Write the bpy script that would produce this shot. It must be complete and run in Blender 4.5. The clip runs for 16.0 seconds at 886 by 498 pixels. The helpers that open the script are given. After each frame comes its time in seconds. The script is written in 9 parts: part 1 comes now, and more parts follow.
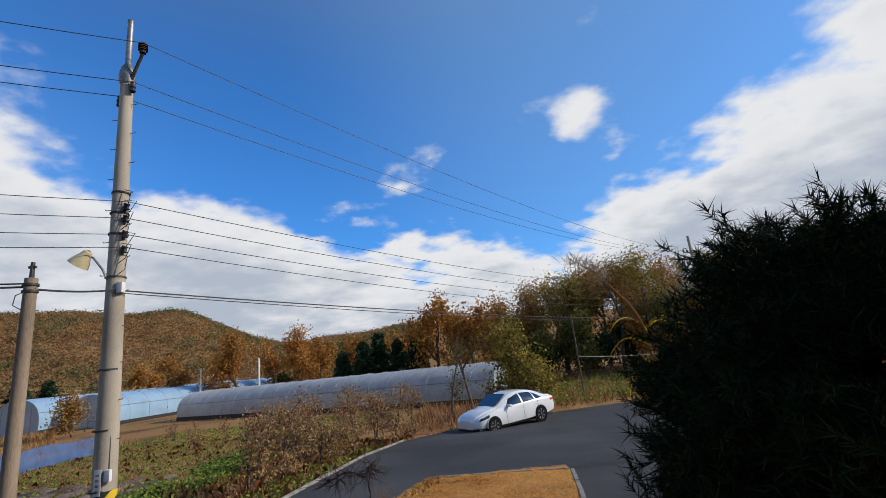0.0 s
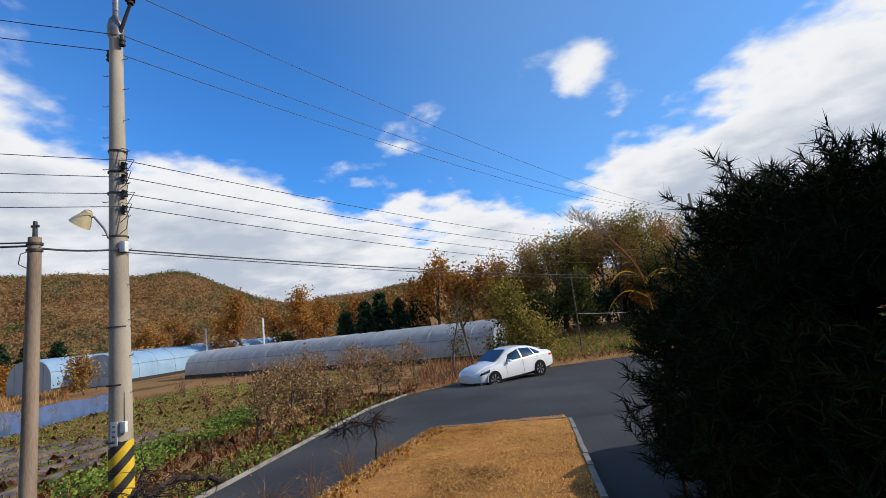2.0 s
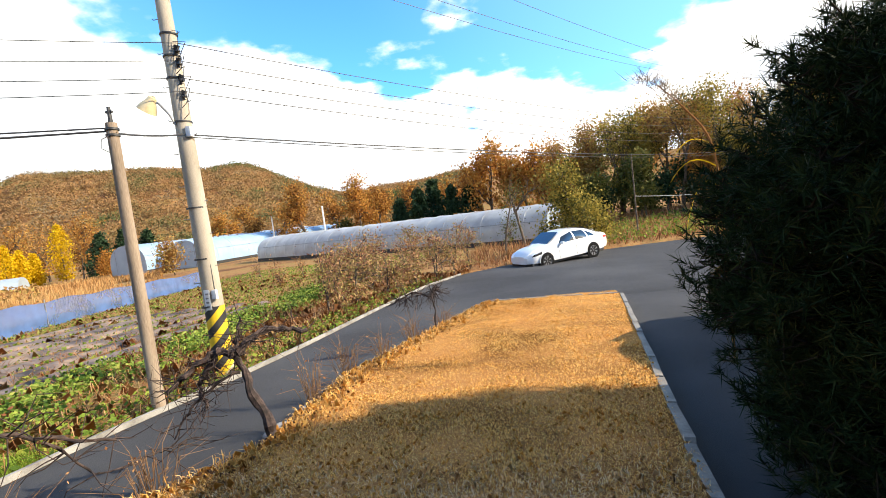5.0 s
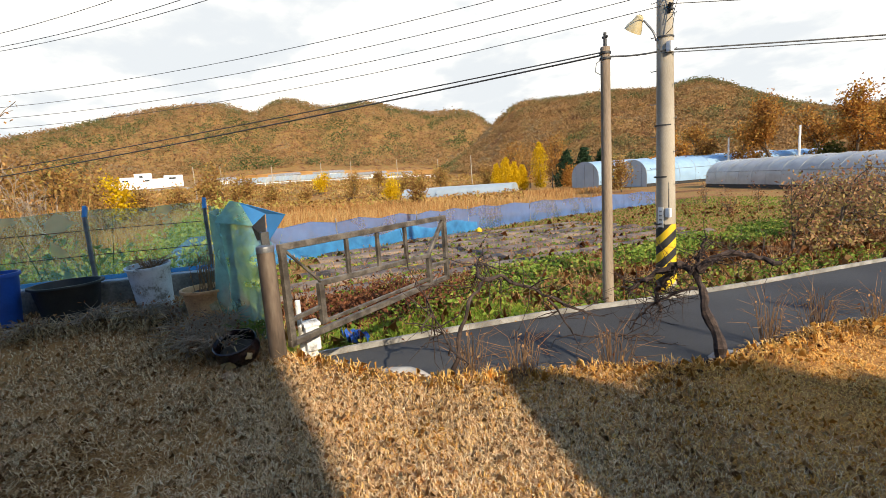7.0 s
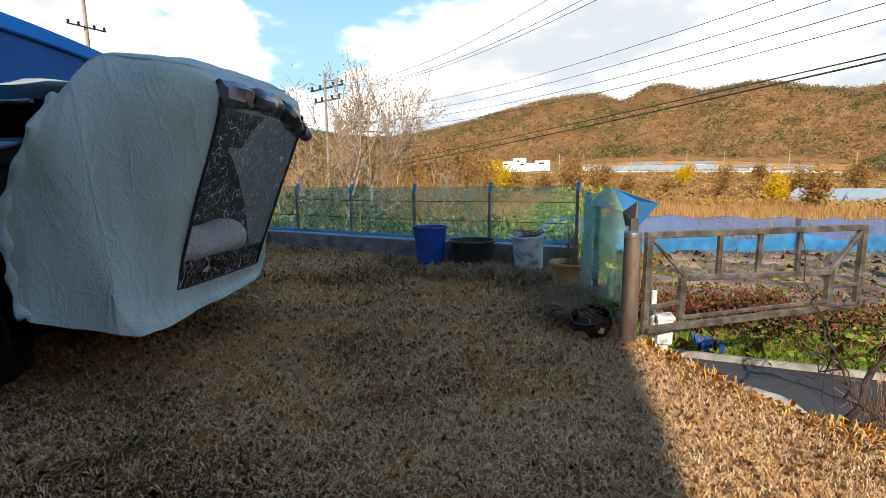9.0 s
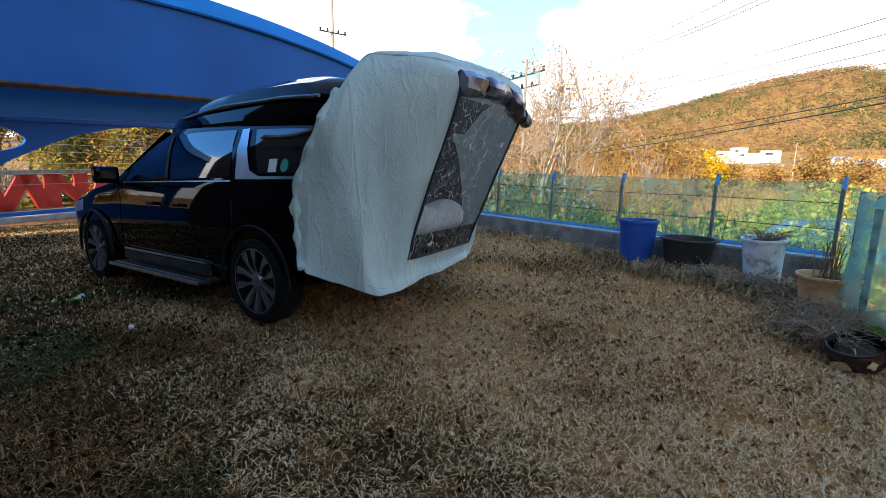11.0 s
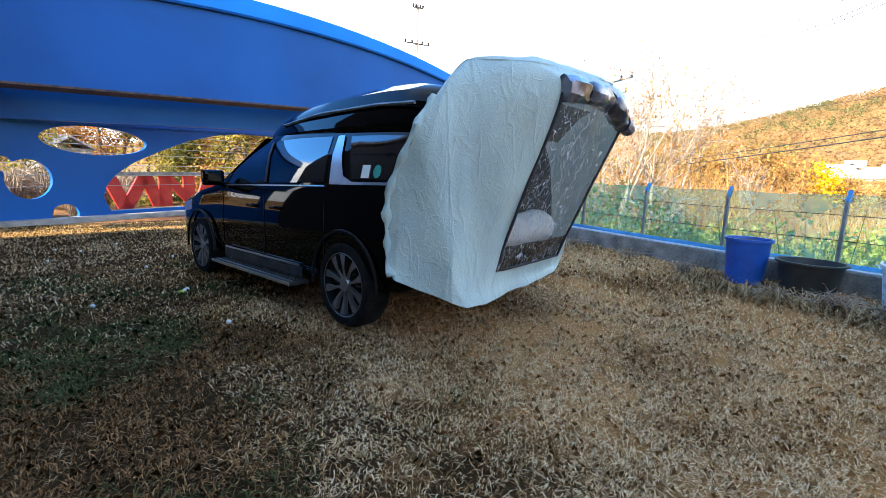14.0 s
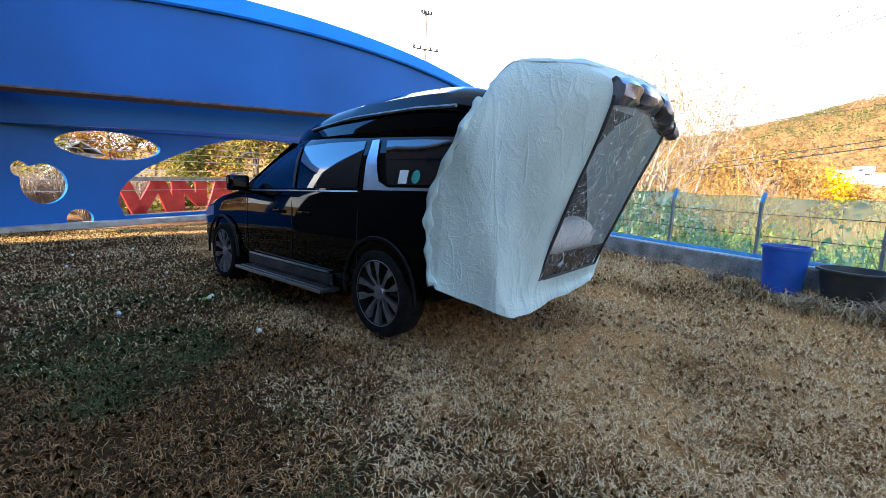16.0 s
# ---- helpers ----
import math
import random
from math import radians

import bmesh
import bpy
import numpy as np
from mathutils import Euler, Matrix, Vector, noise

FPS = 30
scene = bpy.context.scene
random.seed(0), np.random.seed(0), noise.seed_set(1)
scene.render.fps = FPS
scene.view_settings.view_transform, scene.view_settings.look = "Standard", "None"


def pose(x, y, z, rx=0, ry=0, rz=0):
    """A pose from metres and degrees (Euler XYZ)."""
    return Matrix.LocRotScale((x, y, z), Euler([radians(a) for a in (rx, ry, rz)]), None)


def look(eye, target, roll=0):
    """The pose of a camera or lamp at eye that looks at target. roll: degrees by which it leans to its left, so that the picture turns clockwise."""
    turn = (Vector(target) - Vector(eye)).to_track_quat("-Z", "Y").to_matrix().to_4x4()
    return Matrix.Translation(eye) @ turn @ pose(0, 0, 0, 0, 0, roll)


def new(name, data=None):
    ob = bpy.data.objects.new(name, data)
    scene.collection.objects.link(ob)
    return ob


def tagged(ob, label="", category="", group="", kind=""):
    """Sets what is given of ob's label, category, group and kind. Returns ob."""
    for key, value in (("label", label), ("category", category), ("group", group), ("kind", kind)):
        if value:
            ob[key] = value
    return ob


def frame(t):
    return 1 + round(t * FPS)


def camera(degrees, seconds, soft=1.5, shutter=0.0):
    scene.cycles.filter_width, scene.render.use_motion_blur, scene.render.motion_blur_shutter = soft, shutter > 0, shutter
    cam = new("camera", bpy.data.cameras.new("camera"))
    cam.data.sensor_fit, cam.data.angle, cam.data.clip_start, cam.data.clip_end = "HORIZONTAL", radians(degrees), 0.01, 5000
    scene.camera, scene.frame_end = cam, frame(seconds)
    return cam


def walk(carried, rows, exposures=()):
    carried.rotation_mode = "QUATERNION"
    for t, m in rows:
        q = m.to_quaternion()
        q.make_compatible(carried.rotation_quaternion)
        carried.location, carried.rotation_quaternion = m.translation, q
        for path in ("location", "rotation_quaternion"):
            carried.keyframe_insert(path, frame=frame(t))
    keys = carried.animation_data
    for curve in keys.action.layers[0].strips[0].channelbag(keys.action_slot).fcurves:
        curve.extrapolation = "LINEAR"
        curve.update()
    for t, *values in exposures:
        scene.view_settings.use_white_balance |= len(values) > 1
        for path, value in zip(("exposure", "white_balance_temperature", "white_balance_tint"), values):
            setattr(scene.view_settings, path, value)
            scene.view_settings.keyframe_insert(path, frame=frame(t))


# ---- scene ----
cam = camera(87.6, 16.0, soft=0.6)
METRES, EYE = 1.5, 1.6
ROWS = [
    (0.0, 0.0, 0.0, 0.0, 1.45, 13.71, 5.96),
    (0.5, -0.0056, 0.0023, -0.0045, 1.4, 12.98, 5.95),
    (1.0, -0.0103, 0.0006, -0.0097, 1.41, 12.09, 5.94),
    (1.5, -0.0154, 0.0004, -0.018, 1.48, 10.58, 6.16),
    (2.0, -0.02, -0.0017, -0.0354, 1.52, 8.8, 6.42),
    (2.5, -0.0185, -0.0033, -0.0507, 1.54, 6.79, 6.63),
    (3.0, -0.0196, -0.0033, -0.0647, 1.52, 4.66, 6.88),
    (5.5, -0.0705, -0.0598, -0.1375, 14.68, -5.98, 7.33),
    (6.0, -0.1101, -0.113, -0.1414, 28.06, -7.09, 6.39),
    (6.5, -0.1299, -0.1683, -0.145, 43.29, -7.89, 5.14),
    (7.0, -0.1236, -0.21, -0.1471, 59.4, -8.64, 4.03),
    (7.5, -0.0987, -0.2409, -0.1509, 73.3, -9.1, 3.29),
    (8.0, -0.0844, -0.253, -0.1526, 83.61, -8.79, 2.52),
    (8.5, -0.0642, -0.2797, -0.148, 92.78, -8.53, 1.51),
    (9.0, -0.0311, -0.3315, -0.1508, 101.26, -8.27, 0.57),
    (9.5, 0.004, -0.3707, -0.1529, 108.93, -8.53, -0.3),
    (10.0, 0.0362, -0.4048, -0.1589, 115.61, -9.26, -0.77),
    (12.5, 0.0362, -0.5466, -0.1488, 129.38, -9.52, -1.74),
    (13.0, 0.0304, -0.5664, -0.1511, 130.85, -9.42, -1.96),
    (13.5, 0.0298, -0.5781, -0.1549, 132.13, -9.32, -2.13),
    (14.0, 0.0263, -0.5868, -0.1584, 133.12, -9.19, -2.24),
    (14.5, 0.0202, -0.5936, -0.1632, 133.91, -9.1, -2.37),
    (15.0, 0.0316, -0.6443, -0.171, 134.04, -8.92, -2.38),
    (15.5, 0.0649, -0.7156, -0.1628, 133.84, -8.74, -2.33),
    (16.0, 0.0932, -0.7616, -0.1639, 133.7, -8.58, -2.32),
]
EXPOSURES = [(0.0, -0.45, 6300, 10), (2.0, -0.3, 6300, 10), (3.2, -0.05, 6600, 10), (4.3, 0.5, 7000, 9), (5.3, 1.0, 7200, 8), (6.5, 0.5, 7300, 8), (9.0, 0.35, 7000, 8), (10.2, 0.55, 7000, 8), (11.5, 1.4, 6900, 8), (12.5, 1.8, 6700, 8), (16.0, 1.9, 6700, 8)]
walk(cam, [(t, pose(METRES * x, METRES * y, EYE + METRES * z, 90 + pitch, roll, yaw)) for t, x, y, z, yaw, pitch, roll in ROWS], EXPOSURES)

# ---- light ----
SUN_ELEVATION, SUN_AZIMUTH = radians(30), radians(91)   # azimuth clockwise from +y
world = bpy.data.worlds.new("sky")
scene.world = world
world.use_nodes = True
wn, wl = world.node_tree.nodes, world.node_tree.links
wn.clear()
w_out, w_bg = wn.new("ShaderNodeOutputWorld"), wn.new("ShaderNodeBackground")
w_sky = wn.new("ShaderNodeTexSky")
w_sky.sky_type, w_sky.sun_disc = "NISHITA", False
w_sky.sun_elevation, w_sky.sun_rotation = SUN_ELEVATION, SUN_AZIMUTH
w_sky.air_density, w_sky.dust_density, w_sky.ozone_density = 1.0, 0.25, 2.5
w_co = wn.new("ShaderNodeTexCoord")


def wmath(op, a, b=None, c=None):
    n = wn.new("ShaderNodeMath")
    n.operation = op
    for i, v in enumerate((a, b, c)):
        if v is None:
            continue
        if isinstance(v, (int, float)):
            n.inputs[i].default_value = v
        else:
            wl.new(v, n.inputs[i])
    return n.outputs[0]


def wrange(v, a, b, c, d):
    n = wn.new("ShaderNodeMapRange")
    n.interpolation_type = "SMOOTHSTEP"
    wl.new(v, n.inputs[0])
    for i, k in enumerate((a, b, c, d)):
        n.inputs[i + 1].default_value = k
    return n.outputs[0]


w_sep = wn.new("ShaderNodeSeparateXYZ")
wl.new(w_co.outputs["Generated"], w_sep.inputs[0])
dx, dy, dz = w_sep.outputs
# clouds lie on a flat layer, so they shrink towards the horizon
lift = wmath("ADD", wmath("MAXIMUM", dz, 0.0), 0.22)
w_flat = wn.new("ShaderNodeCombineXYZ")
wl.new(wmath("DIVIDE", dx, lift), w_flat.inputs[0])
wl.new(wmath("DIVIDE", dy, lift), w_flat.inputs[1])
w_noise = wn.new("ShaderNodeTexNoise")
w_noise.inputs["Scale"].default_value, w_noise.inputs["Detail"].default_value = 1.15, 9
w_noise.inputs["Roughness"].default_value = 0.52
wl.new(w_flat.outputs[0], w_noise.inputs["Vector"])
w_fine = wn.new("ShaderNodeTexNoise")
w_fine.inputs["Scale"].default_value, w_fine.inputs["Detail"].default_value = 3.4, 6
wl.new(w_flat.outputs[0], w_fine.inputs["Vector"])


def toward(azimuth, elevation, wide):
    """1 in that direction (azimuth leftwards from +y), fading over wide degrees."""
    n = wn.new("ShaderNodeVectorMath")
    n.operation = "DOT_PRODUCT"
    wl.new(w_co.outputs["Generated"], n.inputs[0])
    a, e = radians(azimuth), radians(elevation)
    n.inputs[1].default_value = (-math.sin(a) * math.cos(e), math.cos(a) * math.cos(e), math.sin(e))
    return wrange(n.outputs["Value"], math.cos(radians(wide)), 1.0, 0.0, 1.0)


# the bank of cloud stands low ahead and higher to both sides: its top by azimuth, in degrees / 70
w_az = wmath("ARCTAN2", wmath("MULTIPLY", dx, -1.0), dy)
w_top = wn.new("ShaderNodeValToRGB")
wl.new(wmath("MULTIPLY_ADD", w_az, 0.5 / math.pi, 0.5), w_top.inputs[0])
w_el = w_top.color_ramp.elements
while len(w_el) < 16:
    w_el.new(0.5)
for i, (az_, top_) in enumerate(((-180, 10), (-95, 26), (-62, 30), (-45, 27), (-34, 24.5), (-25, 17), (-14, 12), (5, 15), (21, 18), (41, 26), (70, 30), (92, 26), (103, 18), (116, 10), (142, 30), (166, 10))):
    w_el[i].position = 0.5 + az_ / 360
    w_el[i].color = (top_ / 70, top_ / 70, top_ / 70, 1)
w_height = wmath("MULTIPLY", wmath("ARCSINE", dz), 180 / math.pi)
over = wmath("SUBTRACT", wmath("MULTIPLY", w_top.outputs[0], 70.0), w_height)
amount = wmath("ADD", wmath("MULTIPLY", w_noise.outputs["Fac"], 1.1), wmath("MULTIPLY", w_fine.outputs["Fac"], 0.46))
n_push = wn.new("ShaderNodeMapRange")
wl.new(over, n_push.inputs[0])
for i, k in enumerate((-9.0, 9.0, -0.20, 0.32)):
    n_push.inputs[i + 1].default_value = k
w_frill = wn.new("ShaderNodeTexNoise")
w_frill.inputs["Scale"].default_value, w_frill.inputs["Detail"].default_value = 8.5, 6
wl.new(w_flat.outputs[0], w_frill.inputs["Vector"])
amount = wmath("ADD", amount, wmath("MULTIPLY_ADD", w_frill.outputs["Fac"], 0.22, -0.11))
amount = wmath("ADD", amount, n_push.outputs[0])
shade = wrange(amount, 0.88, 1.24, 1.0, 0.08)
for az_, el_, wide_, push in ((-16.6, 27.4, 6.2, 0.16), (-21.2, 25.4, 6.4, 0.18), (3, 24.6, 6, 0.12), (-8, 23, 4, 0.10)):
    amount = wmath("ADD", amount, wmath("MULTIPLY", toward(az_, el_, wide_), push))
cover = wrange(amount, 0.74, 0.89, 0.0, 1.0)
w_cloud = wn.new("ShaderNodeMix")
w_cloud.data_type = "RGBA"
w_cloud.inputs["A"].default_value, w_cloud.inputs["B"].default_value = (8.0, 9.0, 10.6, 1), (15.8, 15.7, 15.6, 1)
wl.new(shade, w_cloud.inputs["Factor"])
w_mix = wn.new("ShaderNodeMix")
w_mix.data_type = "RGBA"
wl.new(cover, w_mix.inputs["Factor"])
w_tint = wn.new("ShaderNodeMix")
w_tint.data_type, w_tint.blend_type = "RGBA", "MULTIPLY"
w_tint.inputs["Factor"].default_value, w_tint.inputs["B"].default_value = 1.0, (0.98, 2.35, 3.75, 1)
wl.new(w_sky.outputs[0], w_tint.inputs["A"])
w_deep = wn.new("ShaderNodeMix")   # deeper blue overhead
w_deep.data_type, w_deep.blend_type = "RGBA", "MIX"
w_deep.inputs["B"].default_value = (2.9, 4.2, 6.3, 1)
wl.new(wrange(dz, 0.52, 0.95, 0.0, 0.9), w_deep.inputs["Factor"])
w_haze = wn.new("ShaderNodeMix")   # paler towards the valley
w_haze.data_type = "RGBA"
w_haze.inputs["B"].default_value = (6.2, 9.6, 12.0, 1)
wl.new(wmath("MULTIPLY", wrange(dz, 0.20, 0.62, 0.8, 0.0), toward(112, 16, 80)), w_haze.inputs["Factor"])
wl.new(w_tint.outputs["Result"], w_haze.inputs["A"])
wl.new(w_haze.outputs["Result"], w_deep.inputs["A"])
w_glow = wn.new("ShaderNodeMix")   # paler towards the sun's side
w_glow.data_type = "RGBA"
w_glow.inputs["B"].default_value = (5.2, 8.6, 12.2, 1)
wl.new(wmath("MULTIPLY", toward(-42, 34, 52), 0.34), w_glow.inputs["Factor"])
wl.new(w_deep.outputs["Result"], w_glow.inputs["A"])
wl.new(w_glow.outputs["Result"], w_mix.inputs["A"])
wl.new(w_cloud.outputs["Result"], w_mix.inputs["B"])
wl.new(w_mix.outputs["Result"], w_bg.inputs["Color"])
w_bg.inputs["Strength"].default_value = 0.070
wl.new(w_bg.outputs[0], w_out.inputs["Surface"])

sun = new("sun", bpy.data.lights.new("sun", "SUN"))
sun.data.energy, sun.data.angle, sun.data.color = 5.0, radians(0.53), (1.0, 0.91, 0.78)
sun_way = Vector((math.sin(SUN_AZIMUTH) * math.cos(SUN_ELEVATION), math.cos(SUN_AZIMUTH) * math.cos(SUN_ELEVATION), math.sin(SUN_ELEVATION)))
sun.matrix_world = look(sun_way * 60, (0, 0, 0))

# ---- materials ----
MATS = {}


def srgb(c):
    return tuple(v / 12.92 if v <= 0.04045 else ((v + 0.055) / 1.055) ** 2.4 for v in c)


def mat(name, colours, scale=8.0, rough=0.7, metal=0.0, bump=0.15, bump_scale=60.0, island=0.0, piece=0.0, stain=0.35, coat=0.0, spec=0.5, through_light=0.0, stretch=(1, 1, 1)):
    """A surface of two to five colours: coarse noise picks the colour, fine noise gives the grain.
    island / piece: how far each loose leaf / each object differs."""
    if name in MATS:
        return MATS[name]
    m = bpy.data.materials.new(name)
    m.use_nodes = True
    n, l = m.node_tree.nodes, m.node_tree.links
    b = n["Principled BSDF"]
    co = n.new("ShaderNodeTexCoord")
    mp = n.new("ShaderNodeMapping")
    mp.inputs["Scale"].default_value = stretch
    l.new(co.outputs["Object"], mp.inputs[0])
    big = n.new("ShaderNodeTexNoise")
    big.inputs["Scale"].default_value, big.inputs["Detail"].default_value = scale, 5
    l.new(mp.outputs[0], big.inputs["Vector"])
    fine = n.new("ShaderNodeTexNoise")
    fine.inputs["Scale"].default_value, fine.inputs["Detail"].default_value = bump_scale, 4
    l.new(mp.outputs[0], fine.inputs["Vector"])
    mixed = n.new("ShaderNodeMath")
    mixed.operation = "MULTIPLY_ADD"
    l.new(fine.outputs["Fac"], mixed.inputs[0])
    mixed.inputs[1].default_value = stain
    l.new(big.outputs["Fac"], mixed.inputs[2])
    last = mixed.outputs[0]
    middle = 0.5 + stain / 2
    for fac, kind in ((island, "geo"), (piece, "obj")):
        if fac:
            src = n.new("ShaderNodeNewGeometry") if kind == "geo" else n.new("ShaderNodeObjectInfo")
            add = n.new("ShaderNodeMath")
            add.operation = "MULTIPLY_ADD"
            l.new(src.outputs["Random Per Island" if kind == "geo" else "Random"], add.inputs[0])
            add.inputs[1].default_value = fac
            l.new(last, add.inputs[2])
            last = add.outputs[0]
            middle += fac / 2
    spread = 0.17 + 0.42 * max(island, piece)
    ramp = n.new("ShaderNodeValToRGB")
    l.new(last, ramp.inputs[0])
    el = ramp.color_ramp.elements
    while len(el) < len(colours):
        el.new(0.5)
    rng_ = n.new("ShaderNodeMapRange")
    l.new(last, rng_.inputs[0])
    rng_.inputs[1].default_value, rng_.inputs[2].default_value = middle - spread, middle + spread
    l.new(rng_.outputs[0], ramp.inputs[0])
    for i, c in enumerate(colours):
        el[i].position = i / max(1, len(colours) - 1)
        el[i].color = (*c, 1)
    l.new(ramp.outputs[0], b.inputs["Base Color"])
    b.inputs["Roughness"].default_value, b.inputs["Metallic"].default_value = rough, metal
    b.inputs["Specular IOR Level"].default_value = 0.08 if island else spec
    if coat:
        b.inputs["Coat Weight"].default_value, b.inputs["Coat Roughness"].default_value = coat, 0.03
    if bump:
        bu = n.new("ShaderNodeBump")
        bu.inputs["Strength"].default_value, bu.inputs["Distance"].default_value = bump, 0.01
        l.new(fine.outputs["Fac"], bu.inputs["Height"])
        l.new(bu.outputs[0], b.inputs["Normal"])
    if through_light:
        tr = n.new("ShaderNodeBsdfTranslucent")
        l.new(ramp.outputs[0], tr.inputs[0])
        mx = n.new("ShaderNodeMixShader")
        mx.inputs[0].default_value = through_light
        l.new(b.outputs[0], mx.inputs[1])
        l.new(tr.outputs[0], mx.inputs[2])
        l.new(mx.outputs[0], n["Material Output"].inputs[0])
    MATS[name] = m
    return m


def cloth(name, colour, coarse, fine):
    """Thin woven sheet with sharp creases at two sizes."""
    m = mat(name, [tuple(c * 0.88 for c in colour), colour, tuple(min(1, c * 1.06) for c in colour)], 2.2, 0.5, bump=0, through_light=0.18, stain=0.1)
    n, l = m.node_tree.nodes, m.node_tree.links
    b, co, last = n["Principled BSDF"], n.new("ShaderNodeTexCoord"), None
    for scale, depth, squash in ((coarse, 0.010, (1, 1, 0.18)), (fine, 0.0065, (1, 1, 0.35)), (fine * 2.3, 0.004, (1, 0.8, 0.7)), (fine * 4.5, 0.0022, (0.8, 1, 1))):
        mp, no, rg, bu = n.new("ShaderNodeMapping"), n.new("ShaderNodeTexNoise"), n.new("ShaderNodeMapRange"), n.new("ShaderNodeBump")
        mp.inputs["Scale"].default_value, mp.inputs["Rotation"].default_value = squash, (0.25, 0.2, 0)
        no.inputs["Scale"].default_value, no.inputs["Detail"].default_value, no.inputs["Distortion"].default_value = scale, 2, 0.6
        l.new(co.outputs["Object"], mp.inputs[0])
        l.new(mp.outputs[0], no.inputs["Vector"])
        ab = n.new("ShaderNodeMath")
        ab.operation = "SUBTRACT"
        l.new(no.outputs["Fac"], ab.inputs[0])
        ab.inputs[1].default_value = 0.5
        a2 = n.new("ShaderNodeMath")
        a2.operation = "ABSOLUTE"
        l.new(ab.outputs[0], a2.inputs[0])
        rg.inputs[1].default_value, rg.inputs[2].default_value = 0.0, 0.05
        rg.inputs[3].default_value, rg.inputs[4].default_value = 1.0, 0.0
        l.new(a2.outputs[0], rg.inputs[0])
        bu.inputs["Strength"].default_value, bu.inputs["Distance"].default_value = 0.42, depth
        l.new(rg.outputs[0], bu.inputs["Height"])
        if last:
            l.new(last, bu.inputs["Normal"])
        last = bu.outputs[0]
    l.new(last, b.inputs["Normal"])
    return m


def film(name, colour, clear, rough=0.15, dirt=0.3, dirt_scale=6.0, scatter=0.0):
    """Thin clear sheet: lets part of the light straight through, the rest is a dull film with dirt."""
    m = bpy.data.materials.new(name)
    m.use_nodes = True
    n, l = m.node_tree.nodes, m.node_tree.links
    b = n["Principled BSDF"]
    b.inputs["Base Color"].default_value, b.inputs["Roughness"].default_value = (*colour, 1), rough
    co, no = n.new("ShaderNodeTexCoord"), n.new("ShaderNodeTexNoise")
    no.inputs["Scale"].default_value, no.inputs["Detail"].default_value = dirt_scale, 6
    l.new(co.outputs["Object"], no.inputs["Vector"])
    rg = n.new("ShaderNodeMapRange")
    rg.inputs[1].default_value, rg.inputs[2].default_value = 0.3, 0.7
    rg.inputs[3].default_value, rg.inputs[4].default_value = min(1, clear + dirt / 2), max(0, clear - dirt / 2)
    l.new(no.outputs["Fac"], rg.inputs[0])
    bu = n.new("ShaderNodeBump")
    bu.inputs["Strength"].default_value, bu.inputs["Distance"].default_value = 0.25, 0.01
    l.new(no.outputs["Fac"], bu.inputs["Height"])
    l.new(bu.outputs[0], b.inputs["Normal"])
    tp = n.new("ShaderNodeBsdfTransparent")
    tp.inputs[0].default_value = (*[0.55 + 0.45 * (c / max(colour)) for c in colour], 1)
    tl, half = n.new("ShaderNodeBsdfTranslucent"), n.new("ShaderNodeMixShader")
    tl.inputs[0].default_value = (*colour, 1)
    half.inputs[0].default_value = scatter
    l.new(b.outputs[0], half.inputs[1])
    l.new(tl.outputs[0], half.inputs[2])
    mx = n.new("ShaderNodeMixShader")
    l.new(rg.outputs[0], mx.inputs[0])
    l.new(half.outputs[0], mx.inputs[1])
    l.new(tp.outputs[0], mx.inputs[2])
    l.new(mx.outputs[0], n["Material Output"].inputs[0])
    return m


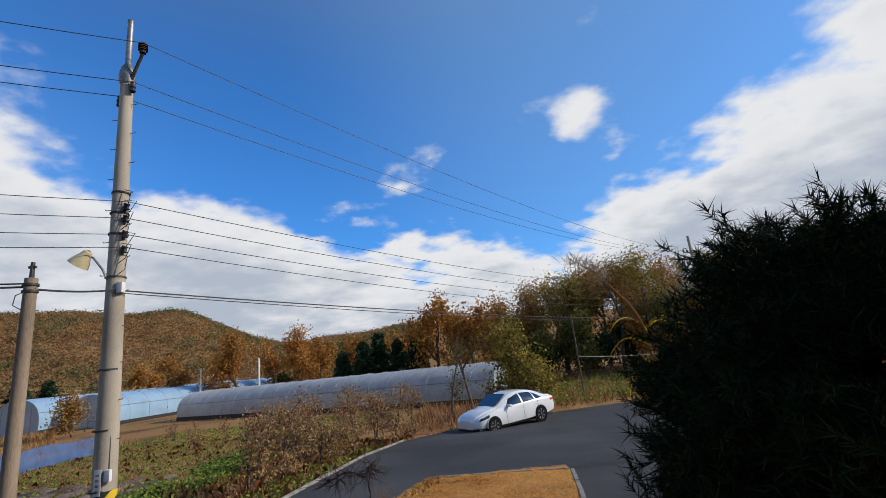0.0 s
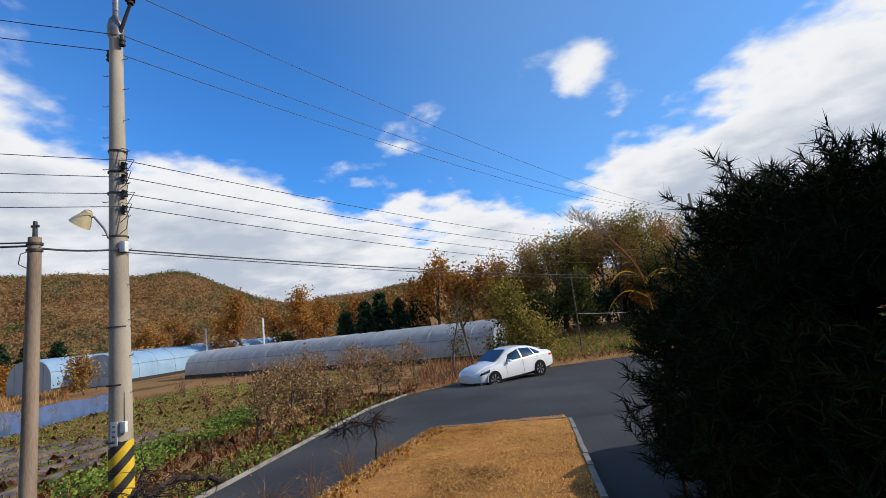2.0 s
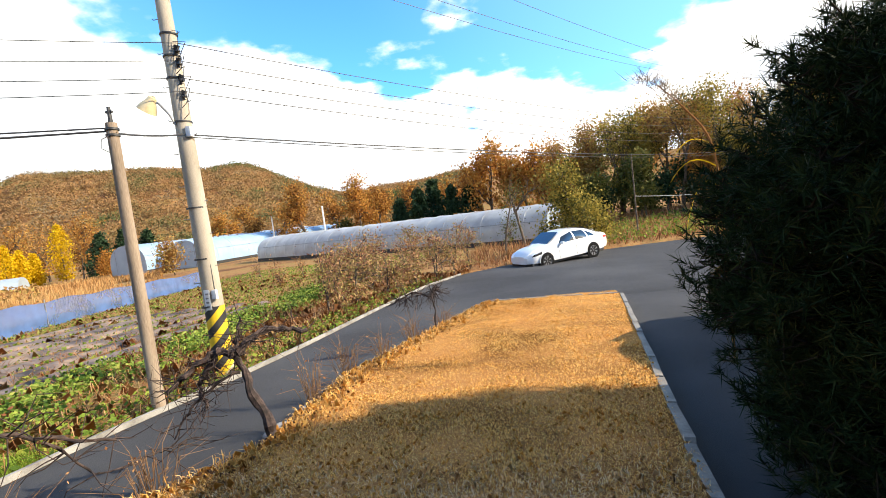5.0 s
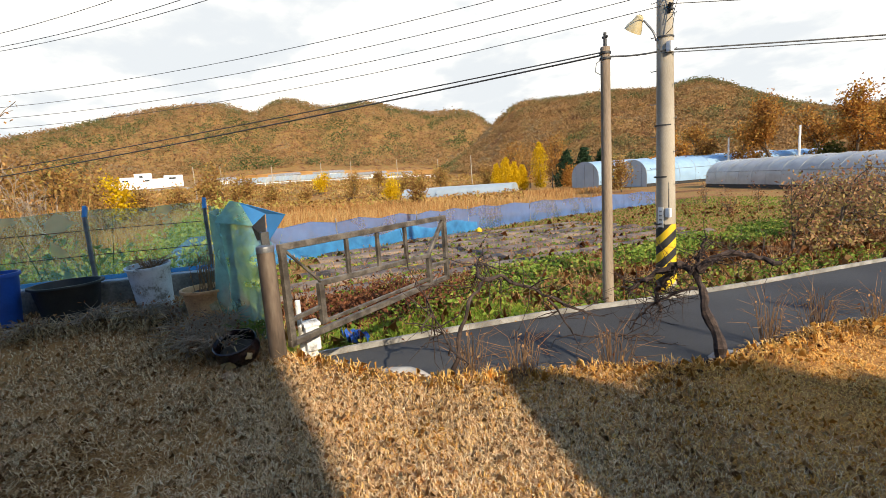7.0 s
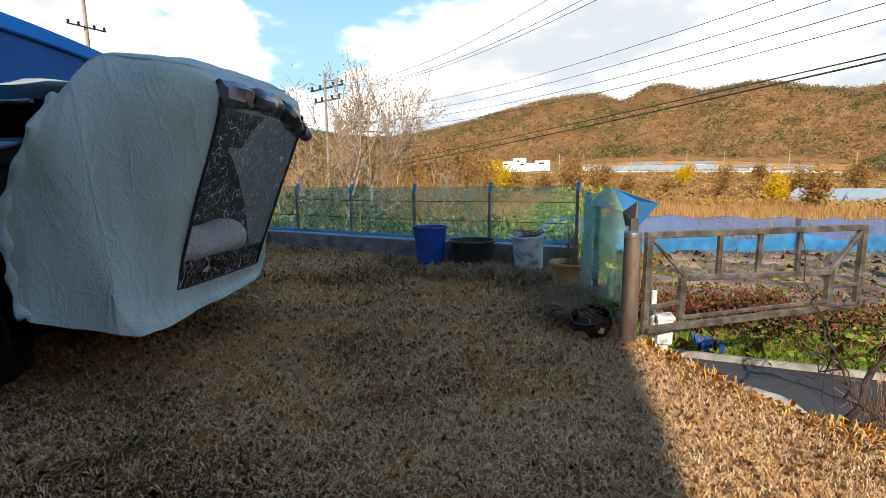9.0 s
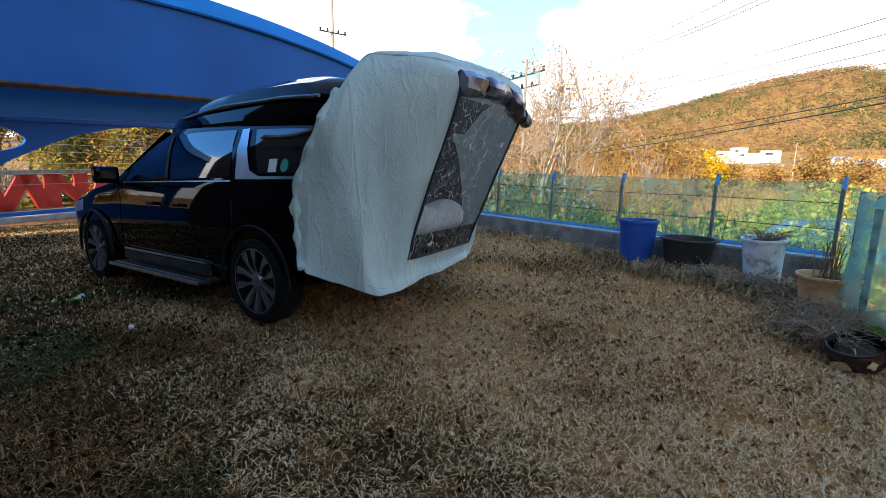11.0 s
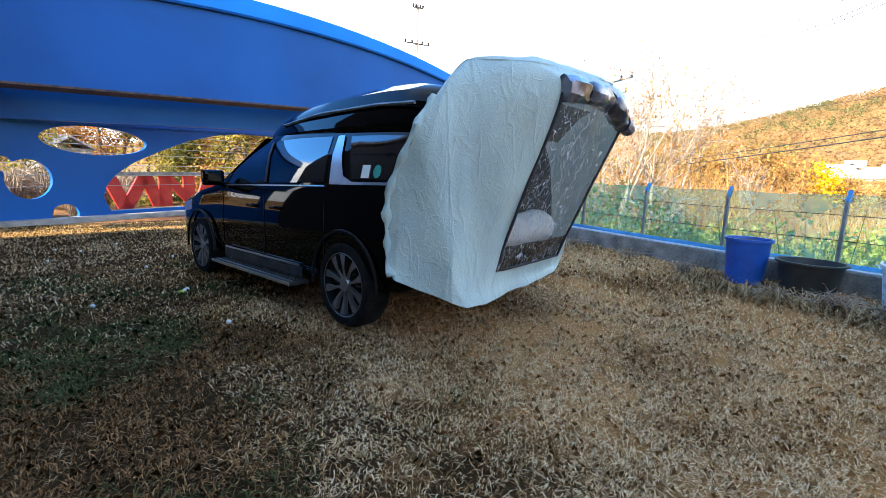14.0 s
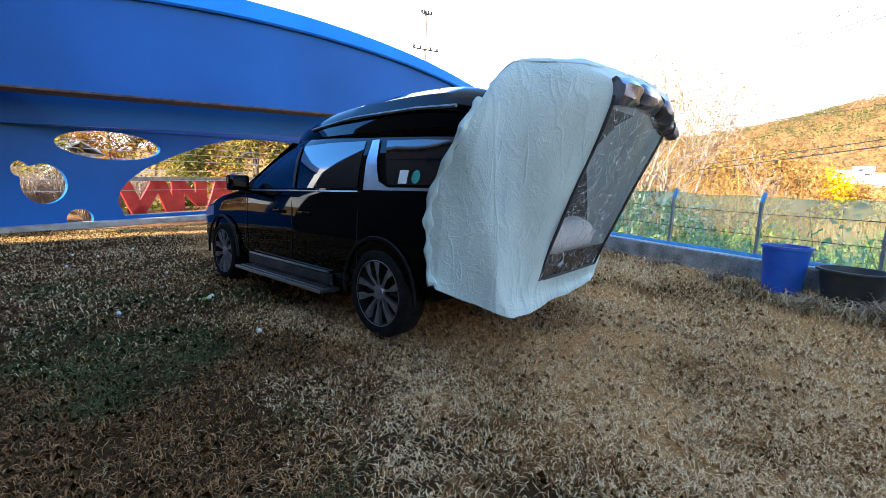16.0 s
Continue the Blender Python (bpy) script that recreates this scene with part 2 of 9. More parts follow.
def crinkled(name, colour, glint, clear):
    """Clear vinyl with fine creases; the glints along them are painted as pale lines."""
    m = bpy.data.materials.new(name)
    m.use_nodes = True
    n, l = m.node_tree.nodes, m.node_tree.links
    b = n["Principled BSDF"]
    b.inputs["Roughness"].default_value = 0.22
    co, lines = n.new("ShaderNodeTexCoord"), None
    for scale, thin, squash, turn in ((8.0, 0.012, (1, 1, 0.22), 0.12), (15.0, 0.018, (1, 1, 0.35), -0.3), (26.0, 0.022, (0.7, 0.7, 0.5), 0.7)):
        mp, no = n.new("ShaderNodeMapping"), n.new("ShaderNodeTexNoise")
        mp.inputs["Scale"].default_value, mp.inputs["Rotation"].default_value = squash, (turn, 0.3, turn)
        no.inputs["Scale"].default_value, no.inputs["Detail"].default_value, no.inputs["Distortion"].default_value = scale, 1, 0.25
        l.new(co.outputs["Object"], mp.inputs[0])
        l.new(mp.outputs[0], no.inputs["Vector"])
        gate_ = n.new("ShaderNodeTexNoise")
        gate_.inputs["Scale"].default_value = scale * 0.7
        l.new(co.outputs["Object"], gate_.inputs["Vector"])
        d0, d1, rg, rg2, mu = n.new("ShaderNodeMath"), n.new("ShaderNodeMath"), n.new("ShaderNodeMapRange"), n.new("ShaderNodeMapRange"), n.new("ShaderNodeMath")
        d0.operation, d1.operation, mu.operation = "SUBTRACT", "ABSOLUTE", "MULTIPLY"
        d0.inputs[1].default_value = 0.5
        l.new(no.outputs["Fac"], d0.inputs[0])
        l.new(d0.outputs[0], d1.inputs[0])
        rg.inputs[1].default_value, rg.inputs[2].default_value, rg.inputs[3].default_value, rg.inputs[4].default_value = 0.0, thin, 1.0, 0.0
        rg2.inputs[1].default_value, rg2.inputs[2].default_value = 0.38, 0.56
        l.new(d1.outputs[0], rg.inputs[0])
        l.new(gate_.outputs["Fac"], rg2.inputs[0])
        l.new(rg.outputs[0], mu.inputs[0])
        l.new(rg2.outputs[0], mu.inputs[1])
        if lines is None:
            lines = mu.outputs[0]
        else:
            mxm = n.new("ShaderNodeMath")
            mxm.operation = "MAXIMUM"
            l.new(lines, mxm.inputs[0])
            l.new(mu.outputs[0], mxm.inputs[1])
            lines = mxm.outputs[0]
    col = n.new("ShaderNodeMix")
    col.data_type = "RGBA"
    col.inputs["A"].default_value, col.inputs["B"].default_value = (*colour, 1), (*glint, 1)
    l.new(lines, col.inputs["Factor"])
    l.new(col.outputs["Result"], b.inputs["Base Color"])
    bu = n.new("ShaderNodeBump")
    bu.inputs["Strength"].default_value, bu.inputs["Distance"].default_value = 0.6, 0.008
    l.new(lines, bu.inputs["Height"])
    l.new(bu.outputs[0], b.inputs["Normal"])
    fac = n.new("ShaderNodeMapRange")
    fac.inputs[1].default_value, fac.inputs[2].default_value, fac.inputs[3].default_value, fac.inputs[4].default_value = 0.0, 1.0, clear, clear * 0.45
    l.new(lines, fac.inputs[0])
    tp, mx = n.new("ShaderNodeBsdfTransparent"), n.new("ShaderNodeMixShader")
    l.new(fac.outputs[0], mx.inputs[0])
    l.new(b.outputs[0], mx.inputs[1])
    l.new(tp.outputs[0], mx.inputs[2])
    l.new(mx.outputs[0], n["Material Output"].inputs[0])
    return m


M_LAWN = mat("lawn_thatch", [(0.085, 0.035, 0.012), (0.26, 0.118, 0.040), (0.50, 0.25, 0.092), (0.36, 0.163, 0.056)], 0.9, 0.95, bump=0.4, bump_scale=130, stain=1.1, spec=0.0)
def paint_soil_shade(m, dark):
    """Uneven dark soil over one side of the yard, house shade painted in."""
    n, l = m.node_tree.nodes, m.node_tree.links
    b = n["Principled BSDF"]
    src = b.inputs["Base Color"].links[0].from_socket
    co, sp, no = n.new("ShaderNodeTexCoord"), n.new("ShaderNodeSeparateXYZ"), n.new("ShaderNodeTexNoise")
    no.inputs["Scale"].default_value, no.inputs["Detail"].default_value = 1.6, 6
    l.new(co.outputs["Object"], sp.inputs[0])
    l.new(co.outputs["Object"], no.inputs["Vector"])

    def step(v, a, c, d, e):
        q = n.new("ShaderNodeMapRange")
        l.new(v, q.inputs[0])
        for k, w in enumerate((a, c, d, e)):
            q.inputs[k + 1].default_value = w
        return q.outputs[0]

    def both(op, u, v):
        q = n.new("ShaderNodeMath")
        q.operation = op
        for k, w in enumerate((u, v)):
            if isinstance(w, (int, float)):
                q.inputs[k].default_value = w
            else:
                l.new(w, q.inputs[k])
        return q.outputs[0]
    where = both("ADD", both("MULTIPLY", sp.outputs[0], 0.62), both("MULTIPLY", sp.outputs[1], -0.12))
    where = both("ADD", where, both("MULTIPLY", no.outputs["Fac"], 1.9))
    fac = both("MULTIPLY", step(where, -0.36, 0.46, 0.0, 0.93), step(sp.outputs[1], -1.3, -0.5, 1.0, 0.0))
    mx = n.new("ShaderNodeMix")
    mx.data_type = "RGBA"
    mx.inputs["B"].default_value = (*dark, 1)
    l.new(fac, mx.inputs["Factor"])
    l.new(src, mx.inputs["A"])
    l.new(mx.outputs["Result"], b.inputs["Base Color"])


paint_soil_shade(M_LAWN, (0.020, 0.013, 0.008))
M_YARD = mat("yard_grass", [(0.10, 0.050, 0.021), (0.36, 0.185, 0.078), (0.63, 0.37, 0.170), (0.81, 0.54, 0.29), (0.90, 0.69, 0.43), (0.54, 0.27, 0.10)], 0.9, 0.8, bump=0, island=0.62, through_light=0.15)
M_SHADEGRASS = mat("house_side_dark_grass", [(0.024, 0.017, 0.007), (0.075, 0.046, 0.016), (0.19, 0.085, 0.032), (0.36, 0.17, 0.066), (0.55, 0.32, 0.15)], 1.2, 0.85, bump=0, island=0.7)
M_MOSSY = mat("mossy_grass", [(0.018, 0.024, 0.008), (0.045, 0.056, 0.017), (0.10, 0.11, 0.035), (0.20, 0.17, 0.075)], 1.2, 0.85, bump=0, island=0.7)
M_BLADE = mat("dry_grass", [(0.42, 0.18, 0.045), (0.75, 0.38, 0.095), (0.93, 0.52, 0.145), (0.97, 0.68, 0.27), (0.90, 0.46, 0.11)], 0.6, 0.75, bump=0, island=0.6, through_light=0.3)
M_STRAW = mat("pale_straw", [(0.26, 0.14, 0.06), (0.58, 0.34, 0.16), (0.90, 0.62, 0.34), (0.96, 0.78, 0.52), (0.74, 0.44, 0.19)], 0.8, 0.7, bump=0, island=0.7, through_light=0.25)
M_LUSH = mat("lush_grass", [(0.10, 0.17, 0.02), (0.22, 0.32, 0.04), (0.38, 0.45, 0.08)], 1.5, 0.7, bump=0, island=0.6, through_light=0.35)
M_GREEN = mat("green_blades", [(0.05, 0.09, 0.015), (0.12, 0.19, 0.03), (0.22, 0.30, 0.05), (0.34, 0.34, 0.06)], 1.5, 0.75, bump=0, island=0.7, through_light=0.3)
M_LEAFY = mat("vegetable_leaf", [(0.05, 0.10, 0.018), (0.12, 0.20, 0.032), (0.25, 0.32, 0.055), (0.36, 0.36, 0.09)], 2.0, 0.6, bump=0, island=0.7, through_light=0.3)
M_WEED = mat("dead_weed", [(0.10, 0.040, 0.020), (0.24, 0.095, 0.040), (0.40, 0.185, 0.080), (0.50, 0.30, 0.14), (0.24, 0.22, 0.07)], 0.35, 0.85, bump=0, island=0.6, through_light=0.2)
M_REED = mat("reed", [(0.18, 0.08, 0.03), (0.36, 0.17, 0.06), (0.48, 0.28, 0.11), (0.55, 0.38, 0.17)], 0.06, 0.85, bump=0, island=0.5, through_light=0.2)
M_RUSTWEED = mat("rust_weed", [(0.20, 0.085, 0.03), (0.40, 0.18, 0.06), (0.30, 0.25, 0.09), (0.54, 0.30, 0.11), (0.62, 0.44, 0.21)], 0.35, 0.85, bump=0, island=0.5, through_light=0.2)
M_SHRUB = mat("rusty_shrub_leaf", [(0.20, 0.08, 0.05), (0.34, 0.16, 0.09), (0.44, 0.27, 0.13), (0.30, 0.27, 0.08), (0.36, 0.15, 0.09)], 0.9, 0.8, bump=0, island=0.6, through_light=0.3)
M_GOLD = mat("golden_olive_leaf", [(0.04, 0.05, 0.014), (0.13, 0.12, 0.028), (0.32, 0.25, 0.05), (0.46, 0.33, 0.07), (0.20, 0.20, 0.05)], 0.5, 0.65, bump=0, island=0.55, through_light=0.35)
M_FIELD = mat("field_soil", [(0.11, 0.05, 0.025), (0.24, 0.115, 0.045), (0.34, 0.18, 0.07), (0.20, 0.16, 0.05), (0.30, 0.13, 0.045)], 0.12, 0.95, bump=0.6, bump_scale=7, stain=0.7, spec=0.1)
M_ASPHALT = mat("asphalt", [(0.034, 0.034, 0.036), (0.050, 0.050, 0.053), (0.066, 0.066, 0.067)], 0.35, 0.85, bump=0.5, bump_scale=160, stain=0.6, spec=0.25)
M_CONC = mat("concrete", [(0.24, 0.22, 0.20), (0.36, 0.34, 0.30), (0.46, 0.44, 0.40)], 2.5, 0.9, bump=0.35, bump_scale=50)
M_KERB = mat("pale_kerb", [(0.15, 0.135, 0.12), (0.25, 0.235, 0.21), (0.36, 0.34, 0.31)], 3, 0.9, bump=0.3)
M_PLINTH = mat("old_concrete", [(0.10, 0.085, 0.07), (0.20, 0.18, 0.155), (0.30, 0.28, 0.25)], 3.5, 0.95, bump=0.5, bump_scale=40)
M_RAIL = mat("pale_rail", [(0.42, 0.46, 0.50), (0.58, 0.62, 0.66)], 4, 0.4, 0.3, bump=0.1)
M_STONE = mat("stone", [(0.18, 0.16, 0.14), (0.34, 0.31, 0.28), (0.50, 0.47, 0.43)], 5, 0.9, bump=0.6, bump_scale=25, piece=0.3)
M_POLE = mat("pole_concrete", [(0.27, 0.225, 0.165), (0.38, 0.325, 0.25), (0.46, 0.40, 0.31)], 1.6, 0.85, bump=0.2, bump_scale=90, stretch=(1, 1, 0.35))
M_POLE_OLD = mat("pole_old", [(0.17, 0.125, 0.085), (0.27, 0.20, 0.14), (0.34, 0.27, 0.19)], 3.0, 0.9, bump=0.4, bump_scale=70, stretch=(1, 1, 0.2))
M_STEEL = mat("steel_grey", [(0.16, 0.16, 0.16), (0.25, 0.25, 0.25), (0.33, 0.32, 0.31)], 6, 0.5, 0.7, 0.1)
M_DARK = mat("dark_metal", [(0.015, 0.015, 0.017), (0.035, 0.034, 0.034), (0.06, 0.055, 0.05)], 6, 0.55, 0.2, 0.1)
M_GATE = mat("gate_paint", [(0.06, 0.048, 0.038), (0.11, 0.092, 0.075), (0.20, 0.17, 0.14)], 9, 0.55, 0.3, 0.2)
M_WIRE = mat("wire", [(0.02, 0.02, 0.022), (0.035, 0.035, 0.038)], 5, 0.6, bump=0)
M_WIRE_PALE = mat("wire_pale", [(0.35, 0.35, 0.35), (0.5, 0.5, 0.5)], 5, 0.4, 0.4, bump=0)
M_BARK = mat("bark", [(0.05, 0.035, 0.024), (0.11, 0.08, 0.055), (0.18, 0.14, 0.10)], 7, 0.95, bump=0.6, bump_scale=40)
M_BARK_PALE = mat("pale_bark", [(0.22, 0.16, 0.11), (0.34, 0.26, 0.19), (0.46, 0.38, 0.30)], 4, 0.95, bump=0.3)
M_VINE = mat("vine_bark", [(0.018, 0.011, 0.009), (0.042, 0.026, 0.021), (0.09, 0.058, 0.046)], 14, 0.9, bump=0.7, bump_scale=50)
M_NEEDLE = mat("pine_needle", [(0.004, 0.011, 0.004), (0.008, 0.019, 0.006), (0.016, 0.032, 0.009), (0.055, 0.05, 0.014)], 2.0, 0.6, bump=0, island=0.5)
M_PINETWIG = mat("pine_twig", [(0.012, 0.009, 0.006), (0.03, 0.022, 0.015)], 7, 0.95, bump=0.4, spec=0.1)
M_NEEDLE_DEAD = mat("dead_needle", [(0.10, 0.055, 0.02), (0.22, 0.12, 0.04), (0.32, 0.2, 0.08)], 3.0, 0.8, bump=0, island=0.5)
M_YELLOW = mat("ginkgo_leaf", [(0.42, 0.24, 0.01), (0.66, 0.42, 0.015), (0.82, 0.58, 0.03)], 0.5, 0.7, bump=0, island=0.6, through_light=0.35)
M_OAK = mat("oak_leaf", [(0.11, 0.05, 0.018), (0.26, 0.11, 0.03), (0.42, 0.19, 0.045), (0.48, 0.27, 0.07), (0.24, 0.19, 0.05)], 0.25, 0.75, bump=0, island=0.6, through_light=0.3)
M_RUST = mat("orange_leaf", [(0.22, 0.07, 0.018), (0.36, 0.15, 0.035), (0.52, 0.25, 0.05), (0.48, 0.32, 0.08)], 0.3, 0.75, bump=0, island=0.6, through_light=0.3)
M_OLIVE = mat("olive_leaf", [(0.030, 0.045, 0.012), (0.075, 0.085, 0.020), (0.15, 0.14, 0.035), (0.22, 0.17, 0.05)], 0.4, 0.6, bump=0, island=0.6, through_light=0.3)
M_EVERGREEN = mat("evergreen_leaf", [(0.012, 0.028, 0.014), (0.025, 0.05, 0.022), (0.05, 0.08, 0.035)], 0.5, 0.7, bump=0, island=0.6, through_light=0.15)
M_TWIG = mat("twig", [(0.16, 0.085, 0.045), (0.28, 0.16, 0.085), (0.38, 0.25, 0.14)], 1, 0.9, bump=0, island=0.4)
M_FOREST = mat("autumn_forest", [(0.060, 0.090, 0.030), (0.120, 0.132, 0.048), (0.205, 0.158, 0.072), (0.295, 0.175, 0.078), (0.335, 0.190, 0.085), (0.26, 0.195, 0.112)], 0.020, 0.9, bump=0, bump_scale=0.06, island=0.12, stain=0.6, through_light=0.3)
M_BLUE = mat("blue_paint", [(0.001, 0.082, 0.30), (0.001, 0.098, 0.36), (0.002, 0.112, 0.40)], 0.35, 0.45, 0.0, 0.05, 18, stain=0.12, spec=0.22)
M_RUSTY = mat("rust_flange", [(0.03, 0.02, 0.02), (0.07, 0.045, 0.04), (0.12, 0.075, 0.06)], 6, 0.85, bump=0.3)
M_RED = mat("red_paint", [(0.48, 0.018, 0.012), (0.58, 0.025, 0.018), (0.64, 0.04, 0.028)], 3, 0.5, bump=0.1)
M_BLACKCAR = mat("black_car_paint", [(0.0008, 0.0010, 0.0018), (0.0012, 0.0014, 0.0024)], 2, 0.03, 0.0, 0, spec=0.20)
M_BLACKGLASS = mat("tinted_glass", [(0.004, 0.005, 0.006), (0.006, 0.007, 0.008)], 2, 0.02, 0.0, 0, spec=0.9, coat=0.7)
M_TYRE = mat("tyre", [(0.004, 0.004, 0.004), (0.008, 0.008, 0.008), (0.016, 0.015, 0.014)], 12, 0.9, bump=0.4, bump_scale=90, spec=0.15)
M_RIM = mat("machined_rim", [(0.26, 0.26, 0.28), (0.40, 0.40, 0.42)], 8, 0.40, 0.85, 0)
M_RIMDARK = mat("rim_dark", [(0.003, 0.003, 0.004), (0.007, 0.007, 0.008)], 8, 0.5, 0.1, 0, spec=0.2)
M_CHROME = mat("chrome", [(0.66, 0.68, 0.72), (0.80, 0.82, 0.86)], 4, 0.30, 1.0, 0.12, 60)
M_WHITECAR = mat("white_car_paint", [(0.72, 0.72, 0.71), (0.80, 0.80, 0.79)], 1.5, 0.22, 0.0, 0, coat=0.8)
M_TENT = cloth("tent_fabric", (0.52, 0.625, 0.57), 2.6, 6.0)
M_SILVER = mat("silver_lining", [(0.012, 0.013, 0.02), (0.05, 0.055, 0.08), (0.20, 0.21, 0.26)], 7, 0.28, 0.3, 0.45, 16, coat=0.4)
M_BLACKCLOTH = mat("black_binding", [(0.008, 0.008, 0.009), (0.016, 0.016, 0.018)], 12, 0.7, bump=0.2)
M_PILLOW = mat("cream_cushion", [(0.76, 0.72, 0.63), (0.86, 0.83, 0.75)], 5, 0.9, bump=0.3)
# second colour: glints painted along the creases
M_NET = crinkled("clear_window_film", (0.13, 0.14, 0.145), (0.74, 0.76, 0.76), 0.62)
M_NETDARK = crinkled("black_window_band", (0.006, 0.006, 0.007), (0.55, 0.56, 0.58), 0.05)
M_PANEL = film("green_clear_panel", (0.20, 0.46, 0.42), 0.60, 0.12, 0.25, 2.0, 0.45)
M_PANELBLUE = film("blue_clear_panel", (0.06, 0.27, 0.55), 0.22, 0.1, 0.3, 3.0)
M_TEALPANEL = film("teal_clear_panel", (0.26, 0.50, 0.45), 0.42, 0.08, 0.6, 6.0, 0.3)
M_STRIP = film("azure_strip", (0.10, 0.42, 0.75), 0.35, 0.15, 0.3, 3.0, 0.3)
M_BLUENET = film("blue_net", (0.085, 0.18, 0.42), 0.45, 0.7, 0.45, 0.9)
M_NETLOW = film("azure_net", (0.035, 0.22, 0.46), 0.26, 0.6, 0.5, 2.2)
M_VINYL = film("greenhouse_film", (0.47, 0.47, 0.45), 0.24, 0.3, 0.25, 0.8)
M_VINYLGREY = film("weathered_film", (0.36, 0.42, 0.46), 0.15, 0.35, 0.2, 0.4)
M_VINYLBLUE = film("bluish_film", (0.30, 0.45, 0.60), 0.12, 0.3, 0.2, 0.5)
M_BUCKETBLUE = mat("blue_plastic", [(0.005, 0.055, 0.28), (0.010, 0.085, 0.40)], 6, 0.45, bump=0.1)
M_BLACKPLASTIC = mat("black_plastic", [(0.012, 0.012, 0.012), (0.028, 0.026, 0.024)], 7, 0.6, bump=0.15)
M_WHITEWORN = mat("worn_white_plastic", [(0.22, 0.20, 0.17), (0.58, 0.58, 0.58), (0.70, 0.71, 0.72), (0.74, 0.75, 0.76)], 7, 0.6, bump=0.15)
M_TANSTONE = mat("tan_stone", [(0.24, 0.14, 0.08), (0.50, 0.32, 0.20), (0.70, 0.50, 0.34)], 9, 0.95, bump=0.8, bump_scale=40, spec=0.15)
M_GLAZE = mat("maroon_glaze", [(0.012, 0.006, 0.007), (0.030, 0.012, 0.014)], 6, 0.22, bump=0.05)
M_CREAM = mat("cream_glaze", [(0.34, 0.26, 0.10), (0.62, 0.52, 0.34)], 16, 0.6, bump=0.1)
M_CLAY = mat("beige_clay", [(0.44, 0.22, 0.095), (0.64, 0.36, 0.17), (0.78, 0.50, 0.27)], 5, 0.85, bump=0.25)
M_SOIL = mat("pot_soil", [(0.03, 0.022, 0.015), (0.07, 0.05, 0.035)], 20, 0.95, bump=0.8)
M_BALL = mat("golf_ball", [(0.72, 0.72, 0.70), (0.82, 0.82, 0.80)], 40, 0.35, bump=0.4, bump_scale=400)
M_BALLGREEN = mat("lime_ball", [(0.40, 0.60, 0.05), (0.5, 0.7, 0.08)], 40, 0.35, bump=0.3, bump_scale=400)
M_WHITE = mat("white_wall", [(0.66, 0.65, 0.62), (0.80, 0.79, 0.77)], 0.4, 0.8, bump=0.1)
M_SIDING = mat("house_wall", [(0.022, 0.020, 0.020), (0.038, 0.034, 0.032)], 0.8, 0.9, bump=0.2)
M_ROOF = mat("grey_roof", [(0.16, 0.16, 0.17), (0.26, 0.26, 0.27), (0.34, 0.34, 0.35)], 1.4, 0.7, bump=0.2)
M_YBAND = mat("yellow_band", [(0.62, 0.40, 0.01), (0.72, 0.48, 0.02)], 8, 0.6, bump=0.1)
M_KBAND = mat("black_band", [(0.012, 0.012, 0.012), (0.03, 0.028, 0.025)], 8, 0.7, bump=0.1)
M_LAMP = mat("lamp_glass", [(0.50, 0.40, 0.22), (0.62, 0.52, 0.32)], 9, 0.25, bump=0)
M_BROWNPOST = mat("weathered_post", [(0.07, 0.05, 0.035), (0.15, 0.105, 0.075), (0.24, 0.18, 0.13)], 6, 0.7, 0.1, 0.3, 40, stretch=(1, 1, 0.2))
M_MULCH = mat("black_mulch", [(0.04, 0.035, 0.035), (0.14, 0.11, 0.10), (0.26, 0.19, 0.14)], 1.2, 0.75, bump=0.5, bump_scale=9, spec=0.2)
M_TEAL = mat("teal_mesh", [(0.02, 0.22, 0.17), (0.04, 0.32, 0.25)], 5, 0.7, bump=0.2)
M_PERS = mat("shrub_leaf", [(0.16, 0.07, 0.03), (0.30, 0.15, 0.05), (0.42, 0.26, 0.08), (0.30, 0.28, 0.07)], 0.7, 0.75, bump=0, island=0.6, through_light=0.3)

# ---- building helpers ----


def thing(name, label, category, at=(0, 0, 0), rz=0.0, group="", m=None):
    e = new(name)
    e.empty_display_size = 0.1
    e.matrix_world = m if m is not None else pose(*at, 0, 0, rz)
    return tagged(e, label, category, group)


def set_smooth(me, angle=35):
    me.shade_smooth()
    me.set_sharp_from_angle(angle=radians(angle))


def part(name, bm, material, parent=None, label="", smooth=True):
    """Links a bmesh as one mesh object, under a thing or a part; its coordinates are the parent's own."""
    me = bpy.data.meshes.new(name)
    bmesh.ops.recalc_face_normals(bm, faces=bm.faces[:])
    bm.to_mesh(me)
    bm.free()
    if smooth:
        set_smooth(me)
    me.materials.append(material)
    ob = new(name, me)
    if parent:
        ob.parent = parent
    if label:
        ob["label"] = label
    return ob


def arrays(name, verts, faces, material, parent=None, label="", smooth=False):
    """One mesh from arrays: verts (n, 3), faces (m, k) of equal corner count."""
    verts, faces = np.asarray(verts, np.float32), np.asarray(faces, np.int32)
    me = bpy.data.meshes.new(name)
    me.vertices.add(len(verts))
    me.vertices.foreach_set("co", verts.ravel())
    k = faces.shape[1]
    me.loops.add(faces.size)
    me.loops.foreach_set("vertex_index", faces.ravel())
    me.polygons.add(len(faces))
    me.polygons.foreach_set("loop_start", np.arange(0, faces.size, k, dtype=np.int32))
    me.update(calc_edges=True)
    me.validate()
    if smooth:
        me.shade_smooth()
    me.materials.append(material)
    ob = new(name, me)
    if parent:
        ob.parent = parent
    if label:
        ob["label"] = label
    return ob


